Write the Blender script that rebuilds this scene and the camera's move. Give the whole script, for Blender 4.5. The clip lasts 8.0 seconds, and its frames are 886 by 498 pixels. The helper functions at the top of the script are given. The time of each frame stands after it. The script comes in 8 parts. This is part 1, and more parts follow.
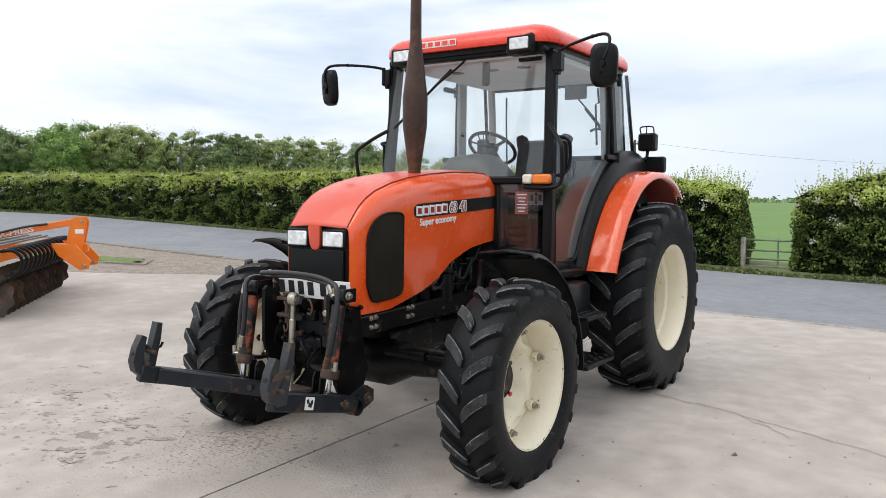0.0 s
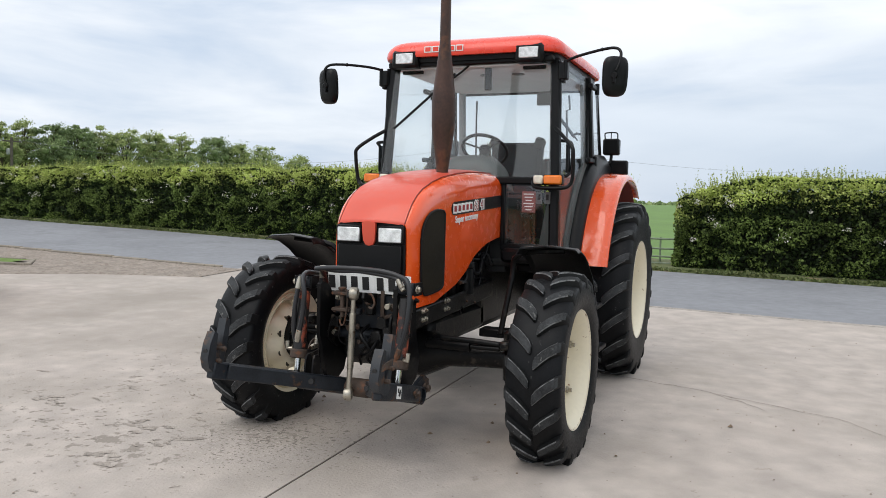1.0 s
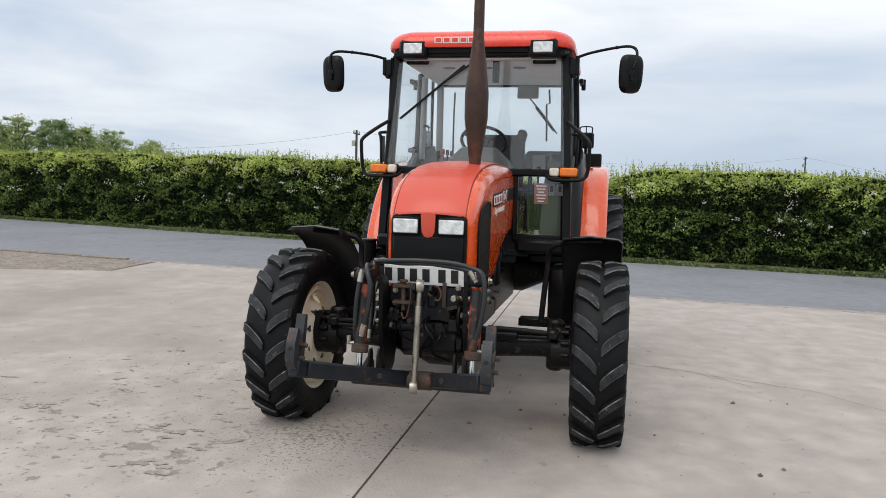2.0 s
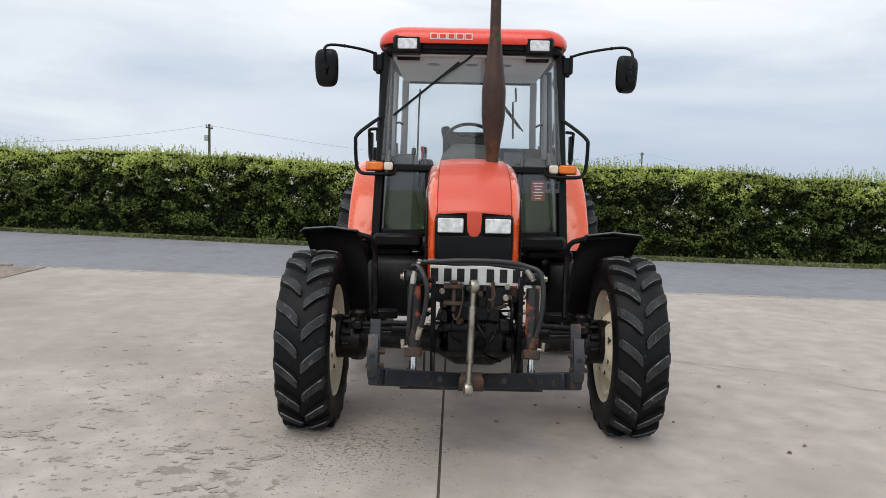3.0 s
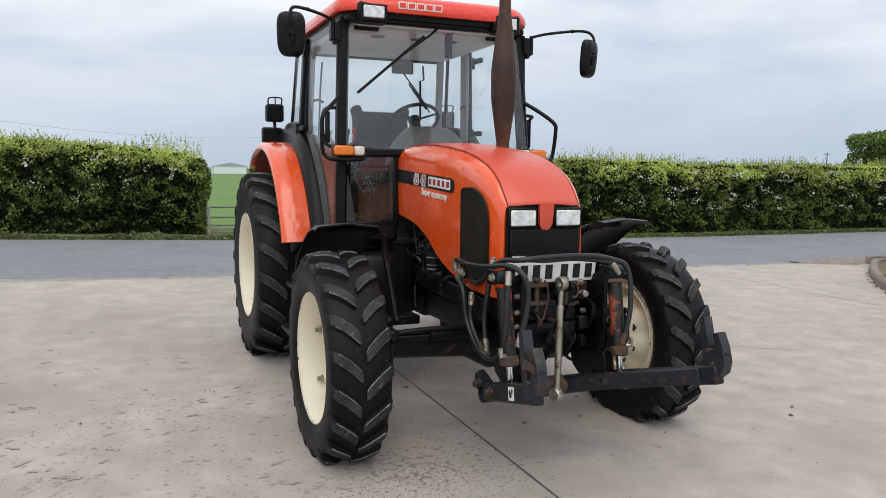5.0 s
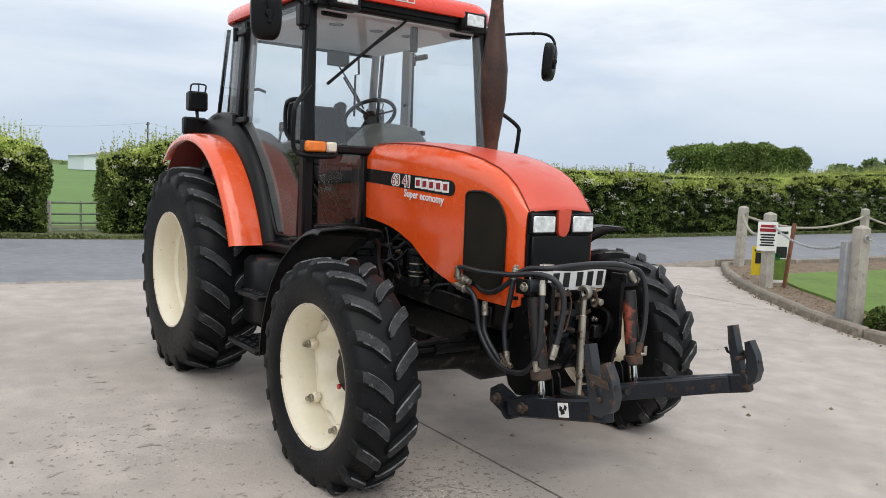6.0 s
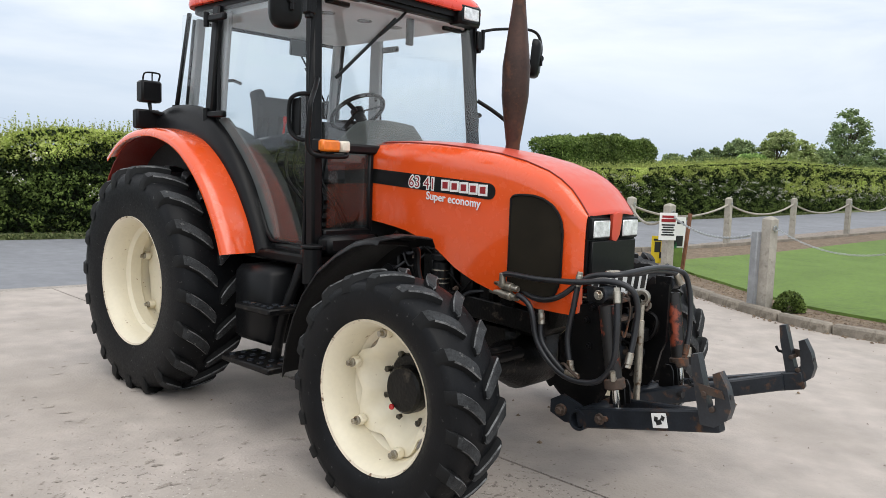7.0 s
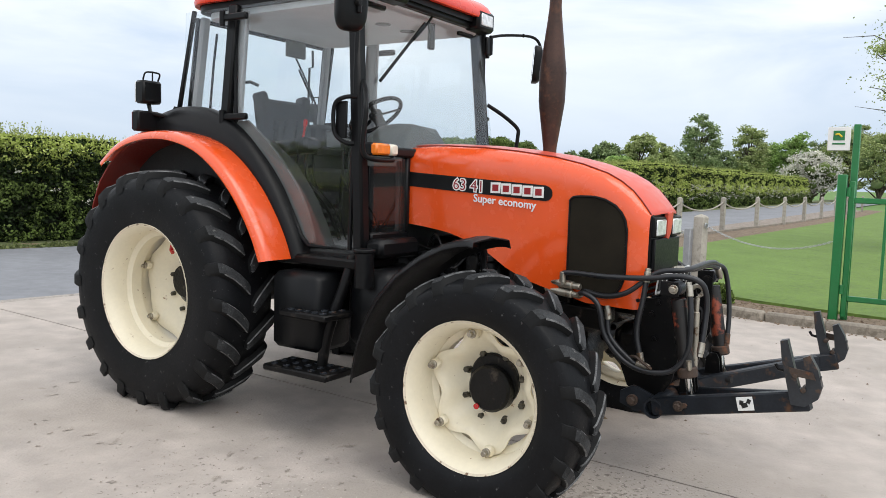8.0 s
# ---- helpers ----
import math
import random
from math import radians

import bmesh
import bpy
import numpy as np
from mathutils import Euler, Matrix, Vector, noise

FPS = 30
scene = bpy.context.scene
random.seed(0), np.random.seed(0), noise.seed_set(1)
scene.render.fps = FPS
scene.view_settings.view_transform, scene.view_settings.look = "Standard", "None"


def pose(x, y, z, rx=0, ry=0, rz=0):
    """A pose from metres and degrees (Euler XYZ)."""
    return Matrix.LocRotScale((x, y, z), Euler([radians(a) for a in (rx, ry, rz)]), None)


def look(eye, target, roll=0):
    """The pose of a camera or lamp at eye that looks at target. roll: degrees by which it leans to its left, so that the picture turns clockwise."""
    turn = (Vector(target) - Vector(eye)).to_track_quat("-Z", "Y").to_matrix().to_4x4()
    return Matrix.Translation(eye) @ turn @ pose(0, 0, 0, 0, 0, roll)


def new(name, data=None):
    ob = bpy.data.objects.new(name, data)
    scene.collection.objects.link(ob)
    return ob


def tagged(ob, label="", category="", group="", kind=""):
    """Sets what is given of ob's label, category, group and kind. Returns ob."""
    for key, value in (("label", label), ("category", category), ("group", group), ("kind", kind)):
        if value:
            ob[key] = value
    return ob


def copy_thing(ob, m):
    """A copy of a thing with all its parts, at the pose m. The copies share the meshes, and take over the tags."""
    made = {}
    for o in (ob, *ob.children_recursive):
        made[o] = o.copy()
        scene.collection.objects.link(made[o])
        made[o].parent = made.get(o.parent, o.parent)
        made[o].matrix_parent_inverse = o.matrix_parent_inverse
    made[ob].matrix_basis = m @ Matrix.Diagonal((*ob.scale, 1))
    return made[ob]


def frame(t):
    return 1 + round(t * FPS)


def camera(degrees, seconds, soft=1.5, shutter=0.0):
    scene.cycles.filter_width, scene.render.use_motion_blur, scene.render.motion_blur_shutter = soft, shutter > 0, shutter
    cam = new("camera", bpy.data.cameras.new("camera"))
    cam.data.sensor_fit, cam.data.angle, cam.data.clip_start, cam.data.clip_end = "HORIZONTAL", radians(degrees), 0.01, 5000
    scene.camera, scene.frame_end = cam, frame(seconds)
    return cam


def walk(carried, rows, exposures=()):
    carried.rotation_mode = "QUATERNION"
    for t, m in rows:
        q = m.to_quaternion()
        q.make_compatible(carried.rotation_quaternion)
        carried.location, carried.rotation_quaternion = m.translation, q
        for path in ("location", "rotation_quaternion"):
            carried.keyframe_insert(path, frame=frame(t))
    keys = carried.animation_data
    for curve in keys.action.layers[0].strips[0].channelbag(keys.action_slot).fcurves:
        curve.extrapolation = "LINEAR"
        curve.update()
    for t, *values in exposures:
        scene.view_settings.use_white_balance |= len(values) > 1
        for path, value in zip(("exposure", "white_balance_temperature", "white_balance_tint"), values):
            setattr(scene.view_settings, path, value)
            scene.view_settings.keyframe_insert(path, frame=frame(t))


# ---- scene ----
cam = camera(59.5, 8.0, soft=0.5)
PATH = [
    (0, (2.933, -3.07, 1.453), (1.825, -1.41, 1.321), 0.7),
    (0.5, (2.522, -3.453, 1.467), (1.581, -1.694, 1.329), 1.2),
    (1, (2.053, -3.803, 1.43), (1.289, -1.959, 1.302), 1.3),
    (1.5, (1.57, -4.058, 1.385), (0.972, -2.153, 1.267), 1.4),
    (1.7, (1.315, -4.106, 1.426), (0.797, -2.179, 1.284), 1.5),
    (2.8, (0.140, -4.230, 1.387), (0.020, -2.239, 1.248), 1.3),
    (3, (-0.110, -4.220, 1.412), (-0.138, -2.226, 1.262), 1.2),
    (3.5, (-0.618, -4.143, 1.429), (-0.455, -2.157, 1.262), 1.0),
    (4, (-1.104, -3.984, 1.432), (-0.753, -2.023, 1.258), 0.6),
    (4.5, (-1.583, -3.733, 1.463), (-1.024, -1.823, 1.268), 0.5),
    (4.7, (-1.763, -3.602, 1.449), (-1.12, -1.718, 1.254), 0.5),
    (5.8, (-2.553, -2.832, 1.436), (-1.477, -1.156, 1.247), 1.8),
    (6, (-2.703, -2.701, 1.428), (-1.544, -1.082, 1.245), 2.2),
    (6.5, (-2.998, -2.325, 1.455), (-1.671, -0.841, 1.262), 2.4),
    (7, (-3.321, -1.883, 1.464), (-1.862, -0.529, 1.266), 2.1),
    (7.5, (-3.609, -1.508, 1.429), (-2.049, -0.27, 1.243), 2.0),
    (8, (-3.977, -1.152, 1.433), (-2.31, -0.063, 1.253), 1.7),
]
walk(cam, [(t, look(eye, target, roll)) for t, eye, target, roll in PATH],
     exposures=[(0, 0.31), (1.0, 0.17), (2.2, 0.06), (4.0, 0.02), (5.2, 0.08), (6.5, 0.22), (8, 0.35)])
# ---- world, sun, exposure ----
world = bpy.data.worlds.new("overcast_sky")
scene.world = world
world.use_nodes = True
wn, wl = world.node_tree.nodes, world.node_tree.links
wn.clear()
SUN_EL, SUN_AZ = radians(58), radians(200)
w_out = wn.new("ShaderNodeOutputWorld")
w_bg = wn.new("ShaderNodeBackground")
w_sky = wn.new("ShaderNodeTexSky")
w_sky.sky_type, w_sky.sun_disc = "NISHITA", False
w_sky.sun_elevation, w_sky.sun_rotation = SUN_EL, SUN_AZ
w_sky.air_density, w_sky.dust_density, w_sky.ozone_density = 1.0, 2.5, 1.5
w_gain = wn.new("ShaderNodeVectorMath")
w_gain.operation = "SCALE"
w_gain.inputs[3].default_value = 0.10
wl.new(w_sky.outputs[0], w_gain.inputs[0])
w_tc = wn.new("ShaderNodeTexCoord")
w_map = wn.new("ShaderNodeMapping")
w_map.inputs["Scale"].default_value = (1.0, 1.0, 4.2)
w_map.inputs["Location"].default_value = (0.3, 1.1, 0.0)
wl.new(w_tc.outputs["Generated"], w_map.inputs[0])
w_noise = wn.new("ShaderNodeTexNoise")
w_noise.inputs["Scale"].default_value = 2.3
w_noise.inputs["Detail"].default_value = 7.0
w_noise.inputs["Roughness"].default_value = 0.52
w_noise.inputs["Distortion"].default_value = 0.35
wl.new(w_map.outputs[0], w_noise.inputs[0])
w_ramp = wn.new("ShaderNodeValToRGB")
e = w_ramp.color_ramp.elements
e[0].position, e[0].color = 0.36, (0.64, 0.73, 0.86, 1)
e[1].position, e[1].color = 0.62, (1.18, 1.19, 1.20, 1)
m_ = e.new(0.5)
m_.color = (0.96, 0.99, 1.03, 1)
wl.new(w_noise.outputs[0], w_ramp.inputs[0])
# the cloud layer thins to a bluish band low over the fields
w_sep = wn.new("ShaderNodeSeparateXYZ")
wl.new(w_tc.outputs["Generated"], w_sep.inputs[0])
w_low = wn.new("ShaderNodeMapRange")
w_low.inputs["From Min"].default_value, w_low.inputs["From Max"].default_value = 0.0, 0.30
wl.new(w_sep.outputs["Z"], w_low.inputs["Value"])
w_side = wn.new("ShaderNodeMapRange")
w_side.inputs["From Min"].default_value, w_side.inputs["From Max"].default_value = -0.75, 0.25
w_side.inputs["To Min"].default_value, w_side.inputs["To Max"].default_value = 0.75, 0.0
wl.new(w_sep.outputs["X"], w_side.inputs["Value"])
w_max = wn.new("ShaderNodeMath")
w_max.operation = "MAXIMUM"
wl.new(w_low.outputs[0], w_max.inputs[0])
wl.new(w_side.outputs[0], w_max.inputs[1])
w_band = wn.new("ShaderNodeMix")
w_band.data_type = "RGBA"
w_band.inputs["A"].default_value = (0.50, 0.60, 0.735, 1)
wl.new(w_max.outputs[0], w_band.inputs["Factor"])
wl.new(w_ramp.outputs[0], w_band.inputs["B"])
w_mix = wn.new("ShaderNodeMix")
w_mix.data_type = "RGBA"
w_mix.inputs["Factor"].default_value = 0.90
wl.new(w_gain.outputs[0], w_mix.inputs["A"])
wl.new(w_band.outputs["Result"], w_mix.inputs["B"])
wl.new(w_mix.outputs["Result"], w_bg.inputs[0])
w_bg.inputs[1].default_value = 1.0
wl.new(w_bg.outputs[0], w_out.inputs[0])
sun = new("sun", bpy.data.lights.new("sun", "SUN"))
sun.data.energy, sun.data.angle, sun.data.color = 1.1, radians(50), (1.0, 0.96, 0.90)
sun.matrix_basis = look((0, 0, 0), (-math.sin(SUN_AZ) * math.cos(SUN_EL), -math.cos(SUN_AZ) * math.cos(SUN_EL), -math.sin(SUN_EL)))
scene.view_settings.exposure = 0.0


# ---- materials ----
def material(name, base, rough=0.6, metal=0.0, vary=0.12, scale=6.0, bump=0.0, bump_scale=60.0, spot=None, spot_amount=0.5,
             spot_scale=9.0, coat=0.0, random_tint=0.0, spec=0.5, grain=0.0, spot_soft=0.10, speck=None, patch=None):
    """A surface with variation at two scales, optional patches of a second colour, and fine relief."""
    mat = bpy.data.materials.new(name)
    mat.use_nodes = True
    n, l = mat.node_tree.nodes, mat.node_tree.links
    b = n["Principled BSDF"]
    b.inputs["Metallic"].default_value = metal
    b.inputs["Specular IOR Level"].default_value = spec
    b.inputs["Coat Weight"].default_value = coat
    b.inputs["Coat Roughness"].default_value = 0.08
    tc = n.new("ShaderNodeTexCoord")

    def noise_tex(sc, detail=4.0):
        x = n.new("ShaderNodeTexNoise")
        x.inputs["Scale"].default_value, x.inputs["Detail"].default_value = sc, detail
        l.new(tc.outputs["Object"], x.inputs[0])
        return x

    def scaled(socket_from, k0, k1):
        r = n.new("ShaderNodeMapRange")
        r.inputs["From Min"].default_value, r.inputs["From Max"].default_value = 0.3, 0.7
        r.inputs["To Min"].default_value, r.inputs["To Max"].default_value = k0, k1
        l.new(socket_from, r.inputs["Value"])
        return r.outputs[0]

    big, fine = noise_tex(scale), noise_tex(scale * 11, 6.0)
    add = n.new("ShaderNodeMath")
    add.operation = "ADD"
    l.new(scaled(big.outputs[0], 1 - vary, 1 + vary), add.inputs[0])
    l.new(scaled(fine.outputs[0], -vary * 0.6 - grain, vary * 0.6 + grain), add.inputs[1])
    gain = add.outputs[0]
    if random_tint:
        info = n.new("ShaderNodeObjectInfo")
        rr = n.new("ShaderNodeMapRange")
        rr.inputs["To Min"].default_value, rr.inputs["To Max"].default_value = 1 - random_tint, 1 + random_tint
        l.new(info.outputs["Random"], rr.inputs["Value"])
        mm = n.new("ShaderNodeMath")
        mm.operation = "MULTIPLY"
        l.new(gain, mm.inputs[0])
        l.new(rr.outputs[0], mm.inputs[1])
        gain = mm.outputs[0]
    vm = n.new("ShaderNodeVectorMath")
    vm.operation = "SCALE"
    vm.inputs[0].default_value = base
    l.new(gain, vm.inputs[3])
    colour = vm.outputs[0]
    if spot:
        mask = n.new("ShaderNodeMapRange")
        edge = 0.62 - 0.24 * spot_amount
        mask.inputs["From Min"].default_value, mask.inputs["From Max"].default_value = edge, edge + spot_soft
        sp = noise_tex(spot_scale, 8.0)
        sp.inputs["Roughness"].default_value = 0.62
        l.new(sp.outputs[0], mask.inputs["Value"])
        mx = n.new("ShaderNodeMix")
        mx.data_type = "RGBA"
        l.new(mask.outputs[0], mx.inputs["Factor"])
        l.new(colour, mx.inputs["A"])
        mx.inputs["B"].default_value = (*spot, 1)
        colour = mx.outputs["Result"]
    if speck:
        vo = n.new("ShaderNodeTexVoronoi")
        vo.inputs["Scale"].default_value = speck[1]
        l.new(tc.outputs["Object"], vo.inputs["Vector"])
        near = n.new("ShaderNodeMapRange")
        near.inputs["From Min"].default_value, near.inputs["From Max"].default_value = speck[2], speck[2] * 0.5
        l.new(vo.outputs["Distance"], near.inputs["Value"])
        mx2 = n.new("ShaderNodeMix")
        mx2.data_type = "RGBA"
        l.new(near.outputs[0], mx2.inputs["Factor"])
        l.new(colour, mx2.inputs["A"])
        mx2.inputs["B"].default_value = (*speck[0], 1)
        colour = mx2.outputs["Result"]
    for centre_, reach_, tone_, scale_, level_, soft_ in (patch or ()):
        # damp marks in one part of the floor
        sub = n.new("ShaderNodeVectorMath")
        sub.operation = "DISTANCE"
        sub.inputs[1].default_value = centre_
        l.new(tc.outputs["Object"], sub.inputs[0])
        fall = n.new("ShaderNodeMapRange")
        fall.inputs["From Min"].default_value, fall.inputs["From Max"].default_value = 0.0, reach_
        fall.inputs["To Min"].default_value, fall.inputs["To Max"].default_value = level_, level_ + 0.22
        l.new(sub.outputs["Value"], fall.inputs["Value"])
        pn = noise_tex(scale_, 7.0)
        pn.inputs["Roughness"].default_value = 0.6
        df = n.new("ShaderNodeMath")
        df.operation = "SUBTRACT"
        l.new(pn.outputs[0], df.inputs[0])
        l.new(fall.outputs[0], df.inputs[1])
        on = n.new("ShaderNodeMapRange")
        on.inputs["From Min"].default_value, on.inputs["From Max"].default_value = 0.0, soft_
        l.new(df.outputs[0], on.inputs["Value"])
        mx3 = n.new("ShaderNodeMix")
        mx3.data_type = "RGBA"
        l.new(on.outputs[0], mx3.inputs["Factor"])
        l.new(colour, mx3.inputs["A"])
        mx3.inputs["B"].default_value = (*tone_, 1)
        colour = mx3.outputs["Result"]
    l.new(colour, b.inputs["Base Color"])
    l.new(scaled(fine.outputs[0], max(0.02, rough - 0.08), min(1.0, rough + 0.08)), b.inputs["Roughness"])
    if bump:
        bp = n.new("ShaderNodeBump")
        bp.inputs["Strength"].default_value, bp.inputs["Distance"].default_value = bump, 0.01
        l.new(noise_tex(bump_scale, 5.0).outputs[0], bp.inputs["Height"])
        l.new(bp.outputs[0], b.inputs["Normal"])
    return mat


def leaf_material(name, dark, light):
    """Leaves: a colour of its own for each leaf, some light through the blade."""
    mat = bpy.data.materials.new(name)
    mat.use_nodes = True
    n, l = mat.node_tree.nodes, mat.node_tree.links
    b = n["Principled BSDF"]
    b.inputs["Roughness"].default_value = 0.55
    b.inputs["Specular IOR Level"].default_value = 0.20
    geo = n.new("ShaderNodeNewGeometry")
    ramp = n.new("ShaderNodeValToRGB")
    ramp.color_ramp.elements[0].color = (*dark, 1)
    ramp.color_ramp.elements[1].color = (*light, 1)
    l.new(geo.outputs["Random Per Island"], ramp.inputs[0])
    tc = n.new("ShaderNodeTexCoord")
    ns = n.new("ShaderNodeTexNoise")
    ns.inputs["Scale"].default_value = 0.9
    l.new(tc.outputs["Object"], ns.inputs[0])
    hs = n.new("ShaderNodeHueSaturation")
    mr = n.new("ShaderNodeMapRange")
    mr.inputs["From Min"].default_value, mr.inputs["From Max"].default_value = 0.3, 0.7
    mr.inputs["To Min"].default_value, mr.inputs["To Max"].default_value = 0.7, 1.3
    l.new(ns.outputs[0], mr.inputs["Value"])
    l.new(mr.outputs[0], hs.inputs["Value"])
    l.new(ramp.outputs[0], hs.inputs["Color"])
    l.new(hs.outputs[0], b.inputs["Base Color"])
    tr = n.new("ShaderNodeBsdfTranslucent")
    l.new(hs.outputs[0], tr.inputs[0])
    mx = n.new("ShaderNodeMixShader")
    mx.inputs[0].default_value = 0.28
    l.new(b.outputs[0], mx.inputs[1])
    l.new(tr.outputs[0], mx.inputs[2])
    l.new(mx.outputs[0], n["Material Output"].inputs[0])
    return mat


def glass_material(name, tint):
    """Clear sheet glass: it lets light through and mirrors more at a grazing angle."""
    mat = bpy.data.materials.new(name)
    mat.use_nodes = True
    n, l = mat.node_tree.nodes, mat.node_tree.links
    n.clear()
    out = n.new("ShaderNodeOutputMaterial")
    tr = n.new("ShaderNodeBsdfTransparent")
    tr.inputs[0].default_value = (*tint, 1)
    gl = n.new("ShaderNodeBsdfGlossy")
    gl.inputs["Roughness"].default_value = 0.02
    lw = n.new("ShaderNodeLayerWeight")
    lw.inputs[0].default_value = 0.5
    pw = n.new("ShaderNodeMath")
    pw.operation, pw.inputs[1].default_value = "POWER", 5.0
    l.new(lw.outputs["Facing"], pw.inputs[0])
    mr = n.new("ShaderNodeMapRange")
    mr.inputs["To Min"].default_value, mr.inputs["To Max"].default_value = 0.050, 0.42
    l.new(pw.outputs[0], mr.inputs["Value"])
    mx = n.new("ShaderNodeMixShader")
    l.new(mr.outputs[0], mx.inputs[0])
    l.new(tr.outputs[0], mx.inputs[1])
    l.new(gl.outputs[0], mx.inputs[2])
    # a trace of diffuse imitates the pale haze of reflections on the pane
    dust = n.new("ShaderNodeBsdfDiffuse")
    dust.inputs[0].default_value = (0.75, 0.74, 0.72, 1)
    dm = n.new("ShaderNodeMixShader")
    dm.inputs[0].default_value = 0.005
    l.new(mx.outputs[0], dm.inputs[1])
    l.new(dust.outputs[0], dm.inputs[2])
    l.new(dm.outputs[0], out.inputs[0])
    return mat


ORANGE = material("orange_tractor_paint", (0.83, 0.092, 0.012), 0.24, vary=0.018, scale=1.6, coat=0.9)
# the orange faded, and pinkened for sky mirrored on the top panel
ORANGE_TOP = material("faded_sky_tinted_paint", (0.66, 0.082, 0.044), 0.40, vary=0.04, scale=1.8, coat=0.25)
ORANGE_ROOF = material("red_roof_paint", (0.80, 0.052, 0.024), 0.30, vary=0.02, scale=1.5, coat=0.4)
BLACK = material("black_paint", (0.005, 0.005, 0.0055), 0.38, spec=0.18, vary=0.25, scale=7, spot=(0.035, 0.03, 0.026), spot_amount=0.12, spot_scale=14)
PLASTIC = material("black_plastic", (0.0062, 0.0066, 0.0075), 0.36, spec=0.20, vary=0.15, scale=8, bump=0.05, bump_scale=300)
CASTING = material("oily_black_casting", (0.004, 0.004, 0.0042), 0.36, spec=0.28, vary=0.4, scale=9, bump=0.3, bump_scale=70, spot=(0.055, 0.045, 0.036), spot_amount=0.20, spot_scale=14)
WORN = material("worn_linkage_paint", (0.013, 0.016, 0.021), 0.42, spec=0.27, vary=0.3, scale=9, spot=(0.085, 0.042, 0.022), spot_amount=0.21, spot_scale=10, bump=0.12)
RUSTY = material("rusty_steel", (0.055, 0.036, 0.026), 0.7, vary=0.3, scale=14, spot=(0.12, 0.045, 0.018), spot_amount=0.30, spot_scale=18, bump=0.25)
RED_OXIDE = material("flaking_red_cylinder_paint", (0.010, 0.009, 0.009), 0.45, vary=0.2, scale=12, spot=(0.30, 0.065, 0.032), spot_amount=0.44, spot_scale=13)
CHROME = material("bright_steel_rod", (0.72, 0.72, 0.70), 0.18, metal=1.0, vary=0.05)
ZINC = material("zinc_plated_steel", (0.42, 0.39, 0.33), 0.38, metal=0.85, vary=0.2, scale=20, spot=(0.14, 0.085, 0.05), spot_amount=0.25, spot_scale=22)
RUBBER = material("tyre_rubber", (0.0066, 0.0072, 0.0084), 0.48, spec=0.17, vary=0.25, scale=6, bump=0.08, bump_scale=150, spot=(0.10, 0.10, 0.098), spot_amount=-0.09, spot_scale=34, grain=0.05)
LUG = material("scuffed_tyre_lugs", (0.033, 0.035, 0.037), 0.66, spec=0.22, vary=0.45, scale=10, bump=0.3, bump_scale=120, spot=(0.15, 0.15, 0.146), spot_amount=0.06, spot_scale=30, grain=0.1)
LUG_EDGE = material("rubbed_lug_edges", (0.135, 0.138, 0.14), 0.75, spec=0.3, vary=0.6, scale=22, bump=0.3, bump_scale=120, spot=(0.03, 0.03, 0.03), spot_amount=0.12, spot_scale=26, grain=0.1)
LUG_SIDE = material("dark_lug_flanks", (0.010, 0.0105, 0.011), 0.6, spec=0.18, vary=0.3, scale=10, bump=0.1, bump_scale=160)
HOSE = material("hydraulic_hose_rubber", (0.016, 0.017, 0.02), 0.36, vary=0.2, scale=12)
CHIPPED = material("chipped_rim_edge", (0.72, 0.64, 0.50), 0.5, vary=0.1, scale=9, spot=(0.20, 0.12, 0.07), spot_amount=0.16, spot_scale=22, spot_soft=0.05)
CREAM = material("cream_wheel_paint", (0.82, 0.752, 0.585), 0.38, vary=0.04, scale=4, spot=(0.30, 0.17, 0.08), spot_amount=-0.13, spot_scale=24, spot_soft=0.05)
NUT = material("dull_plated_nuts", (0.10, 0.092, 0.07), 0.5, metal=0.5, vary=0.3, scale=20, spot=(0.03, 0.026, 0.02), spot_amount=0.4, spot_scale=20)
HOOKM = material("worn_hook_steel", (0.018, 0.021, 0.026), 0.42, vary=0.3, scale=9, spot=(0.10, 0.050, 0.026), spot_amount=0.26, spot_scale=12, bump=0.12)
EXHAUST = material("rusted_exhaust", (0.050, 0.024, 0.017), 0.45, metal=0.3, vary=0.35, scale=5, spot=(0.11, 0.045, 0.024), spot_amount=0.3, spot_scale=7, bump=0.1)
MESHP = material("vent_mesh", (0.018, 0.0145, 0.0095), 0.75, spec=0.15, vary=0.25, scale=5, bump=0.3, bump_scale=420)
LENS = material("headlamp_glass", (0.78, 0.80, 0.81), 0.16, metal=0.2, vary=0.25, scale=30, coat=0.6, bump=0.2, bump_scale=120)
AMBER = material("amber_lens", (0.85, 0.20, 0.012), 0.2, vary=0.1, scale=30, coat=0.5)
CLEAR = material("clear_lens", (0.75, 0.70, 0.58), 0.2, vary=0.1, scale=30, coat=0.5)
REDLENS = material("red_lens", (0.5, 0.012, 0.012), 0.2, coat=0.5)
PLATE = material("white_plate", (0.80, 0.81, 0.80), 0.45, vary=0.08, scale=12)
PLATE_BAR = material("black_plate_figures", (0.012, 0.012, 0.013), 0.5)
WHITE = material("white_print", (0.82, 0.82, 0.80), 0.5, vary=0.05)
# red toned down to imitate reflections in the pane before it
PALED = material("paled_sticker", (0.30, 0.10, 0.10), 0.6, vary=0.15, scale=20)
# orange darkened to paint shade in the bonnet seam and under the fender
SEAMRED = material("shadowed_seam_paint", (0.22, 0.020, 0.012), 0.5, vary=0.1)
MAROON = material("maroon_print", (0.28, 0.01, 0.015), 0.5)
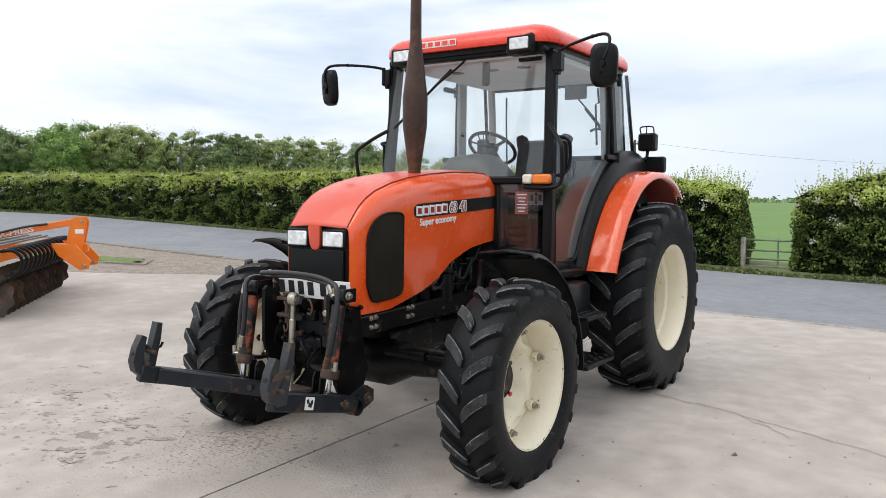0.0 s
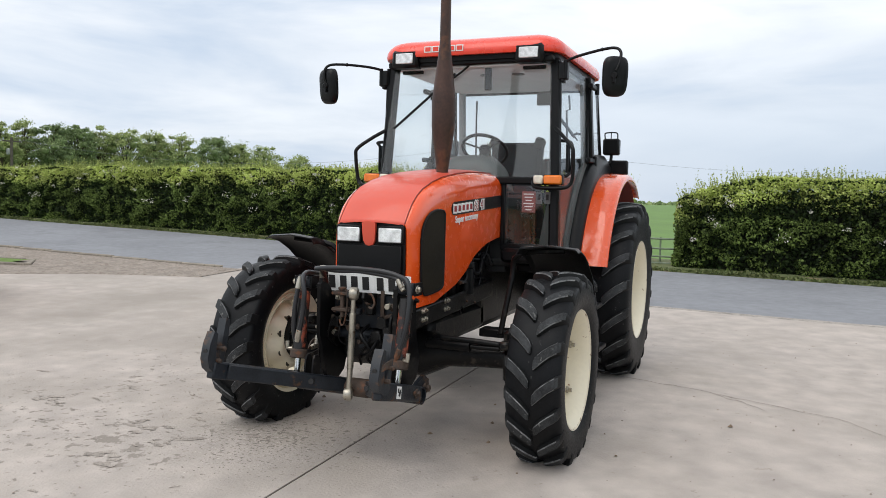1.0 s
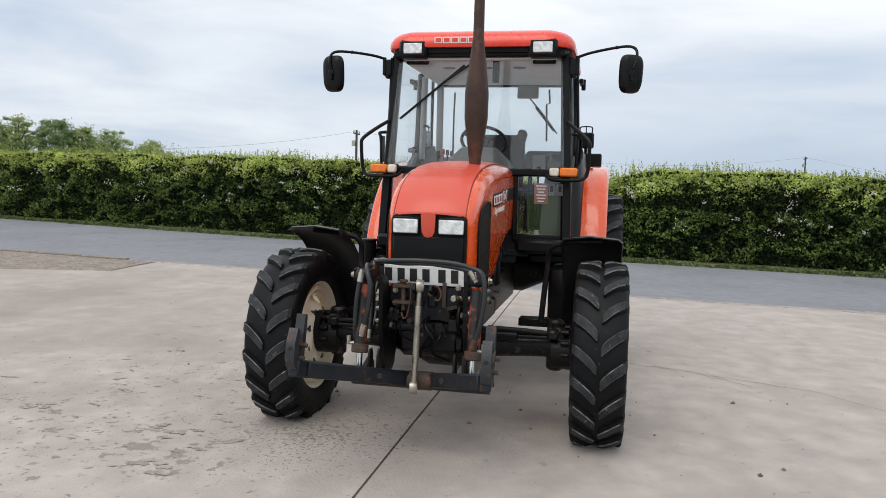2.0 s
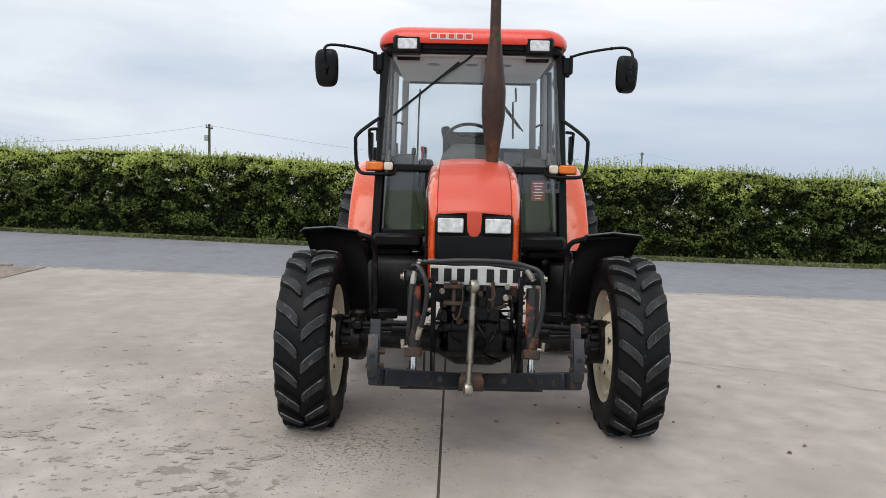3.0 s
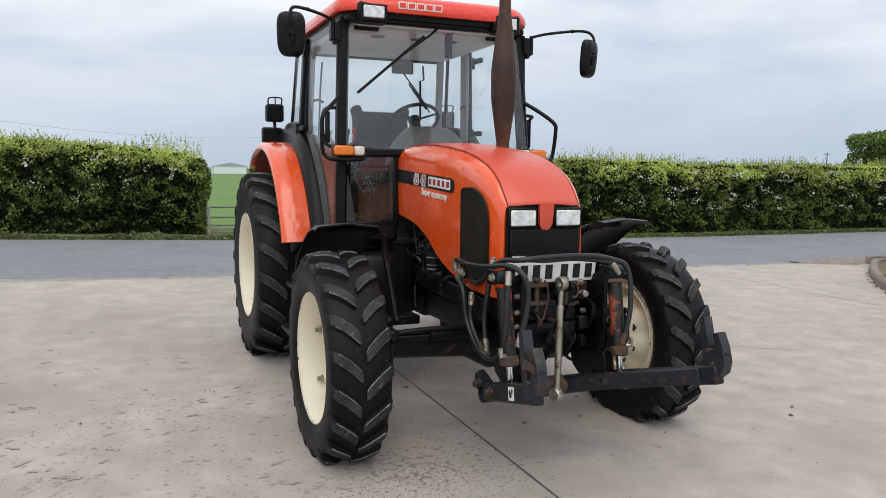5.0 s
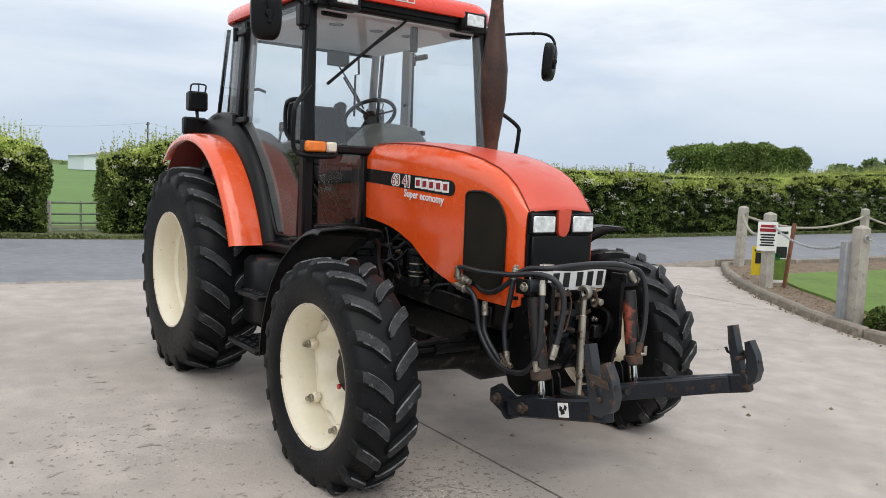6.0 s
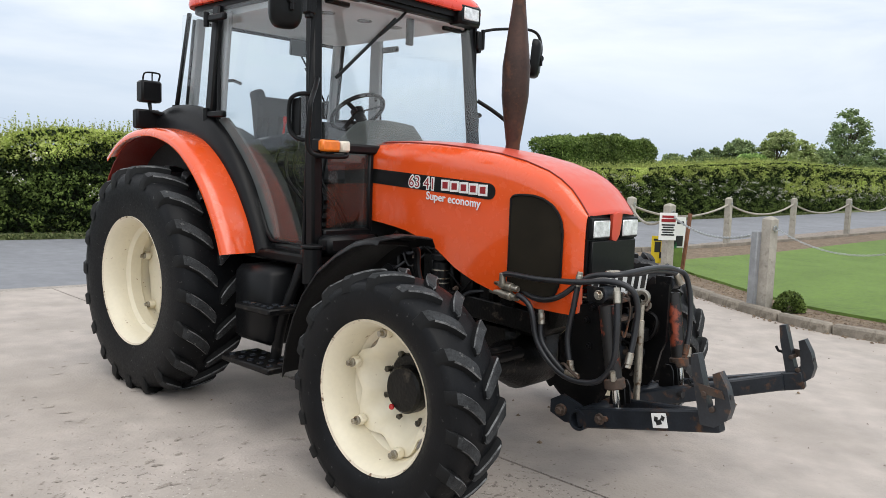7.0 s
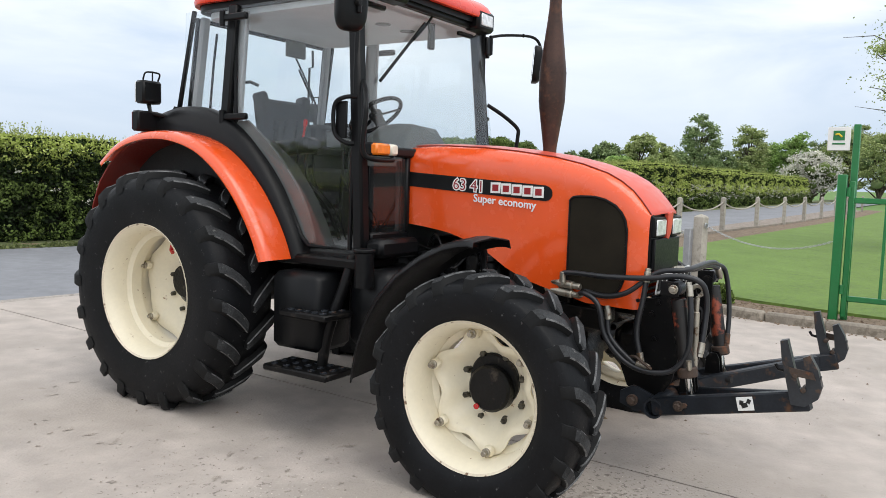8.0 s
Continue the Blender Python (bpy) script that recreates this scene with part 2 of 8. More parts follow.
TRIM = material("light_grey_cab_trim", (0.36, 0.37, 0.385), 0.7, vary=0.08, scale=6)
LINER = material("grey_arch_liner", (0.115, 0.125, 0.125), 0.7, vary=0.15, scale=6, bump=0.1, bump_scale=150)
GREYPL = material("grey_cab_plastic", (0.15, 0.155, 0.16), 0.6, vary=0.12, scale=6, bump=0.1, bump_scale=200)
DARKTRIM = material("dark_cab_trim", (0.016, 0.017, 0.018), 0.65, vary=0.2, scale=8)
LINING = material("grey_headlining", (0.76, 0.80, 0.85), 0.9, vary=0.06, scale=5)
COWL = material("grey_green_dash_moulding", (0.062, 0.070, 0.066), 0.55, vary=0.12, scale=6, bump=0.1, bump_scale=200)
CONSOLE = material("grey_green_cab_moulding", (0.028, 0.031, 0.030), 0.6, vary=0.15, scale=6)
CLOTH = material("grey_seat_cloth", (0.034, 0.036, 0.040), 0.95, vary=0.2, scale=14, bump=0.3, bump_scale=250)
GLASS = glass_material("cab_glass", (0.965, 0.98, 0.98))
MIRROR = material("mirror_face", (0.85, 0.86, 0.87), 0.03, metal=1.0, vary=0.0)
CONCRETE = material("yard_concrete", (0.437, 0.388, 0.350), 0.85, vary=0.055, scale=0.40, bump=0.5, bump_scale=60, spot=(0.385, 0.338, 0.300), spot_amount=0.34, spot_scale=1.0, spot_soft=0.26, random_tint=0.03, grain=0.12,
                    speck=((0.20, 0.175, 0.15), 5.5, 0.030), patch=[((-5.4, 3.6, 0.0), 6.0, (0.315, 0.280, 0.245), 0.8, 0.29, 0.30), ((-0.85, 0.05, 0.0), 2.1, (0.375, 0.334, 0.295), 2.0, 0.36, 0.30), ((-1.5, -0.35, 0.0), 1.25, (0.265, 0.232, 0.20), 7.5, 0.515, 0.04),
                                                                          ((-0.65, 0.10, 0.0), 1.3, (0.20, 0.176, 0.15), 40.0, 0.505, 0.05), ((-0.75, 0.05, 0.0), 1.5, (0.62, 0.58, 0.52), 60.0, 0.585, 0.04),
                                                                          ((-1.75, 1.5, 0.0), 1.7, (0.22, 0.195, 0.17), 34.0, 0.565, 0.05), ((-1.6, 1.3, 0.0), 1.9, (0.62, 0.58, 0.52), 55.0, 0.60, 0.04), ((-1.4, 2.0, 0.0), 2.0, (0.37, 0.33, 0.292), 1.7, 0.42, 0.28), ((-2.4, 0.55, 0.0), 1.2, (0.29, 0.255, 0.22), 9.0, 0.56, 0.04), ((-2.2, -0.2, 0.0), 6.0, (0.245, 0.215, 0.185), 17.0, 0.575, 0.05), ((0.0, 3.0, 0.0), 60.0, (0.30, 0.265, 0.23), 8.0, 0.655, 0.06)])
JOINT = material("joint_sealant", (0.075, 0.062, 0.050), 0.9, vary=0.4, scale=5)
CHIP = material("spalled_concrete", (0.352, 0.310, 0.272), 0.95, vary=0.22, scale=14, bump=0.7, bump_scale=110, spot=(0.42, 0.385, 0.34), spot_amount=0.16, spot_scale=70, grain=0.15)
ASPHALT = material("grey_asphalt", (0.222, 0.229, 0.247), 0.9, vary=0.08, scale=0.6, bump=0.4, bump_scale=70, spot=(0.19, 0.195, 0.21), spot_amount=0.25, spot_scale=1.3, grain=0.08)
GRAVEL = material("gravel", (0.275, 0.235, 0.20), 0.95, vary=0.2, scale=5, bump=0.8, bump_scale=45, spot=(0.17, 0.13, 0.10), spot_amount=0.4, spot_scale=16, grain=0.2)
DUST = material("lane_edge_dust", (0.33, 0.30, 0.27), 0.95, vary=0.15, scale=4, bump=0.5, bump_scale=60, spot=(0.22, 0.20, 0.18), spot_amount=0.4, spot_scale=7, grain=0.12)
SOIL = material("brown_soil", (0.20, 0.148, 0.10), 0.95, vary=0.25, scale=6, bump=0.9, bump_scale=40, spot=(0.10, 0.065, 0.042), spot_amount=0.42, spot_scale=18, grain=0.15)
FIELD = material("green_crop", (0.115, 0.21, 0.045), 0.9, vary=0.12, scale=0.12, bump=0.5, bump_scale=20, grain=0.06)
LAWN = material("mown_lawn", (0.128, 0.205, 0.040), 0.9, vary=0.12, scale=1.2, bump=0.8, bump_scale=90, grain=0.12)
VERGE = material("rough_grass", (0.115, 0.14, 0.055), 0.95, vary=0.3, scale=2, bump=0.9, bump_scale=40, spot=(0.20, 0.15, 0.09), spot_amount=0.3, spot_scale=4)
KERB = material("weathered_kerb", (0.25, 0.22, 0.18), 0.9, vary=0.25, scale=6, bump=0.5, bump_scale=60, spot=(0.18, 0.155, 0.12), spot_amount=0.35, spot_scale=9, random_tint=0.12)
POSTM = material("concrete_post", (0.39, 0.36, 0.31), 0.9, vary=0.18, scale=8, bump=0.4, bump_scale=80, spot=(0.27, 0.25, 0.21), spot_amount=0.2, spot_scale=12, random_tint=0.1)
TIMBER = material("brown_timber", (0.20, 0.085, 0.045), 0.8, vary=0.3, scale=12, bump=0.3)
GALV = material("galvanised_steel", (0.45, 0.47, 0.48), 0.45, metal=0.7, vary=0.15, scale=18)
BOXPOST = material("dull_galvanised_post", (0.27, 0.28, 0.29), 0.7, vary=0.15, scale=10, bump=0.1)
GATEPAINT = material("weathered_gate_paint", (0.20, 0.25, 0.17), 0.6, vary=0.2, scale=8)
GREEN = material("green_gate_paint", (0.012, 0.17, 0.045), 0.38, vary=0.1, scale=5, coat=0.2)
BARK = material("bark", (0.085, 0.065, 0.048), 0.95, vary=0.3, scale=6, bump=0.6, bump_scale=25)
# near-black, so the gaps between leaves read as deep shade
CORE_SHADE = material("shade_dark_core", (0.010, 0.013, 0.006), 1.0, vary=0.4, scale=5)
LEAF = leaf_material("hawthorn_leaf", (0.016, 0.028, 0.007), (0.235, 0.325, 0.085))
# darkened copy of the hawthorn leaf, for shade inside the hedge
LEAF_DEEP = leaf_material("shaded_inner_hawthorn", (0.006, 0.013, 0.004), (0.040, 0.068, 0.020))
# pale young growth, its colour lifted further for sky on the tips
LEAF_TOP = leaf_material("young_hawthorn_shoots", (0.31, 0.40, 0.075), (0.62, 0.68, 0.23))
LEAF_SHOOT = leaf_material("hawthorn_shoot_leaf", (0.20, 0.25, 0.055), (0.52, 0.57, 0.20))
LEAF_TREE = leaf_material("tree_leaf", (0.23, 0.285, 0.11), (0.48, 0.54, 0.24))
LEAF_FRESH = leaf_material("fresh_green_tree_leaf", (0.14, 0.24, 0.060), (0.40, 0.55, 0.18))
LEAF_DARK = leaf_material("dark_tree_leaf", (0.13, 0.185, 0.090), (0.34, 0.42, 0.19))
LEAF_CONIFER = leaf_material("clipped_conifer", (0.055, 0.095, 0.022), (0.23, 0.31, 0.085))
LEAF_GRASS = leaf_material("rough_grass_blades", (0.060, 0.088, 0.028), (0.21, 0.235, 0.095))
BLOSSOM = leaf_material("white_blossom", (0.55, 0.53, 0.46), (0.80, 0.78, 0.72))
OR_IMPL = material("orange_implement_paint", (0.86, 0.20, 0.012), 0.35, vary=0.07, scale=4, coat=0.3)
SOILSTEEL = material("soil_worn_steel", (0.06, 0.042, 0.03), 0.6, metal=0.4, vary=0.35, scale=6, spot=(0.15, 0.08, 0.045), spot_amount=0.35, spot_scale=6)
YELLOW = material("yellow_notice", (0.75, 0.55, 0.02), 0.5, vary=0.05)
POLE = material("weathered_pole_timber", (0.10, 0.085, 0.07), 0.9, vary=0.25, scale=5)
CABLE = material("overhead_cable", (0.22, 0.23, 0.24), 0.7)


# ---- mesh building ----
class Geo:
    """Vertices and faces of one mesh."""

    def __init__(self):
        self.v, self.f = [], []

    def add(self, verts, faces):
        k = len(self.v)
        self.v.extend(tuple(p) for p in verts)
        self.f.extend(tuple(k + i for i in q) for q in faces)
        return self

    def box(self, c, s, m=None, bevel=0.006):
        """A box about c of size s with chamfered edges; m turns it about c."""
        h = Vector(s) / 2
        bv = min(bevel, min(h) * 0.45)
        pts, idx = [], {}
        for sx in (-1, 1):
            for sy in (-1, 1):
                for sz in (-1, 1):
                    for ax in range(3):
                        p = [sx * (h.x - bv), sy * (h.y - bv), sz * (h.z - bv)]
                        p[ax] = (sx, sy, sz)[ax] * h[ax]
                        idx[(sx, sy, sz, ax)] = len(pts)
                        pts.append(Vector(p))
        faces = []

        def quad(keys):
            q = [idx[k] for k in keys]
            a, b_, c_ = pts[q[0]], pts[q[1]], pts[q[2]]
            mid = sum((pts[i] for i in q), Vector()) / len(q)
            if (b_ - a).cross(c_ - b_).dot(mid) < 0:
                q.reverse()
            faces.append(q)

        for ax in range(3):
            o1, o2 = [a for a in range(3) if a != ax]
            for s_ in (-1, 1):
                ks = []
                for a1, a2 in ((-1, -1), (1, -1), (1, 1), (-1, 1)):
                    sg = [0, 0, 0]
                    sg[ax], sg[o1], sg[o2] = s_, a1, a2
                    ks.append((*sg, ax))
                quad(ks)
            for a1 in (-1, 1):
                for a2 in (-1, 1):
                    lo, hi = [0, 0, 0], [0, 0, 0]
                    lo[ax], hi[ax] = -1, 1
                    lo[o1] = hi[o1] = a1
                    lo[o2] = hi[o2] = a2
                    quad([(*lo, o1), (*hi, o1), (*hi, o2), (*lo, o2)])
        for sx in (-1, 1):
            for sy in (-1, 1):
                for sz in (-1, 1):
                    quad([(sx, sy, sz, 0), (sx, sy, sz, 1), (sx, sy, sz, 2)])
        turn = m.to_3x3() if m else Matrix.Identity(3)
        return self.add([Vector(c) + turn @ p for p in pts], faces)

    def bar(self, a, b, w, d, bevel=0.004, up=(0, 0, 1)):
        """A rectangular bar from a to b, w across and d along the up side."""
        a, b = Vector(a), Vector(b)
        y = (b - a).normalized()
        x = y.cross(Vector(up)).normalized()
        z = x.cross(y)
        return self.box((a + b) / 2, (w, (b - a).length, d), Matrix((x, y, z)).transposed(), bevel)

    def tube(self, pts, r, n=10, caps=True, smooth_path=0):
        """A round tube along points; r is one radius or one for each point."""
        pts = [Vector(p) for p in pts]
        rs = list(r) if isinstance(r, (list, tuple)) else [r] * len(pts)
        if smooth_path:
            out, ro = [], []
            for i in range(len(pts) - 1):
                p0, p1, p2, p3 = pts[max(i - 1, 0)], pts[i], pts[i + 1], pts[min(i + 2, len(pts) - 1)]
                for k in range(smooth_path):
                    t = k / smooth_path
                    out.append(0.5 * ((2 * p1) + (p2 - p0) * t + (2 * p0 - 5 * p1 + 4 * p2 - p3) * t * t + (3 * p1 - p0 - 3 * p2 + p3) * t ** 3))
                    ro.append(rs[i] + (rs[i + 1] - rs[i]) * t)
            pts, rs = out + [pts[-1]], ro + [rs[-1]]
        k = len(pts)
        tang = [(pts[min(i + 1, k - 1)] - pts[max(i - 1, 0)]).normalized() for i in range(k)]
        side = tang[0].orthogonal().normalized()
        verts, faces = [], []
        for i in range(k):
            side = (side - tang[i] * side.dot(tang[i])).normalized()
            other = tang[i].cross(side)
            for j in range(n):
                a = 2 * math.pi * j / n
                verts.append(pts[i] + (side * math.cos(a) + other * math.sin(a)) * rs[i])
        for i in range(k - 1):
            for j in range(n):
                j2 = (j + 1) % n
                faces.append((i * n + j, i * n + j2, (i + 1) * n + j2, (i + 1) * n + j))
        if caps:
            faces.append(tuple(range(n - 1, -1, -1)))
            faces.append(tuple((k - 1) * n + j for j in range(n)))
        return self.add(verts, faces)

    def cyl(self, a, b, r, n=16, r2=None, bevel=0.003):
        a, b = Vector(a), Vector(b)
        r2 = r if r2 is None else r2
        d = (b - a).normalized()
        bv = min(bevel, (b - a).length * 0.3, r * 0.5)
        return self.tube([a, a + d * bv * 0.01, a + d * bv, b - d * bv, b - d * bv * 0.01, b], [r - bv, r - bv, r, r2, r2 - bv, r2 - bv], n)

    def lathe(self, prof, centre, axis=(1, 0, 0), n=48, closed=False):
        """prof: (distance along the axis, radius) pairs."""
        ax = Vector(axis).normalized()
        u = Vector((0, 0, 1)) if abs(ax.z) < 0.9 else Vector((0, 1, 0))
        w = ax.cross(u)
        c, m = Vector(centre), len(prof)
        verts, faces = [], []
        for s, r in prof:
            for j in range(n):
                a = 2 * math.pi * j / n
                verts.append(c + ax * s + (u * math.cos(a) + w * math.sin(a)) * r)
        for i in range(m if closed else m - 1):
            i2 = (i + 1) % m
            for j in range(n):
                j2 = (j + 1) % n
                faces.append((i * n + j, i * n + j2, i2 * n + j2, i2 * n + j))
        return self.add(verts, faces)

    def prism(self, poly, lo, hi, axis="x"):
        """A polygon in the plane across axis, given thickness from lo to hi."""
        put = {"x": lambda a, b, t: (t, a, b), "y": lambda a, b, t: (a, t, b), "z": lambda a, b, t: (a, b, t)}[axis]
        n = len(poly)
        verts = [put(a, b, lo) for a, b in poly] + [put(a, b, hi) for a, b in poly]
        faces = [tuple(range(n - 1, -1, -1)), tuple(range(n, 2 * n))]
        faces += [(i, (i + 1) % n, n + (i + 1) % n, n + i) for i in range(n)]
        return self.add(verts, faces)

    def sheet(self, rows, thick=None):
        """A surface through rows of points; thick: a function of a point that gives the vector to its back side."""
        m, n = len(rows), len(rows[0])
        verts = [Vector(p) for row in rows for p in row]
        faces = [(i * n + j, i * n + j + 1, (i + 1) * n + j + 1, (i + 1) * n + j) for i in range(m - 1) for j in range(n - 1)]
        if thick is not None:
            k = len(verts)
            verts += [p + (Vector(thick(p)) if callable(thick) else Vector(thick)) for p in list(verts)]
            faces += [tuple(k + i for i in reversed(q)) for q in list(faces)]
            ring = [j for j in range(n)] + [i * n + n - 1 for i in range(1, m)] + [(m - 1) * n + j for j in range(n - 2, -1, -1)] + [i * n for i in range(m - 2, 0, -1)]
            for a, b in zip(ring, ring[1:] + ring[:1]):
                faces.append((b, a, k + a, k + b))
        return self.add(verts, faces)

    def mesh(self, name, mat, angle=38, recalc=True):
        me = bpy.data.meshes.new(name)
        me.from_pydata([tuple(p) for p in self.v], [], self.f)
        if recalc and len(self.f) < 60000:
            bm = bmesh.new()
            bm.from_mesh(me)
            bmesh.ops.recalc_face_normals(bm, faces=bm.faces)
            bm.to_mesh(me)
            bm.free()
        for m_one in (mat if isinstance(mat, (list, tuple)) else [mat]):
            me.materials.append(m_one)
        if angle:
            me.polygons.foreach_set("use_smooth", [True] * len(me.polygons))
            me.set_sharp_from_angle(angle=radians(angle))
        me.update()
        return me


BASES = {}


def thing(name, at, label, category, group="", kind=""):
    """An Empty at a thing's base; its parts hang from it."""
    ob = new(name)
    ob.empty_display_size = 0.2
    ob.matrix_basis = Matrix.Translation(at) if not isinstance(at, Matrix) else at
    BASES[ob.name] = ob.matrix_basis.copy()
    return tagged(ob, label, category, group, kind)


def part(name, geo, mat, parent, label="", angle=38, local=False):
    """One mesh under a thing or a part; world coordinates unless local."""
    me = geo.mesh(name, mat, angle) if isinstance(geo, Geo) else geo
    ob = new(name, me)
    ob.parent = parent
    if parent is not None and parent.name in BASES and not local:
        ob.matrix_parent_inverse = BASES[parent.name].inverted()
    if label:
        ob["label"] = label
    return ob


def single(name, geo, mat, label, category, kind="", group="", angle=38):
    """A thing of one mesh."""
    me = geo.mesh(name, mat, angle) if isinstance(geo, Geo) else geo
    return tagged(new(name, me), label, category, group, kind)


def lerp(a, b, t):
    return a + (b - a) * t


def curve_at(table, x):
    """Piecewise linear reading of (x, value) pairs."""
    if x <= table[0][0]:
        return table[0][1]
    for (x0, v0), (x1, v1) in zip(table, table[1:]):
        if x <= x1:
            return lerp(v0, v1, (x - x0) / (x1 - x0))
    return table[-1][1]


# ---- the lie of the land ----
def height(x, y):
    """The yard falls a little to the front, and climbs gently to the lane; the field beyond is flat."""
    s = min(max((y - 2.5) / 8.0, 0.0), 1.25)
    return s * (0.15 + 0.014 * min(max(-x, 0.0), 25.0) - 0.008 * min(max(x, 0.0), 10.0)) - 0.018 * min(max(2.5 - y, 0.0), 4.0)


def lane_near(x):
    return 6.72 - 0.088 * max(min(x, 9.5), -40.0)


def lane_far(x):
    return 11.45 - 0.088 * max(min(x, 8.0), -40.0)


def hedge_line(x):
    return lane_far(x) + 0.50


def land_sheet(name, xs, edge0, edge1, n, lift, mat, label, category, thick=0.0, sunk=-0.012):
    g = Geo()
    rows = []
    for x in xs:
        a, b = edge0(x), edge1(x)
        rows.append([(x, lerp(a, b, j / n), height(x, lerp(a, b, j / n)) + (lift if 0 < j < n else sunk)) for j in range(n + 1)])
    g.sheet(rows, (0, 0, -thick) if thick else None)
    return single(name, g, mat, label, category, "structure")


def spread(*stops):
    """Coordinates from (start, end, steps) stretches."""
    out = []
    for a, b, n in stops:
        out += [lerp(a, b, i / n) for i in range(n)]
    return out + [stops[-1][1]]


# one sheet of land to the horizon
xs = spread((-2500, -300, 6), (-300, -60, 8), (-60, 60, 40), (60, 300, 8), (300, 2500, 6))
ys = spread((-2500, -300, 5), (-300, -20, 6), (-20, 20, 26), (20, 300, 10), (300, 2500, 6))
g = Geo()
g.sheet([[(x, y, height(x, y) - 0.09 - 0.0005 * max(0, min(y, 300) - 14)) for y in ys] for x in xs])
single("ground", g, FIELD, "green arable land reaching to the flat horizon", "ground", "structure")

APRON = [(-30, 4.1), (-12, 4.25), (-10.5, 4.4), (-9, 4.9), (-7.6, 5.7), (-6.3, 6.0)]


def apron_edge(x):
    return curve_at(APRON, x)


# concrete yard in long bays, with open joints
yard = thing("yard", (0, 0, 0), "pale stained concrete yard cast in long bays", "pavement", kind="structure")
BAYS = [-26.0, -19.0, -12.6, -6.4, -0.16, 5.9, 12.1, 18.3]
for x0, x1 in zip(BAYS, BAYS[1:]):
    g = Geo()
    bx = [lerp(x0 + (0.0 if x0 == -6.4 else 0.0075), x1 - (0.0 if x1 == -6.4 else 0.0075), i / 8) for i in range(9)]
    if x1 < -6.0:
        top = apron_edge
    else:
        top = lambda x: lane_near(x) + 0.05
    rows = []
    for x in bx:
        t_ = top(x)
        rows.append([(x, y, height(x, y) + 0.004 * noise.noise((x * 0.7, y * 0.7, 0))) for y in spread((-22, -4, 6), (-4, 3, 14), (3, t_, 8))])
    g.sheet(rows, (0, 0, -0.12))
    part("slab", g, CONCRETE, yard)
for jx in BAYS[1:-1]:
    if jx == -6.4:
        continue
    g = Geo()
    g.sheet([[(jx + dx, y, height(jx, y) - 0.007) for dx in (-0.02, 0.02)] for y in spread((-22, -4, 6), (-4, 3, 14), (3, (apron_edge(jx) if jx < -6 else lane_near(jx)) - 0.05, 8))], (0, 0, -0.03))
    part("joint_filler", g, JOINT, yard)

g = Geo()
for pts in ([(0.95, 2.62), (1.15, 2.56), (1.33, 2.51), (1.55, 2.46), (1.75, 2.36), (1.93, 2.30), (2.07, 2.25), (2.22, 2.18), (2.36, 2.11), (2.52, 2.08), (2.65, 1.98), (2.82, 1.75), (2.96, 1.60), (3.3, 1.42)],
            [(4.36, 6.19), (4.28, 5.7), (4.15, 5.05), (4.05, 4.5), (3.98, 4.14), (3.8, 3.6)], [(1.75, 2.36), (1.95, 2.20), (2.15, 2.0)]):
    fine = []
    for (xa, ya), (xb, yb) in zip(pts, pts[1:]):
        for k in range(6):
            x, y = lerp(xa, xb, k / 6), lerp(ya, yb, k / 6)
            fine.append((x + 0.03 * noise.noise((x * 9, y * 9, 3)), y + 0.03 * noise.noise((x * 9, y * 9, 8))))
    rows = []
    for i, (x, y) in enumerate(fine):
        w = 0.0022 + 0.0045 * abs(noise.noise((x * 14, y * 14, 1)))
        rows.append([(x, y - w, height(x, y) + 0.005), (x, y + w, height(x, y) + 0.005)])
    g.sheet(rows)
part("hairline_crack", g, JOINT, yard)

# the lane, its gravel edge and verges
lane_x = spread((-260, -60, 8), (-60, 60, 48), (60, 260, 8))
land_sheet("road", lane_x, lane_near, lane_far, 24, 0.007, ASPHALT, "worn grey asphalt lane between yard and hedge", "road")
land_sheet("verge", lane_x, lambda x: lane_far(x) + 0.0, lambda x: lane_far(x) + 2.6, 14, 0.035, VERGE, "rough grass verge under the hedge", "verge")
g = Geo()
rows = []
for x in spread((-6.1, 8.5, 90)):
    a = lane_near(x) - 0.04 - 0.10 * abs(noise.noise((x * 0.9, 2, 0))) - 0.06 * abs(noise.noise((x * 4, 5, 0)))
    b = lane_near(x) + 0.07 + 0.12 * abs(noise.noise((x * 1.3, 7, 0)))
    rows.append([(x, y, height(x, y) + lift) for y, lift in ((a, -0.005), (a + 0.035, 0.008), (lane_near(x) + 0.02, 0.011), (b, 0.003))])
g.sheet(rows)
single("edge_dust", g, DUST, "pale dust and grit gathered along the lane edge", "grit", "structure")
near_edge = spread((-26, -6.2, 16))
land_sheet("gravel_strip", near_edge, lambda x: apron_edge(x) - 0.06, lambda x: lane_near(x) + 0.04, 12, 0.010, GRAVEL, "brown gravel apron beside the lane", "gravel")
GRAVEL_EDGE = [(8.2, 5.95), (9.0, 5.58), (9.8, 5.60), (11.2, 5.22), (14.0, 4.91), (20.0, 4.60), (30.0, 4.14), (44.0, 3.83), (60, 3.8)]
land_sheet("roadside_gravel", spread((8.2, 14, 36), (14, 60, 30)), lambda x: curve_at(GRAVEL_EDGE, x), lambda x: lane_near(x) + 0.12 + 0.55 * math.exp(-((x - 10.0) / 1.5) ** 2) + 0.10 * noise.noise((x * 2.2, 3, 0)), 5, 0.02, GRAVEL, "loose pale gravel along the lane edge", "gravel")

# edging stones of the gravel apron and the small lawn patch within it
edging = thing("edging", (-8, 6, 0.2), "weathered concrete edging stones round the gravel apron", "edging", kind="structure")
stone = Geo()
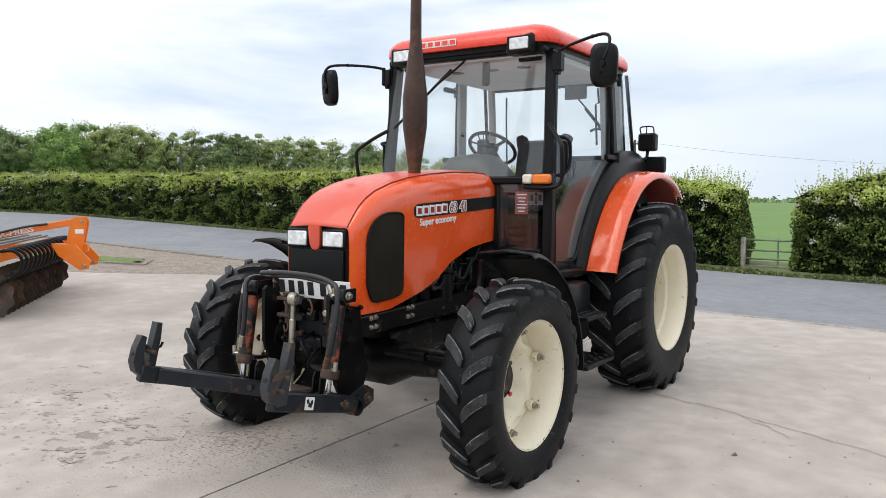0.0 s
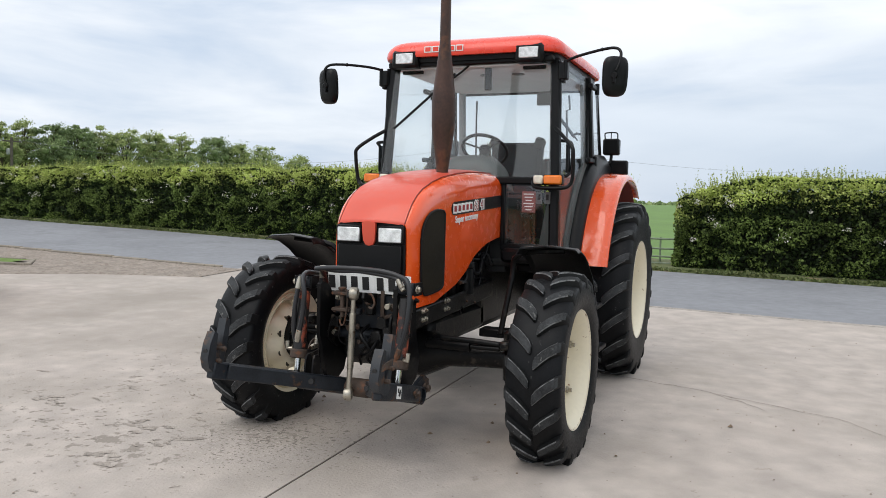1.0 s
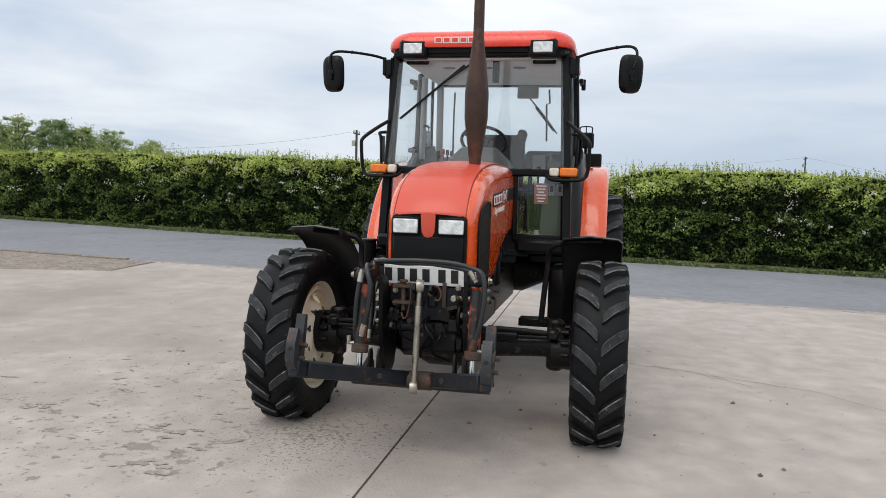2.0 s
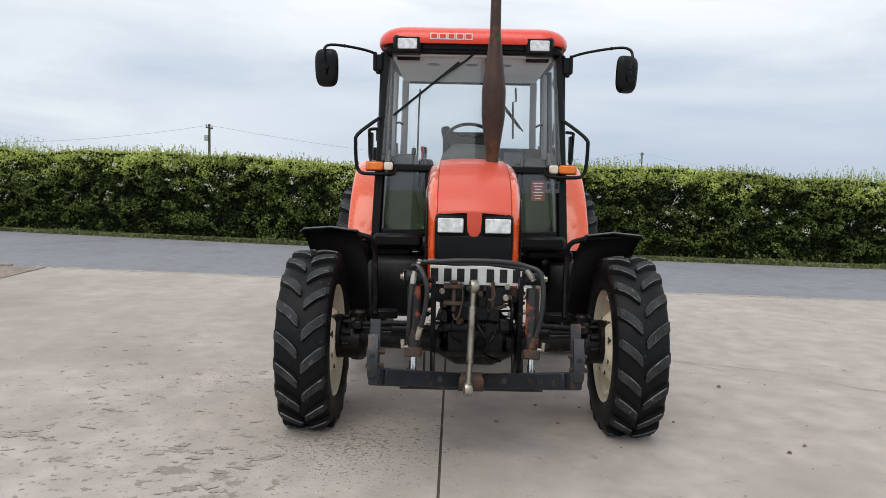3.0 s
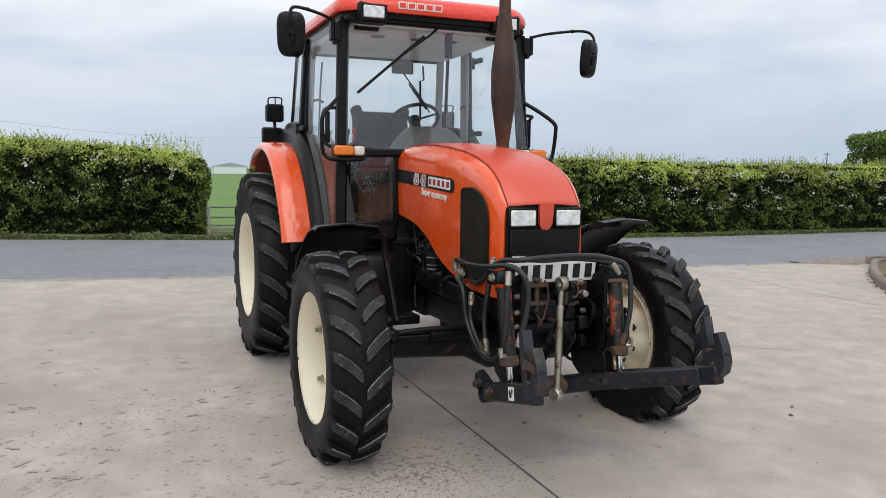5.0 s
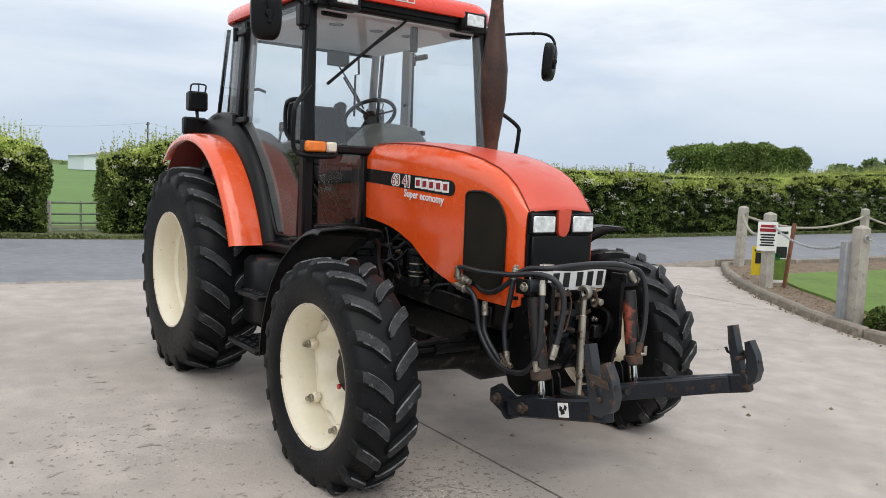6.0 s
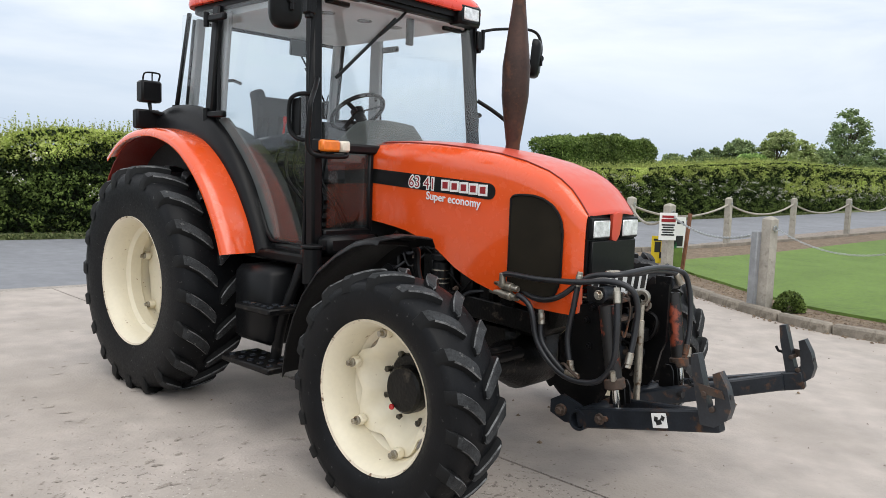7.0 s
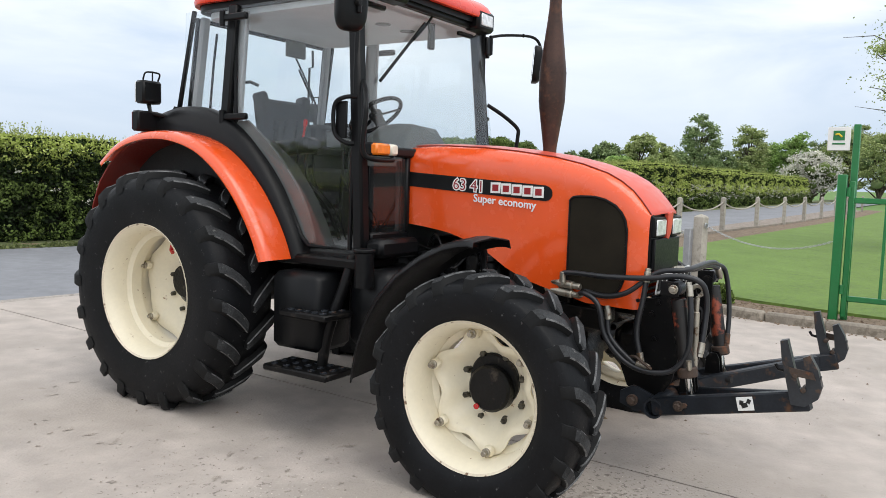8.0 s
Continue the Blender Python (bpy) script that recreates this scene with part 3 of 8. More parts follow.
stone.box((0, 0, 0.02), (0.9, 0.10, 0.14), bevel=0.012)
stone_mesh = stone.mesh("edging_stone", KERB)


def stones_along(pts, mesh, parent, name, lift=0.0, step=0.92):
    """Stones set end to end along a line on the ground."""
    carry = 0.0
    for (xa, ya), (xb, yb) in zip(pts, pts[1:]):
        d = math.hypot(xb - xa, yb - ya)
        ang = math.atan2(yb - ya, xb - xa)
        s = carry
        while s < d:
            x, y = lerp(xa, xb, s / d), lerp(ya, yb, s / d)
            ob = new(name, mesh)
            ob.parent = parent
            ob.matrix_parent_inverse = BASES[parent.name].inverted()
            ob.matrix_basis = Matrix.Translation((x, y, height(x, y) + lift + random.uniform(-0.006, 0.006))) @ Matrix.Rotation(ang + random.uniform(-0.015, 0.015), 4, "Z")
            s += step
        carry = s - d


stones_along([(-20, 8.35), (-14, 7.86), (-6.5, 7.2)], stone_mesh, edging, "edging_stone", -0.055)
stones_along([(-14.5, 5.9), (-10.2, 6.3), (-9.7, 5.8), (-14.5, 4.9)], stone_mesh, edging, "edging_stone", -0.045)
land_sheet("grass_patch", spread((-14.5, -10.1, 8)), lambda x: 5.0 + 0.18 * (x + 14.5), lambda x: 5.8 + 0.09 * (x + 14.5), 3, 0.05, LAWN, "small patch of mown grass inside edging stones", "lawn", sunk=0.045)

# lawn, soil bed and kerb
KERB_LINE = [(9.75, 5.62), (9.35, 5.52), (8.9, 5.2), (8.3, 4.72), (7.36, 3.85), (6.62, 3.0), (6.0, 2.2), (5.60, 1.60), (5.34, 1.15), (5.21, 0.75), (5.15, 0.3), (5.12, -0.2), (5.06, -1.1), (4.95, -2.4), (4.85, -4.0), (4.8, -6.0)]


def kerb_x(y):
    return curve_at(sorted((b, a) for a, b in KERB_LINE), y)


def bed_back(x, y):
    """The back edging runs askew: the bed and the lawn narrow with the distance."""
    return (0.35 * min(1.0, max(0.0, (x - 9.4) / 3.0)) + 0.036 * max(0.0, min(x, 40.0) - 12.0)) * min(1.0, max(0.0, (y - 1.0) / 3.0))


bed_rows, lawn_rows = [], []
for y in spread((-6, 5.45, 46)):
    kx = kerb_x(y) + 0.10
    bed_rows.append([(lerp(kx, 60, t_ ** 2.4), y - bed_back(lerp(kx, 60, t_ ** 2.4), y), height(lerp(kx, 60, t_ ** 2.4), y) + 0.055 + 0.012 * noise.noise((kx * 5, y * 5, t_ * 9))) for t_ in spread((0, 1, 14))])
for y in spread((-6, 4.15, 60)):
    kx = kerb_x(y) + 0.86 + 0.06 * noise.noise((0, y * 0.6, 0)) + 0.035 * noise.noise((4, y * 5, 0)) + (0.5 * max(0, y - 3.4))
    lawn_rows.append([(lerp(kx, 60, t_ ** 2.2), y - bed_back(lerp(kx, 60, t_ ** 2.2), y), height(lerp(kx, 60, t_ ** 2.2), y) + (0.05 if t_ == 0 else 0.088)) for t_ in (0, 0.008, 0.15, 0.3, 0.45, 0.6, 0.8, 1)])
g = Geo()
g.sheet(bed_rows)
single("flower_bed", g, SOIL, "bare brown soil bed inside the kerb", "soil", "structure")
g = Geo()
g.sheet(lawn_rows)
single("lawn", g, LAWN, "smooth bright green mown lawn", "lawn", "structure")

kerb = thing("kerb", (6, 2, 0), "weathered concrete kerb curving round the lawn", "kerb", kind="structure")
g = Geo()
g.box((0, 0, 0.010), (0.613, 0.125, 0.19), bevel=0.024)
kerb_mesh = g.mesh("kerb_stone", KERB)
dense = []
for (xa, ya), (xb, yb) in zip(KERB_LINE, KERB_LINE[1:]):
    dense += [(lerp(xa, xb, k / 4), lerp(ya, yb, k / 4)) for k in range(4)]
stones_along(dense + [KERB_LINE[-1]], kerb_mesh, kerb, "kerb_stone", 0.0, 0.615)
g = Geo()
g.box((0, 0, 0.05), (0.9, 0.08, 0.16), bevel=0.012)
back_mesh = g.mesh("back_edging", KERB)
stones_along([(9.8, 5.60), (11.2, 5.24), (14.0, 4.93), (20.0, 4.62), (30.0, 4.16), (44.0, 3.85)], back_mesh, kerb, "edging_stone", 0.0, 0.91)


# ---- foliage ----
def cards(centres, size, seed, flat=0.0, droop=0.0, lobes=True):
    """Many small leaf blades as one mesh: a kite of two triangles each, turned at random."""
    rng = np.random.default_rng(seed)
    c = np.asarray(centres, dtype=float)
    n = len(c)
    d = rng.normal(size=(n, 3))
    d[:, 2] = d[:, 2] * (1 - flat) - droop
    d /= np.linalg.norm(d, axis=1)[:, None] + 1e-9
    r = rng.normal(size=(n, 3))
    s = np.cross(d, r)
    s /= np.linalg.norm(s, axis=1)[:, None] + 1e-9
    up = np.cross(d, s)
    k = (rng.uniform(0.65, 1.35, n) * size)[:, None]
    a = c - d * k * 0.5
    b = c + s * k * 0.36 + up * k * 0.08
    e2 = c + d * k * 0.6
    f = c - s * k * 0.36 + up * k * 0.08
    return np.stack([a, b, e2, f], axis=1).reshape(-1, 3)


def leaf_mesh(name, verts, mat):
    n = len(verts) // 4
    me = bpy.data.meshes.new(name)
    me.vertices.add(len(verts))
    me.vertices.foreach_set("co", np.ascontiguousarray(verts, dtype=np.float32).ravel())
    me.loops.add(n * 4)
    me.loops.foreach_set("vertex_index", np.arange(n * 4, dtype=np.int32))
    me.polygons.add(n)
    me.polygons.foreach_set("loop_start", np.arange(0, n * 4, 4, dtype=np.int32))
    me.materials.append(mat)
    me.update(calc_edges=True)
    me.validate()
    return me


def bumps(p, q, scale, seed):
    return np.array([noise.noise((a * scale, b * scale, seed)) for a, b in zip(p, q)])


def hedge(name, x0, x1, label, per_metre, seed, tall=1.75, deep=1.3, taper0=True, taper1=True, leaf=0.047, fresh=0.75):
    """A clipped hawthorn hedge with a core darkened as shade, leafy faces, and pale shoots over the top."""
    rng = np.random.default_rng(seed)
    root = thing(name, ((x0 + x1) / 2, hedge_line((x0 + x1) / 2), height((x0 + x1) / 2, 13)), label, "hedge")
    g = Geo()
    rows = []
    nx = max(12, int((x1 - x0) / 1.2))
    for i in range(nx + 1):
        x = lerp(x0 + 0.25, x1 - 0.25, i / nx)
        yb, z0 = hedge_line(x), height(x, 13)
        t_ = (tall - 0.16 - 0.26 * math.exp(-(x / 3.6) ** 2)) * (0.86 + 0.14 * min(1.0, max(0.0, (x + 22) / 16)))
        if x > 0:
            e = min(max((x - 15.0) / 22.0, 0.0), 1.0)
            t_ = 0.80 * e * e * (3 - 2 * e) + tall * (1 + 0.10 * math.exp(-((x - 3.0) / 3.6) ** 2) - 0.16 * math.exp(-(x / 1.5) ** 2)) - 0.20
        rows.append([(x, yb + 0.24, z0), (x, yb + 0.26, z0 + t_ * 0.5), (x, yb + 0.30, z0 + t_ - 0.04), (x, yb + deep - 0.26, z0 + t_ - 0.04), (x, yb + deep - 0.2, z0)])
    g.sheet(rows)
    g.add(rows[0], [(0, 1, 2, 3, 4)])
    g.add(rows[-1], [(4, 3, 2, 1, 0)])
    part("woody_core", g, CORE_SHADE, root)

    def base(x):
        return np.interp(x, [-260, -40, 8, 260], [hedge_line(-40), hedge_line(-40), hedge_line(8), hedge_line(8)])

    def land(x):
        return 1.25 * np.where(x < 0, 0.15 + 0.014 * np.minimum(-x, 25), 0.15 - 0.008 * np.minimum(x, 10))

    def round_end(x):
        near = np.minimum(np.where(taper0, x - x0, 9.0), np.where(taper1, x1 - x, 9.0))
        return np.clip(1 - near / 0.8, 0, 1) ** 2

    def grown(x):
        e = np.clip((x - 15.0) / 22.0, 0, 1)
        return 0.80 * e * e * (3 - 2 * e) + tall * (0.86 + 0.14 * np.clip((x + 22) / 16, 0, 1)) * (1 + 0.05 * bumps(x, x * 0, 0.22, seed + 40) + 0.055 * bumps(x, x * 0, 0.8, seed + 41) + np.where(x < 0, -0.135 * np.exp(-(x / 3.6) ** 2), 0.10 * np.exp(-((x - 3.0) / 3.6) ** 2) - 0.16 * np.exp(-(x / 1.5) ** 2)) - 0.10 * round_end(x))

    n = int((x1 - x0) * per_metre)
    # front face
    x = rng.uniform(x0, x1, n)
    h = rng.power(1.15, n) * grown(x)
    fat = 0.26 * bumps(x, h * 1.6, 1.3, seed) + 0.32 * bumps(x, h * 1.5, 2.6, seed + 5) + 0.20 * bumps(x, h * 1.4, 7.0, seed + 6)
    y = base(x) + 0.06 - fat + np.abs(rng.normal(0, 0.09, n)) - 0.05 * np.sin(np.clip(h / tall, 0, 1) * 3.1) + 0.30 * np.clip(h / tall - 0.88, 0, 1)
    front = np.stack([x, y, land(x) + h], axis=1)
    keep = bumps(x, h * 1.3, 3.0, seed + 9) + 0.5 * bumps(x, h * 1.3, 8.0, seed + 19) > -0.20
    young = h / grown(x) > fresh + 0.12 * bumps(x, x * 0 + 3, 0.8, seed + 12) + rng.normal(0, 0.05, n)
    part("front_leaves", leaf_mesh("front_leaves", cards(front[keep & ~young], leaf, seed), LEAF), None, root)
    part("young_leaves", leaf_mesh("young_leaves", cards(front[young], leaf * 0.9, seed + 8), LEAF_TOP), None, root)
    # a layer behind the face, shade painted into its darker leaves
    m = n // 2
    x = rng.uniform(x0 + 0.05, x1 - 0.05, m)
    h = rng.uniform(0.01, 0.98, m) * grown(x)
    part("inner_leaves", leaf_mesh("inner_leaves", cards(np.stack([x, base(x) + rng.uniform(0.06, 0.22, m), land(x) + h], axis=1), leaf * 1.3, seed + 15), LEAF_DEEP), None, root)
    # rounded ends
    ends = []
    for xe, sgn, on in ((x0, 1, taper0), (x1, -1, taper1)):
        if on:
            m = int(per_metre * 1.7)
            yy, hh = rng.uniform(0, deep, m), rng.uniform(0.02, 1, m) * tall * 0.80
            xx = xe + sgn * (np.abs(rng.normal(0, 0.10, m)) + 0.20 * bumps(yy, hh, 2.2, seed + 3) + 0.30 * np.clip(hh / tall - 0.55, 0, 1) + 0.25 * np.abs(yy / deep - 0.5) ** 2)
            ends.append(np.stack([xx, base(xx) + yy, land(xx) + hh], axis=1))
    if ends:
        part("end_leaves", leaf_mesh("end_leaves", cards(np.concatenate(ends), leaf, seed + 1), LEAF), None, root)
    # the clipped top, paler: young growth, lightened further for reflected sky
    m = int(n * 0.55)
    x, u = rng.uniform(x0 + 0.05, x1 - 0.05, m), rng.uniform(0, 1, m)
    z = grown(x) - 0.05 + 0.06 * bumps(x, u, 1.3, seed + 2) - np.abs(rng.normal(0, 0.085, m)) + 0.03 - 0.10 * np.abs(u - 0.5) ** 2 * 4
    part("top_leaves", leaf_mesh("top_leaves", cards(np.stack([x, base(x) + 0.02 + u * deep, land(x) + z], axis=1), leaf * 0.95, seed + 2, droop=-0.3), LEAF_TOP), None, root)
    # upright shoots with leaves
    k = int((x1 - x0) * per_metre * 0.030)
    xs_, us = rng.uniform(x0 + 0.05, x1 - 0.05, k), rng.uniform(0.0, 0.8, k)
    clump = np.clip(0.60 + 1.1 * bumps(xs_, us * 0, 0.55, seed + 7), 0.36, 1)
    tall_k = (0.08 + 0.36 * rng.power(0.45, k)) * clump
    lean = rng.normal(0, 0.06, (k, 2))
    pts = []
    for q in range(9):
        f = (q + rng.uniform(0, 1, k)) / 9
        pts.append(np.stack([xs_ + lean[:, 0] * f, base(xs_) + 0.08 + us * deep + lean[:, 1] * f, land(xs_) + grown(xs_) - 0.05 + tall_k * f], axis=1))
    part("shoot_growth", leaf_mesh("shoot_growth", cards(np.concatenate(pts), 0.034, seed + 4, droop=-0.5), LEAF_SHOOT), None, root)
    # may blossom
    c = max(6, int((x1 - x0) * (3.0 if x1 < 0 else 5.5)))
    xb, hb = rng.uniform(x0, x1, c), rng.uniform(0.35, 0.92, c) * tall
    size = 0.02 + 0.09 * rng.power(0.5, c)
    bl = []
    for q in range(16):
        bl.append(np.stack([xb + rng.normal(0, 1, c) * size, base(xb) - 0.15 + rng.normal(0, 0.05, c), land(xb) + hb + rng.normal(0, 0.7, c) * size], axis=1))
    part("blossom", leaf_mesh("blossom", cards(np.concatenate(bl), 0.036, seed + 6), BLOSSOM), None, root, "sprays of white may blossom")
    for ob in root.children:
        if ob.name.split(".")[0] not in ("woody_core",):
            ob["kind"] = "stuff"
    return root


def unit_ball():
    bm = bmesh.new()
    bmesh.ops.create_icosphere(bm, subdivisions=2, radius=1.0)
    v = np.array([tuple(p.co) for p in bm.verts])
    f = [tuple(q.index for q in face.verts) for face in bm.faces]
    bm.free()
    return v, f


BALL_V, BALL_F = unit_ball()


def tree(name, at, tall, wide, seed, label, mat, leaves=9000, leaf=0.20, low=0.25, open_crown=0.0, group="", inner=None, lobes=46):
    """A tapered trunk with limbs that carry rounded boughs, each thick with leaves."""
    rng = np.random.default_rng(seed)
    root = thing(name, at, label, "tree", group)
    x0, y0, z0 = at
    g = Geo()
    bend = rng.normal(0, 0.03, 2) * tall
    spine = [(x0 + bend[0] * t_ * t_, y0 + bend[1] * t_ * t_, z0 - 0.1 + tall * 0.86 * t_) for t_ in (0, 0.15, 0.35, 0.6, 0.85, 1)]
    r0 = 0.05 + tall * 0.020
    g.tube(spine, [r0 * 1.25, r0, r0 * 0.8, r0 * 0.5, r0 * 0.25, r0 * 0.08], 9)
    half_h, half_w = tall * (1 - low) * 0.5, wide * 0.5
    mid_z = z0 + tall * low + half_h
    boughs = []
    for i in range(lobes):
        u = 1 - 2 * (i + 0.5) / lobes
        a = i * 2.39996 + rng.uniform(-0.4, 0.4)
        flat = math.sqrt(max(0.0, 1 - u * u))
        size = (0.13 + 0.26 * rng.power(0.7)) * half_w * (1 - 0.2 * max(0.0, u))
        reach = rng.uniform(0.60, 1.02)
        skew = 0.88 + 0.12 * (1 - u)
        c = Vector((x0 + bend[0] * 0.6 + flat * math.cos(a) * (half_w - size) * reach * skew, y0 + bend[1] * 0.6 + flat * math.sin(a) * (half_w - size) * reach * skew, mid_z + u * (half_h - size * 0.8) * reach))
        boughs.append((c, size))
        f = min(0.9, max(low * 0.7, (c.z - z0) / tall - 0.22))
        p = Vector(spine[0]).lerp(Vector(spine[-1]), f)
        rr = r0 * 0.40 * (1.1 - f)
        g.tube([p, p.lerp(c, 0.55) + Vector((0, 0, tall * 0.015)), c], [rr + 0.015, rr * 0.6 + 0.012, 0.014], 6)
        if open_crown > 0.7:
            for k in range(6):
                tip = c + Vector(rng.normal(0, 1, 3)) * size * 0.7
                g.tube([p.lerp(c, 0.7), tip.lerp(c, 0.4) + Vector((0, 0, 0.05)), tip], [0.022, 0.012, 0.004], 5)
    part("trunk", g, BARK, root)
    pts = []
    core = Geo()
    per = leaves // lobes
    for c, size in boughs:
        d = rng.normal(size=(per, 3))
        d /= np.linalg.norm(d, axis=1)[:, None]
        d[:, 2] = np.where(d[:, 2] < -0.3, -0.5 * d[:, 2], d[:, 2])
        lump = np.array([noise.noise((p[0] * 1.8 + c.x, p[1] * 1.8 + c.y, p[2] * 1.8 + seed)) for p in d])
        grow = (1 + 0.9 * lump) if open_crown < 0.7 else rng.uniform(0.2, 1.25, per)
        pts.append(np.array(c) + d * (size * (grow + rng.normal(0, 0.16 + 0.14 * open_crown, per)))[:, None] * np.array([1, 1, 0.85]))
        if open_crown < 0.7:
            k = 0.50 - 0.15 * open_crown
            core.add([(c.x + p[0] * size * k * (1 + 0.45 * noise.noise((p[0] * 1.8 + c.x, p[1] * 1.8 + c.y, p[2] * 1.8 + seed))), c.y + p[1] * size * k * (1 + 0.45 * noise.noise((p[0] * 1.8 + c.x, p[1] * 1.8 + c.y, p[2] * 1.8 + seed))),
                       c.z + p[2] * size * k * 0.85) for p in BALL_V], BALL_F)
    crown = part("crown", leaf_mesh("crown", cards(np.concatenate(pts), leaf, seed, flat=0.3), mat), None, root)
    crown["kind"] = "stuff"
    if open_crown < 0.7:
        # solid balls, darker than the leaves, fill the crown as painted shade
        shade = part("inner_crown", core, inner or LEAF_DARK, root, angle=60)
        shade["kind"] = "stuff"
    return root


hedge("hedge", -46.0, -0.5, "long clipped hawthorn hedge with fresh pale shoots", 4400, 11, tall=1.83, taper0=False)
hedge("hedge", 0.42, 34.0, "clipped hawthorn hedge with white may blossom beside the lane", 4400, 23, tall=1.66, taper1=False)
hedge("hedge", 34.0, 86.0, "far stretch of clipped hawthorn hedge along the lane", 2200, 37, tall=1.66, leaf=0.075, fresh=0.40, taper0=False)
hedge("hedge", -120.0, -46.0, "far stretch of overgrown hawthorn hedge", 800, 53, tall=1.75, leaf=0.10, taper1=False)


# uneven grass along the far edge of the lane
rng = np.random.default_rng(91)
n_ = 26000
gx = rng.uniform(-45, 40, n_)
tuft = np.clip(0.35 + 0.9 * bumps(gx, gx * 0, 0.9, 71) + 0.5 * bumps(gx, gx * 0, 4.0, 72), 0.03, 1)
gy = np.array([lane_far(x) for x in gx]) + rng.normal(0.06, 0.10, n_) - 0.16 * (tuft - 0.4)
gz = np.array([height(x, y) for x, y in zip(gx, gy)]) + rng.uniform(0.0, 0.13, n_) * tuft + 0.012
tagged(new("verge_grass", leaf_mesh("verge_grass", cards(np.stack([gx, gy, gz], axis=1), 0.055, 92, droop=-0.8), LEAF_GRASS)), "rough grass creeping over the lane's far edge", "grass", kind="stuff")


def at_bearing(ex, ey, degrees_, d, z=0.2):
    a = radians(degrees_)
    return (ex + d * math.cos(a), ey + d * math.sin(a), z)


# the wood beyond the field, west
WOOD = [(154.3, 88, 7.6, 5.0, 1), (152.8, 86, 7.9, 5.2, 1), (150.3, 84, 8.4, 5.2, 3), (148.6, 90, 8.9, 5.0, 3), (147.2, 86, 8.8, 4.8, 0), (145.7, 88, 9.2, 5.4, 0), (144.3, 90, 8.3, 3.6, 2), (142.9, 86, 7.9, 3.6, 0),
        (141.8, 90, 8.7, 3.0, 2), (140.1, 87, 8.3, 4.0, 1), (138.5, 88, 8.5, 3.4, 1), (137.1, 90, 8.4, 3.4, 2), (135.5, 90, 8.6, 3.8, 2), (133.8, 92, 8.5, 3.8, 0), (131.9, 96, 8.5, 4.0, 2), (129.6, 104, 9.4, 4.8, 1),
        (127.9, 104, 8.5, 4.0, 0), (126.2, 112, 8.5, 4.6, 2), (123.6, 118, 7.7, 4.8, 0), (157.5, 92, 8.4, 6, 3), (161.5, 92, 8.6, 6, 0),
        (149.4, 104, 8.0, 6.5, 1), (146.6, 106, 8.2, 6.5, 1), (143.4, 104, 6.6, 6, 1), (139.3, 106, 5.4, 6, 1), (152.0, 104, 6.2, 6, 1)]
for i, (az, d, hh, ww, kind_) in enumerate(WOOD):
    tree("tree", at_bearing(2.83, -3.02, az, d, 0.1), hh, ww * 1.28, 100 + i,
         ("broad deciduous tree in olive green leaf at the wood's edge", "dense dark deciduous tree in the wood", "thinly leaved deciduous tree with visible limbs", "bright green deciduous tree in full leaf")[kind_],
         (LEAF_TREE, LEAF_DARK, LEAF_TREE, LEAF_FRESH)[kind_], leaves=(15000, 14000, 8000, 15000)[kind_], leaf=0.15, low=(0.20, 0.26, 0.34, 0.24)[kind_], open_crown=(0.1, 0, 0.55, 0)[kind_], group="wood beyond the hedge")
# trees east, beyond the lane
EAST = [(25.9, 64, 2.9, 2.6, 1), (24.2, 62, 3.2, 3.0, 1), (22.9, 66, 3.4, 3.0, 1), (21.6, 66, 4.4, 3.2, 1), (20.7, 60, 3.1, 2.8, 3), (19.1, 70, 5.2, 4.0, 0), (17.7, 76, 4.6, 3.4, 0), (16.7, 84, 4.4, 3.6, 1), (15.3, 88, 8.3, 5.0, 2),
        (13.7, 96, 5.0, 4.6, 1), (11.9, 98, 8.4, 4.8, 0), (10.4, 104, 6.6, 5.0, 3), (9.3, 100, 7.4, 5.6, 3), (7.3, 116, 8.0, 7.0, 1), (5.7, 110, 9.4, 7.6, 0), (4.0, 104, 8.0, 7.0, 0)]
for i, (az, d, hh, ww, kind_) in enumerate(EAST):
    tree("tree", at_bearing(-3.9, -1.16, az, d, 0.06), hh + 0.8, ww, 200 + i,
         ("leafy deciduous tree beyond the lane", "dark green tree beyond the lane", "tall drooping birch beyond the lane", "bright green broad-leaved tree beyond the lane")[kind_],
         (LEAF_TREE, LEAF_DARK, LEAF_DARK, LEAF_FRESH)[kind_], leaves=(14000, 12000, 14000, 14000)[kind_], leaf=0.20, low=0.08, open_crown=(0.1, 0, 0.35, 0)[kind_], group="trees beyond the lane")
tree("may_tree", at_bearing(-3.9, -1.16, 8.2, 90, 0.06), 5.8, 7.6, 301, "low hawthorn tree covered in white blossom", BLOSSOM, leaves=7600, leaf=0.20, low=0.0, inner=LEAF)
tree("tree", at_bearing(-3.9, -1.16, -0.9, 22, 0.1), 6.3, 5.4, 307, "sparse garden tree with thin leafy boughs", LEAF_TREE, leaves=26000, leaf=0.055, low=0.36, open_crown=1.0, lobes=34)


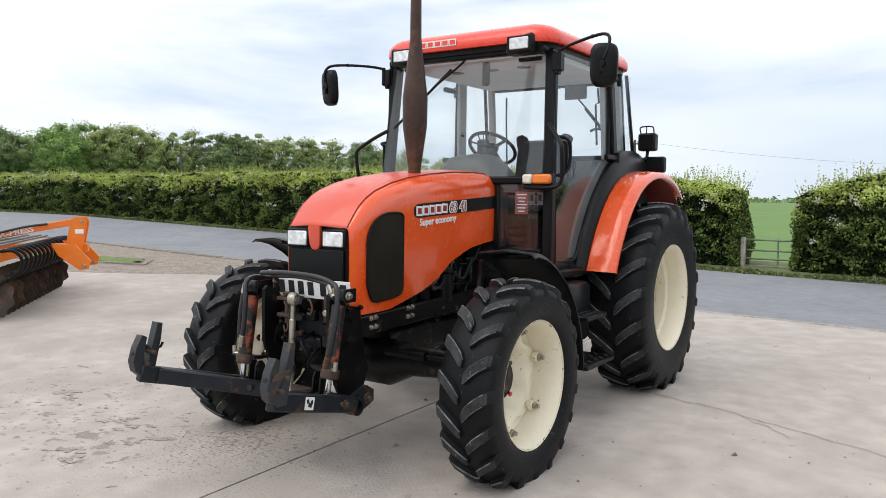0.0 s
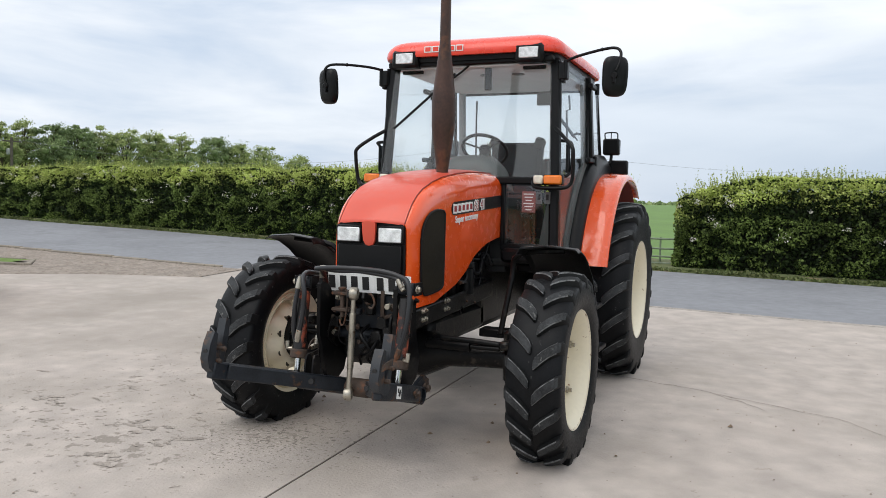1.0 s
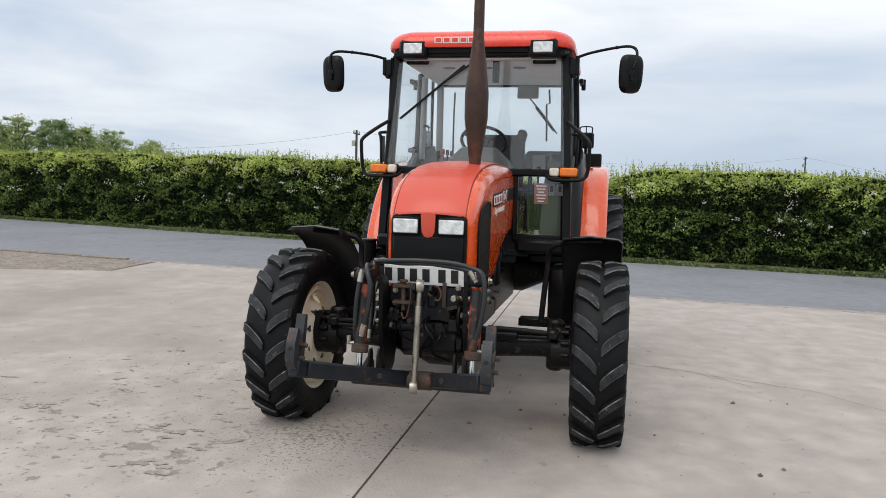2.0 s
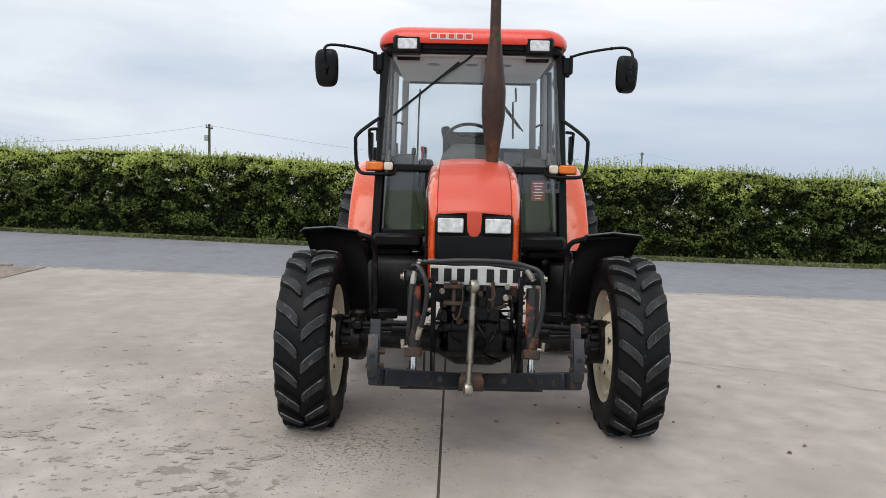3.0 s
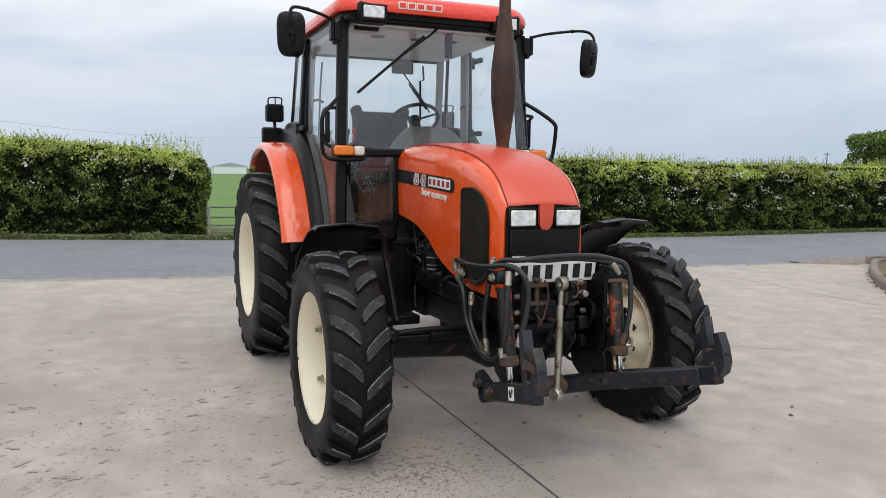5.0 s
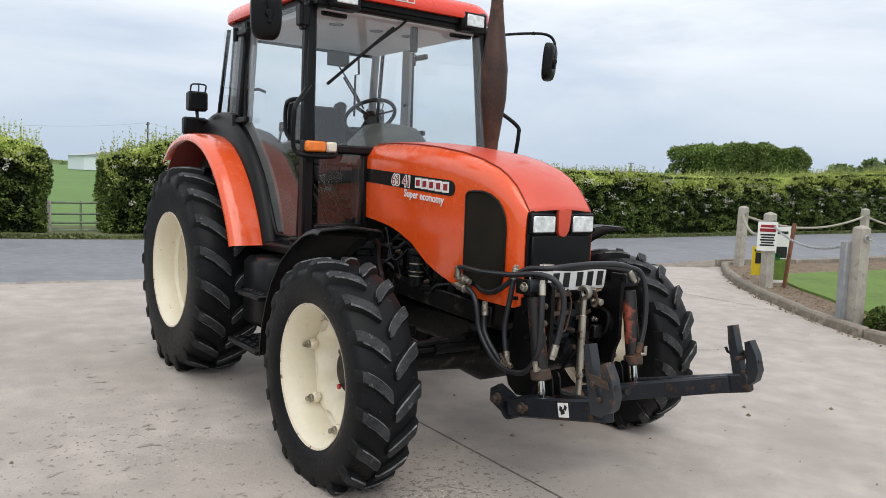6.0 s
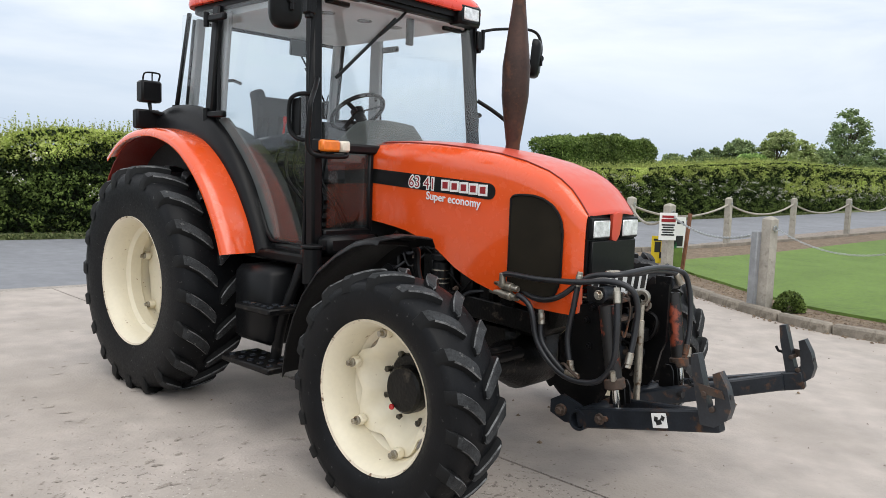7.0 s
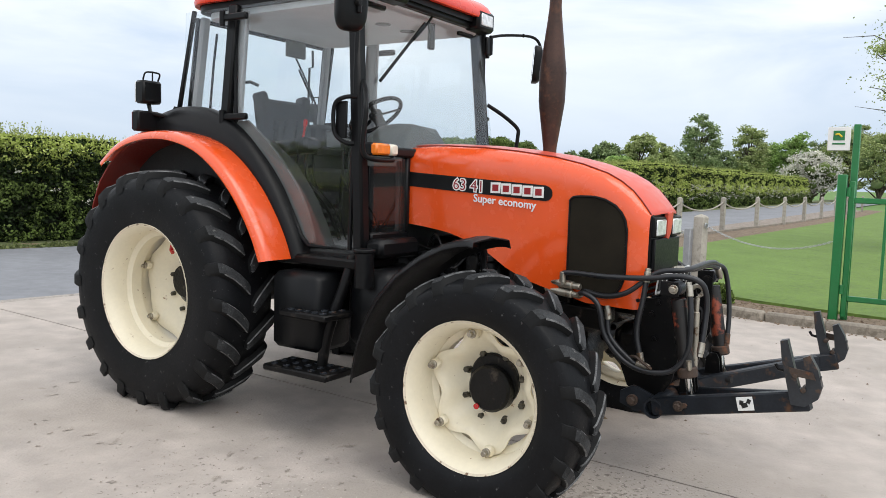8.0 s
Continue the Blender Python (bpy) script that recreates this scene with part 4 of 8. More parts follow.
def clipped_block(name, at, size, seed, label):
    """A tall clipped evergreen with a lumpy top."""
    rng = np.random.default_rng(seed)
    root = thing(name, at, label, "hedge")
    x0, y0, z0 = at
    sx, sy, sz = size
    g = Geo()
    g.box((x0, y0, z0 + sz * 0.44), (sx * 0.88, sy * 0.85, sz * 0.88), bevel=0.4)
    part("woody_core", g, CORE_SHADE, root)
    n = 60000
    u, v, w = rng.uniform(-1, 1, n), rng.uniform(-1, 1, n), rng.uniform(0, 1, n)
    face = rng.integers(0, 4, n)
    px = np.where(face == 1, np.sign(u), u)
    py = np.where(face == 0, -1.0, v)
    pz = np.where(face >= 2, 1.0, w)
    lump = 0.07 * np.array([noise.noise((a * 3, b * 3, c * 3)) for a, b, c in zip(px, py, pz)])
    rnd = 1 - 0.10 * (np.abs(px) ** 4) * (pz ** 4)
    pts = np.stack([x0 + px * sx * 0.5 * (0.97 + lump), y0 + py * sy * 0.5 * (0.97 + lump), z0 + pz * sz * rnd * (0.96 + lump * 1.4)], axis=1) + rng.normal(0, 0.05, (n, 3))
    ob = part("foliage", leaf_mesh("foliage", cards(pts, 0.085, seed, droop=-0.4), LEAF_CONIFER), None, root)
    ob["kind"] = "stuff"
    return root


clipped_block("evergreen_hedge", at_bearing(-3.0, -2.3, 33.0, 35, 0.2), (5.9, 3.0, 3.0), 401, "tall clipped dark evergreen block behind the hedge")


# overhead line poles
def line_pole(at, tall, label):
    root = thing("telegraph_pole", at, label, "pole", "overhead line poles")
    x, y, z = at
    g = Geo()
    g.tube([(x, y, z - 0.2), (x, y, z + tall)], [0.15, 0.11], 10)
    part("shaft", g, POLE, root)
    g = Geo()
    g.box((x, y, z + tall - 0.35), (0.12, 1.9, 0.12), bevel=0.01)
    part("crossarm", g, POLE, root)
    for dx in (-0.85, 0.0, 0.85):
        g = Geo()
        g.cyl((x, y + dx, z + tall - 0.29), (x, y + dx, z + tall - 0.08), 0.06, 8)
        part("insulator", g, GALV, root)
    g = Geo()
    g.box((x - 0.25, y - 0.05, z + tall - 1.3), (0.36, 0.34, 0.55), bevel=0.03)
    part("switch_box", g, GALV, root)
    return root


POLES = [(at_bearing(-0.6, -4.1, 107.3, 78, 0.1), 7.2), (at_bearing(-0.6, -4.1, 60.6, 190, 0.0), 7.0), (at_bearing(-3, -2.3, 75.2, 130, 0.0), 8.3),
         (at_bearing(2.9, -3, 142.4, 82, 0.1), 6.1), (at_bearing(-1.6, -3.7, 41.5, 210, 0), 7.4), (at_bearing(-3, -2.3, 35.4, 240, 0), 7.0)]
for p, hh in POLES:
    line_pole(p, hh, "weathered timber pole carrying overhead cables across the field")
g = Geo()
for a, b in ((3, 0), (0, 2), (2, 1)):
    pa, pb = Vector(POLES[a][0]) + Vector((0, 0, POLES[a][1] - 0.1)), Vector(POLES[b][0]) + Vector((0, 0, POLES[b][1] - 0.1))
    g.tube([pa.lerp(pb, t_) - Vector((0, 0, 2.2 * 4 * t_ * (1 - t_))) for t_ in spread((0, 1, 14))], 0.011, 5)
single("overhead_cable", g, CABLE, "thin overhead cables strung between the poles", "cable")

# far treeline and farm on the horizon
rng = np.random.default_rng(77)
az = rng.uniform(radians(20), radians(170), 9000)
d = rng.uniform(900, 1200, 9000)
hh = np.abs(rng.normal(0, 1, 9000)) * 4.0 * np.clip(0.5 + 1.2 * bumps(az * 9, az * 0, 1.0, 4), 0.12, 1.3)
far = np.stack([d * np.cos(az), d * np.sin(az), hh - 0.3], axis=1)
tagged(new("far_treeline", leaf_mesh("far_treeline", cards(far, 7.0, 78, flat=0.4), LEAF_DARK)), "low dark line of woods along the horizon", "woods", kind="stuff")


def barn(at, size, label):
    root = thing("barn", at, label, "barn")
    x, y, z = at
    sx, sy, sz = size
    g = Geo()
    g.box((x, y, z + sz / 2), size, bevel=0.05)
    part("wall", g, LINING, root)
    g = Geo()
    g.prism([(x - sx * 0.53, z + sz), (x, z + sz * 1.45), (x + sx * 0.53, z + sz)], y - sy * 0.52, y + sy * 0.52, "y")
    part("roof", g, GALV, root)


barn(at_bearing(-3, -2.3, 77.6, 210, 0.0), (16, 20, 3.4), "pale grey farm shed across the field")
barn(at_bearing(-1.6, -3.7, 83.0, 420, 0.0), (16, 14, 4.0), "distant pale farm building across the field")


# field gate in the hedge
def field_gate():
    y = hedge_line(0) + 0.55
    z = height(0, 13)
    root = thing("field_gate", (0.4, y, z), "dull green tubular field gate in the hedge gap", "gate")
    for k, zz in enumerate((0.04, 0.18, 0.34, 0.54)):
        g = Geo()
        g.tube([(-1.1, y, z + zz), (1.2, y, z + zz)], 0.02, 8)
        part("bar", g, GATEPAINT, root)
    for x in (-1.1, 0.1, 1.2):
        g = Geo()
        g.tube([(x, y + 0.01, z + 0.0), (x, y + 0.01, z + 0.57)], 0.018, 8)
        part("upright", g, GATEPAINT, root)
    g = Geo()
    g.box((-0.47, y - 0.25, z + 0.26), (0.09, 0.09, 0.66), bevel=0.015)
    single("gate_post", g, POSTM, "grey timber gate post at the hedge end", "post")


field_gate()


# ---- posts, chains, notices and the green gate by the lawn ----
def chain_post(tall=1.04):
    root = thing("chain_post", (0, 0, 0), "square weathered concrete post carrying a chain", "post", "chain posts round the lawn")
    g = Geo()
    w = 0.062
    g.sheet([[(-w, -w, -0.15), (w, -w, -0.15), (w, w, -0.15), (-w, w, -0.15), (-w, -w, -0.15)], [(-w, -w, tall - 0.02), (w, -w, tall - 0.02), (w, w, tall - 0.02), (-w, w, tall - 0.02), (-w, -w, tall - 0.02)],
             [(-w * 0.7, -w * 0.7, tall), (w * 0.7, -w * 0.7, tall), (w * 0.7, w * 0.7, tall), (-w * 0.7, w * 0.7, tall), (-w * 0.7, -w * 0.7, tall)], [(0, 0, tall + 0.02)] * 5])
    part("shaft", g, POSTM, root, local=True)
    g = Geo()
    ring = [(0.03 * math.cos(a), -0.075, tall - 0.12 + 0.03 * math.sin(a)) for a in np.linspace(0, 2 * math.pi, 11)]
    g.tube(ring, 0.007, 6)
    part("eye", g, GALV, root, local=True)
    return root


POSTS = [(5.68, 1.40), (7.31, 3.45), (9.40, 5.28), (13.45, 5.15), (16.9, 4.95), (20.6, 4.70), (24.3, 4.45), (28.0, 4.20), (32.3, 4.12), (36.4, 3.98), (41.0, 3.92), (46.0, 3.9), (50.0, 3.85), (54.5, 3.85)]
first = chain_post()
for i, (x, y) in enumerate(POSTS):
    m = Matrix.Translation((x, y, height(x, y) + 0.06)) @ Matrix.Rotation(radians(-18 if i < 2 else 8 * math.sin(i * 2.1)), 4, "Z") @ Matrix.Rotation(radians(1.6 * math.sin(i * 3.7)), 4, "Y")
    if i:
        copy_thing(first, m)
    else:
        first.matrix_basis = m


def chain(a, b, sag, links, label, mat):
    """A hanging chain of oval links."""
    a, b = Vector(a), Vector(b)
    g = Geo()
    pts = [a.lerp(b, t_) - Vector((0, 0, sag * 4 * t_ * (1 - t_))) for t_ in spread((0, 1, links))]
    for i, (p, q) in enumerate(zip(pts, pts[1:])):
        d_ = (q - p)
        t_ = d_.normalized()
        s_ = t_.cross(Vector((0, 0, 1))).normalized()
        s_ = s_ if i % 2 else t_.cross(s_)
        c, L = (p + q) / 2, d_.length * 0.68
        ring = [c + t_ * L * math.cos(k * math.pi / 4) + s_ * L * 0.52 * math.sin(k * math.pi / 4) for k in range(9)]
        g.tube(ring, L * 0.20, 5, caps=False)
    return single("chain", g, mat, label, "chain", group="chains round the lawn")


for i, ((xa, ya), (xb, yb)) in enumerate(zip(POSTS, POSTS[1:])):
    za, zb = height(xa, ya) + 0.96, height(xb, yb) + 0.96
    if i < 1:
        chain((xa, ya, za), (xb, yb, zb), 0.20, 64, "grey steel link chain hanging between posts", GALV)
    else:
        g = Geo()
        pa, pb = Vector((xa, ya, za)), Vector((xb, yb, zb))
        g.tube([pa.lerp(pb, t_) - Vector((0, 0, 0.24 * 4 * t_ * (1 - t_))) for t_ in spread((0, 1, 18))], 0.022, 6)
        single("chain", g, POSTM, "pale heavy rope chain hanging between posts", "chain", group="chains round the lawn")
chain((5.68, 1.34, 0.97), (5.55, -0.075, 0.87), 0.17, 60, "grey steel link chain hanging between posts", GALV)

# a shorter steel box post and a low shrub beside the first post
g = Geo()
g.box((5.64, 1.525, 0.43), (0.095, 0.095, 0.98), Matrix.Rotation(radians(-18), 4, "Z"), bevel=0.012)
single("steel_post", g, BOXPOST, "short grey galvanised box post beside a concrete post", "post")
rng = np.random.default_rng(9)
q = rng.normal(0, 1, (2600, 3))
q = q / np.linalg.norm(q, axis=1)[:, None] * (rng.uniform(0.55, 1, 2600) ** 0.5)[:, None]
q[:, 2] = np.abs(q[:, 2])
tagged(new("shrub", leaf_mesh("shrub", cards(q * np.array([0.17, 0.17, 0.22]) + np.array([5.75, 1.14, 0.04]), 0.035, 9), LEAF)), "small rounded dark green shrub in the soil bed", "shrub", kind="")


def notice(at, w, tall, turn, mat, label, bars, post_mat=None, lift=0.0):
    """A flat notice board with printed bars."""
    root = thing("notice_board", at, label, "sign", "notices by the yard entrance")
    m = Matrix.Translation(at) @ Matrix.Rotation(radians(turn), 4, "Z")
    g = Geo()
    g.box((0, 0, tall / 2 + lift), (w, 0.012, tall), bevel=0.003)
    g.v = [tuple(m @ Vector(p)) for p in g.v]
    board = part("board", g, mat, root)
    for cx, cz, bw, bh, bm_ in bars:
        g = Geo()
        g.box((cx, -0.009, cz * tall + lift), (bw, 0.004, bh), bevel=0.001)
        g.v = [tuple(m @ Vector(p)) for p in g.v]
        part("printed_bar", g, bm_, board)
    return root


lines = [(0, 0.86, 0.20, 0.035, MAROON), (0, 0.72, 0.22, 0.045, MAROON)] + [(0.0, 0.56 - 0.09 * k, 0.20 - 0.03 * (k % 2), 0.022, PLATE_BAR) for k in range(5)]
notice((7.17, 3.40, height(7.2, 3.4) + 0.06), 0.27, 0.40, -38, WHITE, "white warning notice with red heading fixed to a post", lines, lift=0.52)
notice((7.56, 3.72, height(7.5, 3.7) + 0.06), 0.26, 0.42, -34, YELLOW, "yellow and black notice standing by the post", [(-0.03, 0.6, 0.10, 0.16, PLATE_BAR), (0.05, 0.3, 0.09, 0.1, PLATE_BAR), (0, 0.86, 0.2, 0.03, PLATE_BAR)], lift=0.12)
notice((7.66, 3.50, height(7.6, 3.5) + 0.06), 0.30, 0.80, -30, WHITE, "tall white and green printed panel behind the post", [(-0.01, 0.24, 0.26, 0.30, LAWN), (0.03, 0.55, 0.16, 0.16, PLATE_BAR), (-0.05, 0.47, 0.12, 0.10, GREEN), (0, 0.90, 0.22, 0.04, DARKTRIM)], lift=0.04)
g = Geo()
g.bar((7.57, 3.34, 0.0), (7.64, 3.29, 0.98), 0.075, 0.03, 0.006, up=(0.8, -0.5, 0))
single("timber_stake", g, TIMBER, "leaning brown timber stake holding a printed panel", "stake")


def green_gate():
    x, y = 5.55, -0.13
    root = thing("metal_gate", (x, y, 0.06), "bright green painted steel gate by the lawn", "gate")
    g = Geo()
    g.box((x, y, 0.80), (0.095, 0.095, 1.62), bevel=0.008)
    part("post", g, GREEN, root)
    g = Geo()
    g.box((x + 0.01, y - 0.10, 0.79), (0.06, 0.06, 1.50), bevel=0.008)
    part("hanging_stile", g, GREEN, root)
    for zz in (0.25, 1.33):
        g = Geo()
        g.box((x + 0.01, y - 1.55, zz), (0.055, 2.85, 0.06), bevel=0.008)
        part("rail", g, GREEN, root)
    for k in range(1, 6):
        g = Geo()
        g.box((x + 0.01, y - 0.44 - 0.44 * (k - 1), 0.79), (0.03, 0.03, 1.06), bevel=0.004)
        part("upright", g, GREEN, root)
    for zz in (0.35, 1.42):
        g = Geo()
        g.cyl((x - 0.03, y - 0.07, zz - 0.05), (x - 0.03, y - 0.07, zz + 0.05), 0.022, 10)
        part("hinge", g, GREEN, root)
    s = thing("sign_post", (x + 0.06, y - 0.12, 0.06), "green sign post with a small white dealer sign", "sign")
    g = Geo()
    g.box((x + 0.09, y - 0.10, 1.08), (0.06, 0.07, 2.16), bevel=0.006)
    part("post", g, GREEN, s)
    g = Geo()
    g.box((x + 0.03, y + 0.07, 2.0), (0.02, 0.225, 0.255), bevel=0.004)
    sign = part("sign_panel", g, WHITE, s, "white square dealer sign panel")
    g = Geo()
    g.box((x + 0.017, y + 0.07, 2.035), (0.006, 0.115, 0.105), bevel=0.003)
    part("emblem", g, GREEN, sign, "green emblem block")
    g = Geo()
    g.tube([(x + 0.010, y + 0.04, 2.02), (x + 0.010, y + 0.07, 2.05), (x + 0.010, y + 0.105, 2.045)], 0.010, 6)
    part("emblem_mark", g, YELLOW, sign, "plain yellow mark")
    g = Geo()
    g.box((x + 0.017, y + 0.07, 1.945), (0.006, 0.13, 0.016), bevel=0.002)
    part("printed_bar", g, GREEN, sign)


green_gate()


# ---- the tractor ----
# x across, y from the number plate (0) to the back, z up
tractor = thing("tractor", (0, 1.6, 0), "orange-red four wheel drive farm tractor with cream wheels, parked on concrete", "tractor")

FRONT_Y, REAR_Y = 0.582, 2.88
FRONT_R, REAR_R = 0.562, 0.737


def tyre_geo(cx, cy, cz, side, R, width, rim_r, lugs, lug_h, lug_w, sweep, bead):
    """A farm tyre: a rounded carcass, and curved lugs in two staggered rows that lead at the crown."""
    h = width / 2
    rc = R - lug_h
    prof = [(-bead + 0.16, rim_r - 0.012), (-bead, rim_r + 0.004), (-min(0.975, bead + 0.15), lerp(rim_r, rc, 0.28)), (-1.0, lerp(rim_r, rc, 0.52)), (-0.985, lerp(rim_r, rc, 0.70)), (-0.955, lerp(rim_r, rc, 0.84)), (-0.86, rc - 0.020),
            (-0.5, rc - 0.004), (0, rc)]
    prof = [(s * h, r) for s, r in prof]
    prof += [(-s, r) for s, r in reversed(prof[:-1])]
    carcass = Geo()
    carcass.lathe(prof, (cx, cy, cz), (1, 0, 0), 72)
    # inner face, so that the tyre is a closed shell
    carcass.lathe([(-0.60 * h, rim_r - 0.012), (0.60 * h, rim_r - 0.012)], (cx, cy, cz), (1, 0, 0), 72)
    tread = Geo()
    outline = [(1.00, lerp(rim_r, rc, 0.70), lerp(rim_r, rc, 0.74)), (0.990, rc - 0.065, R - 0.062), (0.935, rc - 0.050, R - 0.029), (0.83, rc - 0.03, R - 0.012), (0.58, rc - 0.02, R - 0.004), (0.36, rc - 0.015, R), (0.20, rc - 0.015, R), (0.125, rc - 0.015, R - 0.001), (0.080, rc - 0.015, R - 0.004), (0.055, rc - 0.015, R - 0.012)]
    flank = Geo()
    edge = Geo()
    for row in (-1, 1):
        for k in range(lugs):
            p0 = (k + (0.5 if row > 0 else 0.0)) * 2 * math.pi / lugs
            verts = []
            n = len(outline)
            jog = 0.010 * math.sin(k * 7.3 + row * 2.1)
            wide = 1.0 + 0.07 * math.sin(k * 4.7 + row)
            for i, (s, r_lo, r_hi) in enumerate(outline):
                u = 1.02 - s
                phi = p0 + jog + sweep * (0.54 * u + 0.46 * u * u)
                half = 0.5 * wide * (lug_w / R) * (0.72, 0.92, 1.02, 1.02, 1.02, 1.06, 1.08, 1.02, 0.84, 0.50)[i]
                for ang, r in ((phi - half * 1.42, r_lo), (phi - half * 1.06, r_hi - 0.007), (phi - half * 0.88, r_hi), (phi + half * 0.88, r_hi), (phi + half * 1.06, r_hi - 0.007), (phi + half * 1.42, r_lo)):
                    verts.append((cx + row * s * h, cy - r * math.sin(ang), cz + r * math.cos(ang)))
            worn, dark, rub = [], [], []
            for i in range(n - 1):
                for j in range(5):
                    q = (i * 6 + j, i * 6 + j + 1, i * 6 + 6 + j + 1, i * 6 + 6 + j)
                    (worn if j == 2 and i > 1 else rub if j in (1, 3) and i > 2 else dark).append(q)
            dark += [(0, 1, 2, 3, 4, 5)]
            dark.append(tuple((n - 1) * 6 + j for j in (5, 4, 3, 2, 1, 0)))
            tread.add(verts, worn)
            edge.add(verts, rub)
            flank.add(verts, dark)
    return carcass, tread, flank, edge


def scalloped_disc(cx, cy, cz, out, r_in, r_out, dip, waves, plane, plane_in, dish=0.0, n=96):
    """A pressed wheel centre with a wavy rim and a dished middle."""
    g = Geo()
    rows = []
    for q in range(11):
        f = q / 10
        row = []
        for j in range(n + 1):
            a = 2 * math.pi * j / n
            edge = r_out - dip * (0.5 + 0.5 * math.cos(waves * (a + 0.35))) ** 1.3
            r = lerp(r_in, edge, f)
            v = min(1.0, max(0.0, (f - 0.22) / 0.68))
            s = lerp(plane_in, plane, v * v * (3 - 2 * v)) - dish * math.sin(min(1.0, f * 1.15) * math.pi) ** 1.5
            row.append((cx + out * s, cy + r * math.sin(a), cz + r * math.cos(a)))
        rows.append(row)
    g.sheet(rows, (-out * 0.012, 0, 0))
    return g


def wheel(name, side, cx, cy, R, width, rim_r, lugs, lug_h, lug_w, sweep, waves, hub_r, nut_r, nuts, front):
    out = side
    cz = R - (0.060 if front else 0.040) + height(0, cy)
    root_x = side * cx
    h = width / 2
    rim = Geo()
    lip = h * (0.86 if front else 0.93)
    w0, w1 = (-0.66 * h, -0.36 * h) if front else (-0.12 * h, 0.20 * h)
    skin = [(-lip, rim_r + 0.007), (-lip + 0.012, rim_r + 0.010), (-lip + 0.022, rim_r - 0.004), (-lip + 0.05, rim_r - 0.020), (w0 - 0.014, rim_r - 0.030), (w0, rim_r - 0.058), (w1, rim_r - 0.058), (w1 + 0.014, rim_r - 0.030),
            (lip - 0.05, rim_r - 0.020), (lip - 0.022, rim_r - 0.004), (lip - 0.012, rim_r + 0.010), (lip, rim_r + 0.007), (lip - 0.006, rim_r - 0.004), (lip - 0.03, rim_r - 0.017),
            (lip - 0.055, rim_r - 0.034), (w1 + 0.018, rim_r - 0.042), (w1, rim_r - 0.070), (w0, rim_r - 0.070), (w0 - 0.018, rim_r - 0.042), (-lip + 0.055, rim_r - 0.034), (-lip + 0.02, rim_r - 0.014)]
    rim.lathe([(out * q, r_) for q, r_ in skin], (root_x, cy, cz), (1, 0, 0), 72, closed=True)
    ob = part(name, rim, CREAM, tractor, "cream painted steel wheel")
    carcass, tread, flank, edge = tyre_geo(root_x, cy, cz, side, R, width, rim_r, lugs, lug_h, lug_w, sweep, 0.84 if front else 0.91)
    part("tyre", carcass, RUBBER, ob, "black farm tyre with dusty sidewall", angle=50)
    part("tread_face", tread, LUG, ob, "scuffed grey tread lug faces", angle=30)
    part("tread_edge", edge, LUG_EDGE, ob, "pale scuffed tread lug edges", angle=30)
    part("tread", flank, LUG_SIDE, ob, "dark tread lug flanks", angle=30)
    g = Geo()
    g.lathe([(out * q, r_) for q, r_ in [(lip + 0.001, rim_r + 0.0066), (lip - 0.0050, rim_r - 0.0036)]], (root_x, cy, cz), (1, 0, 0), 72)
    part("rim_edge", g, CHIPPED, ob, "chipped rusty rim edge")
    plane = -0.026 if front else -0.090
    plane_in = plane + (-0.100 if front else -0.060)
    disc = scalloped_disc(root_x, cy, cz, out, hub_r * 0.8, rim_r - 0.044, 0.058 if front else 0.030, waves, plane, plane_in, 0.008 if front else 0.0)
    part("wheel_disc", disc, CREAM, ob, angle=50)
    for k in range(waves):
        a = 2 * math.pi * (k + 0.5) / waves - 0.35
        c = Vector((root_x + out * (plane + 0.022), cy + (rim_r - 0.068) * math.sin(a), cz + (rim_r - 0.068) * math.cos(a)))
        turn = Matrix.Rotation(-a, 4, "X")
        g = Geo()
        g.box(c, (0.046, 0.044, 0.050), turn, 0.012)
        part("rim_lug", g, CREAM, ob)
        g = Geo()
        g.cyl(c + Vector((out * 0.02, 0, 0)), c + Vector((out * 0.055, 0, 0)), 0.014, 6, bevel=0.002)
        g.cyl(c + Vector((out * 0.02, 0, 0)), c + Vector((out * 0.034, 0, 0)), 0.021, 12, bevel=0.002)
        part("rim_bolt", g, ZINC, ob)
    g = Geo()
    if front:
        g.lathe([(plane_in - 0.16, hub_r * 0.9), (plane_in - 0.01, hub_r * 0.92), (plane_in + 0.056, hub_r * 0.90), (plane_in + 0.068, hub_r * 0.80), (plane_in + 0.070, 0.0)] if out > 0 else
                [(-(plane_in - 0.16), hub_r * 0.9), (-(plane_in - 0.01), hub_r * 0.92), (-(plane_in + 0.056), hub_r * 0.90), (-(plane_in + 0.068), hub_r * 0.80), (-(plane_in + 0.070), 0.0)], (root_x, cy, cz), (1, 0, 0), 32)
        part("hub_cap", g, CASTING, ob, "oily black hub cap")
        g = Geo()
        ca = Vector((root_x + out * (plane_in + 0.069), cy + hub_r * 0.45, cz - hub_r * 0.72))
        g.cyl(ca, ca + Vector((out * 0.014, 0, 0)), 0.014, 10, bevel=0.003)
        part("drain_plug", g, REDLENS, ob, "red drain plug")
    else:
        g.lathe([(s * out, r) for s, r in [(plane_in - 0.16, hub_r), (plane_in - 0.01, hub_r), (plane_in + 0.015, hub_r * 0.9), (plane_in + 0.05, hub_r * 0.55), (plane_in + 0.052, 0.0)]], (root_x, cy, cz), (1, 0, 0), 32)
        part("hub_cap", g, CASTING, ob, "black rear axle hub")
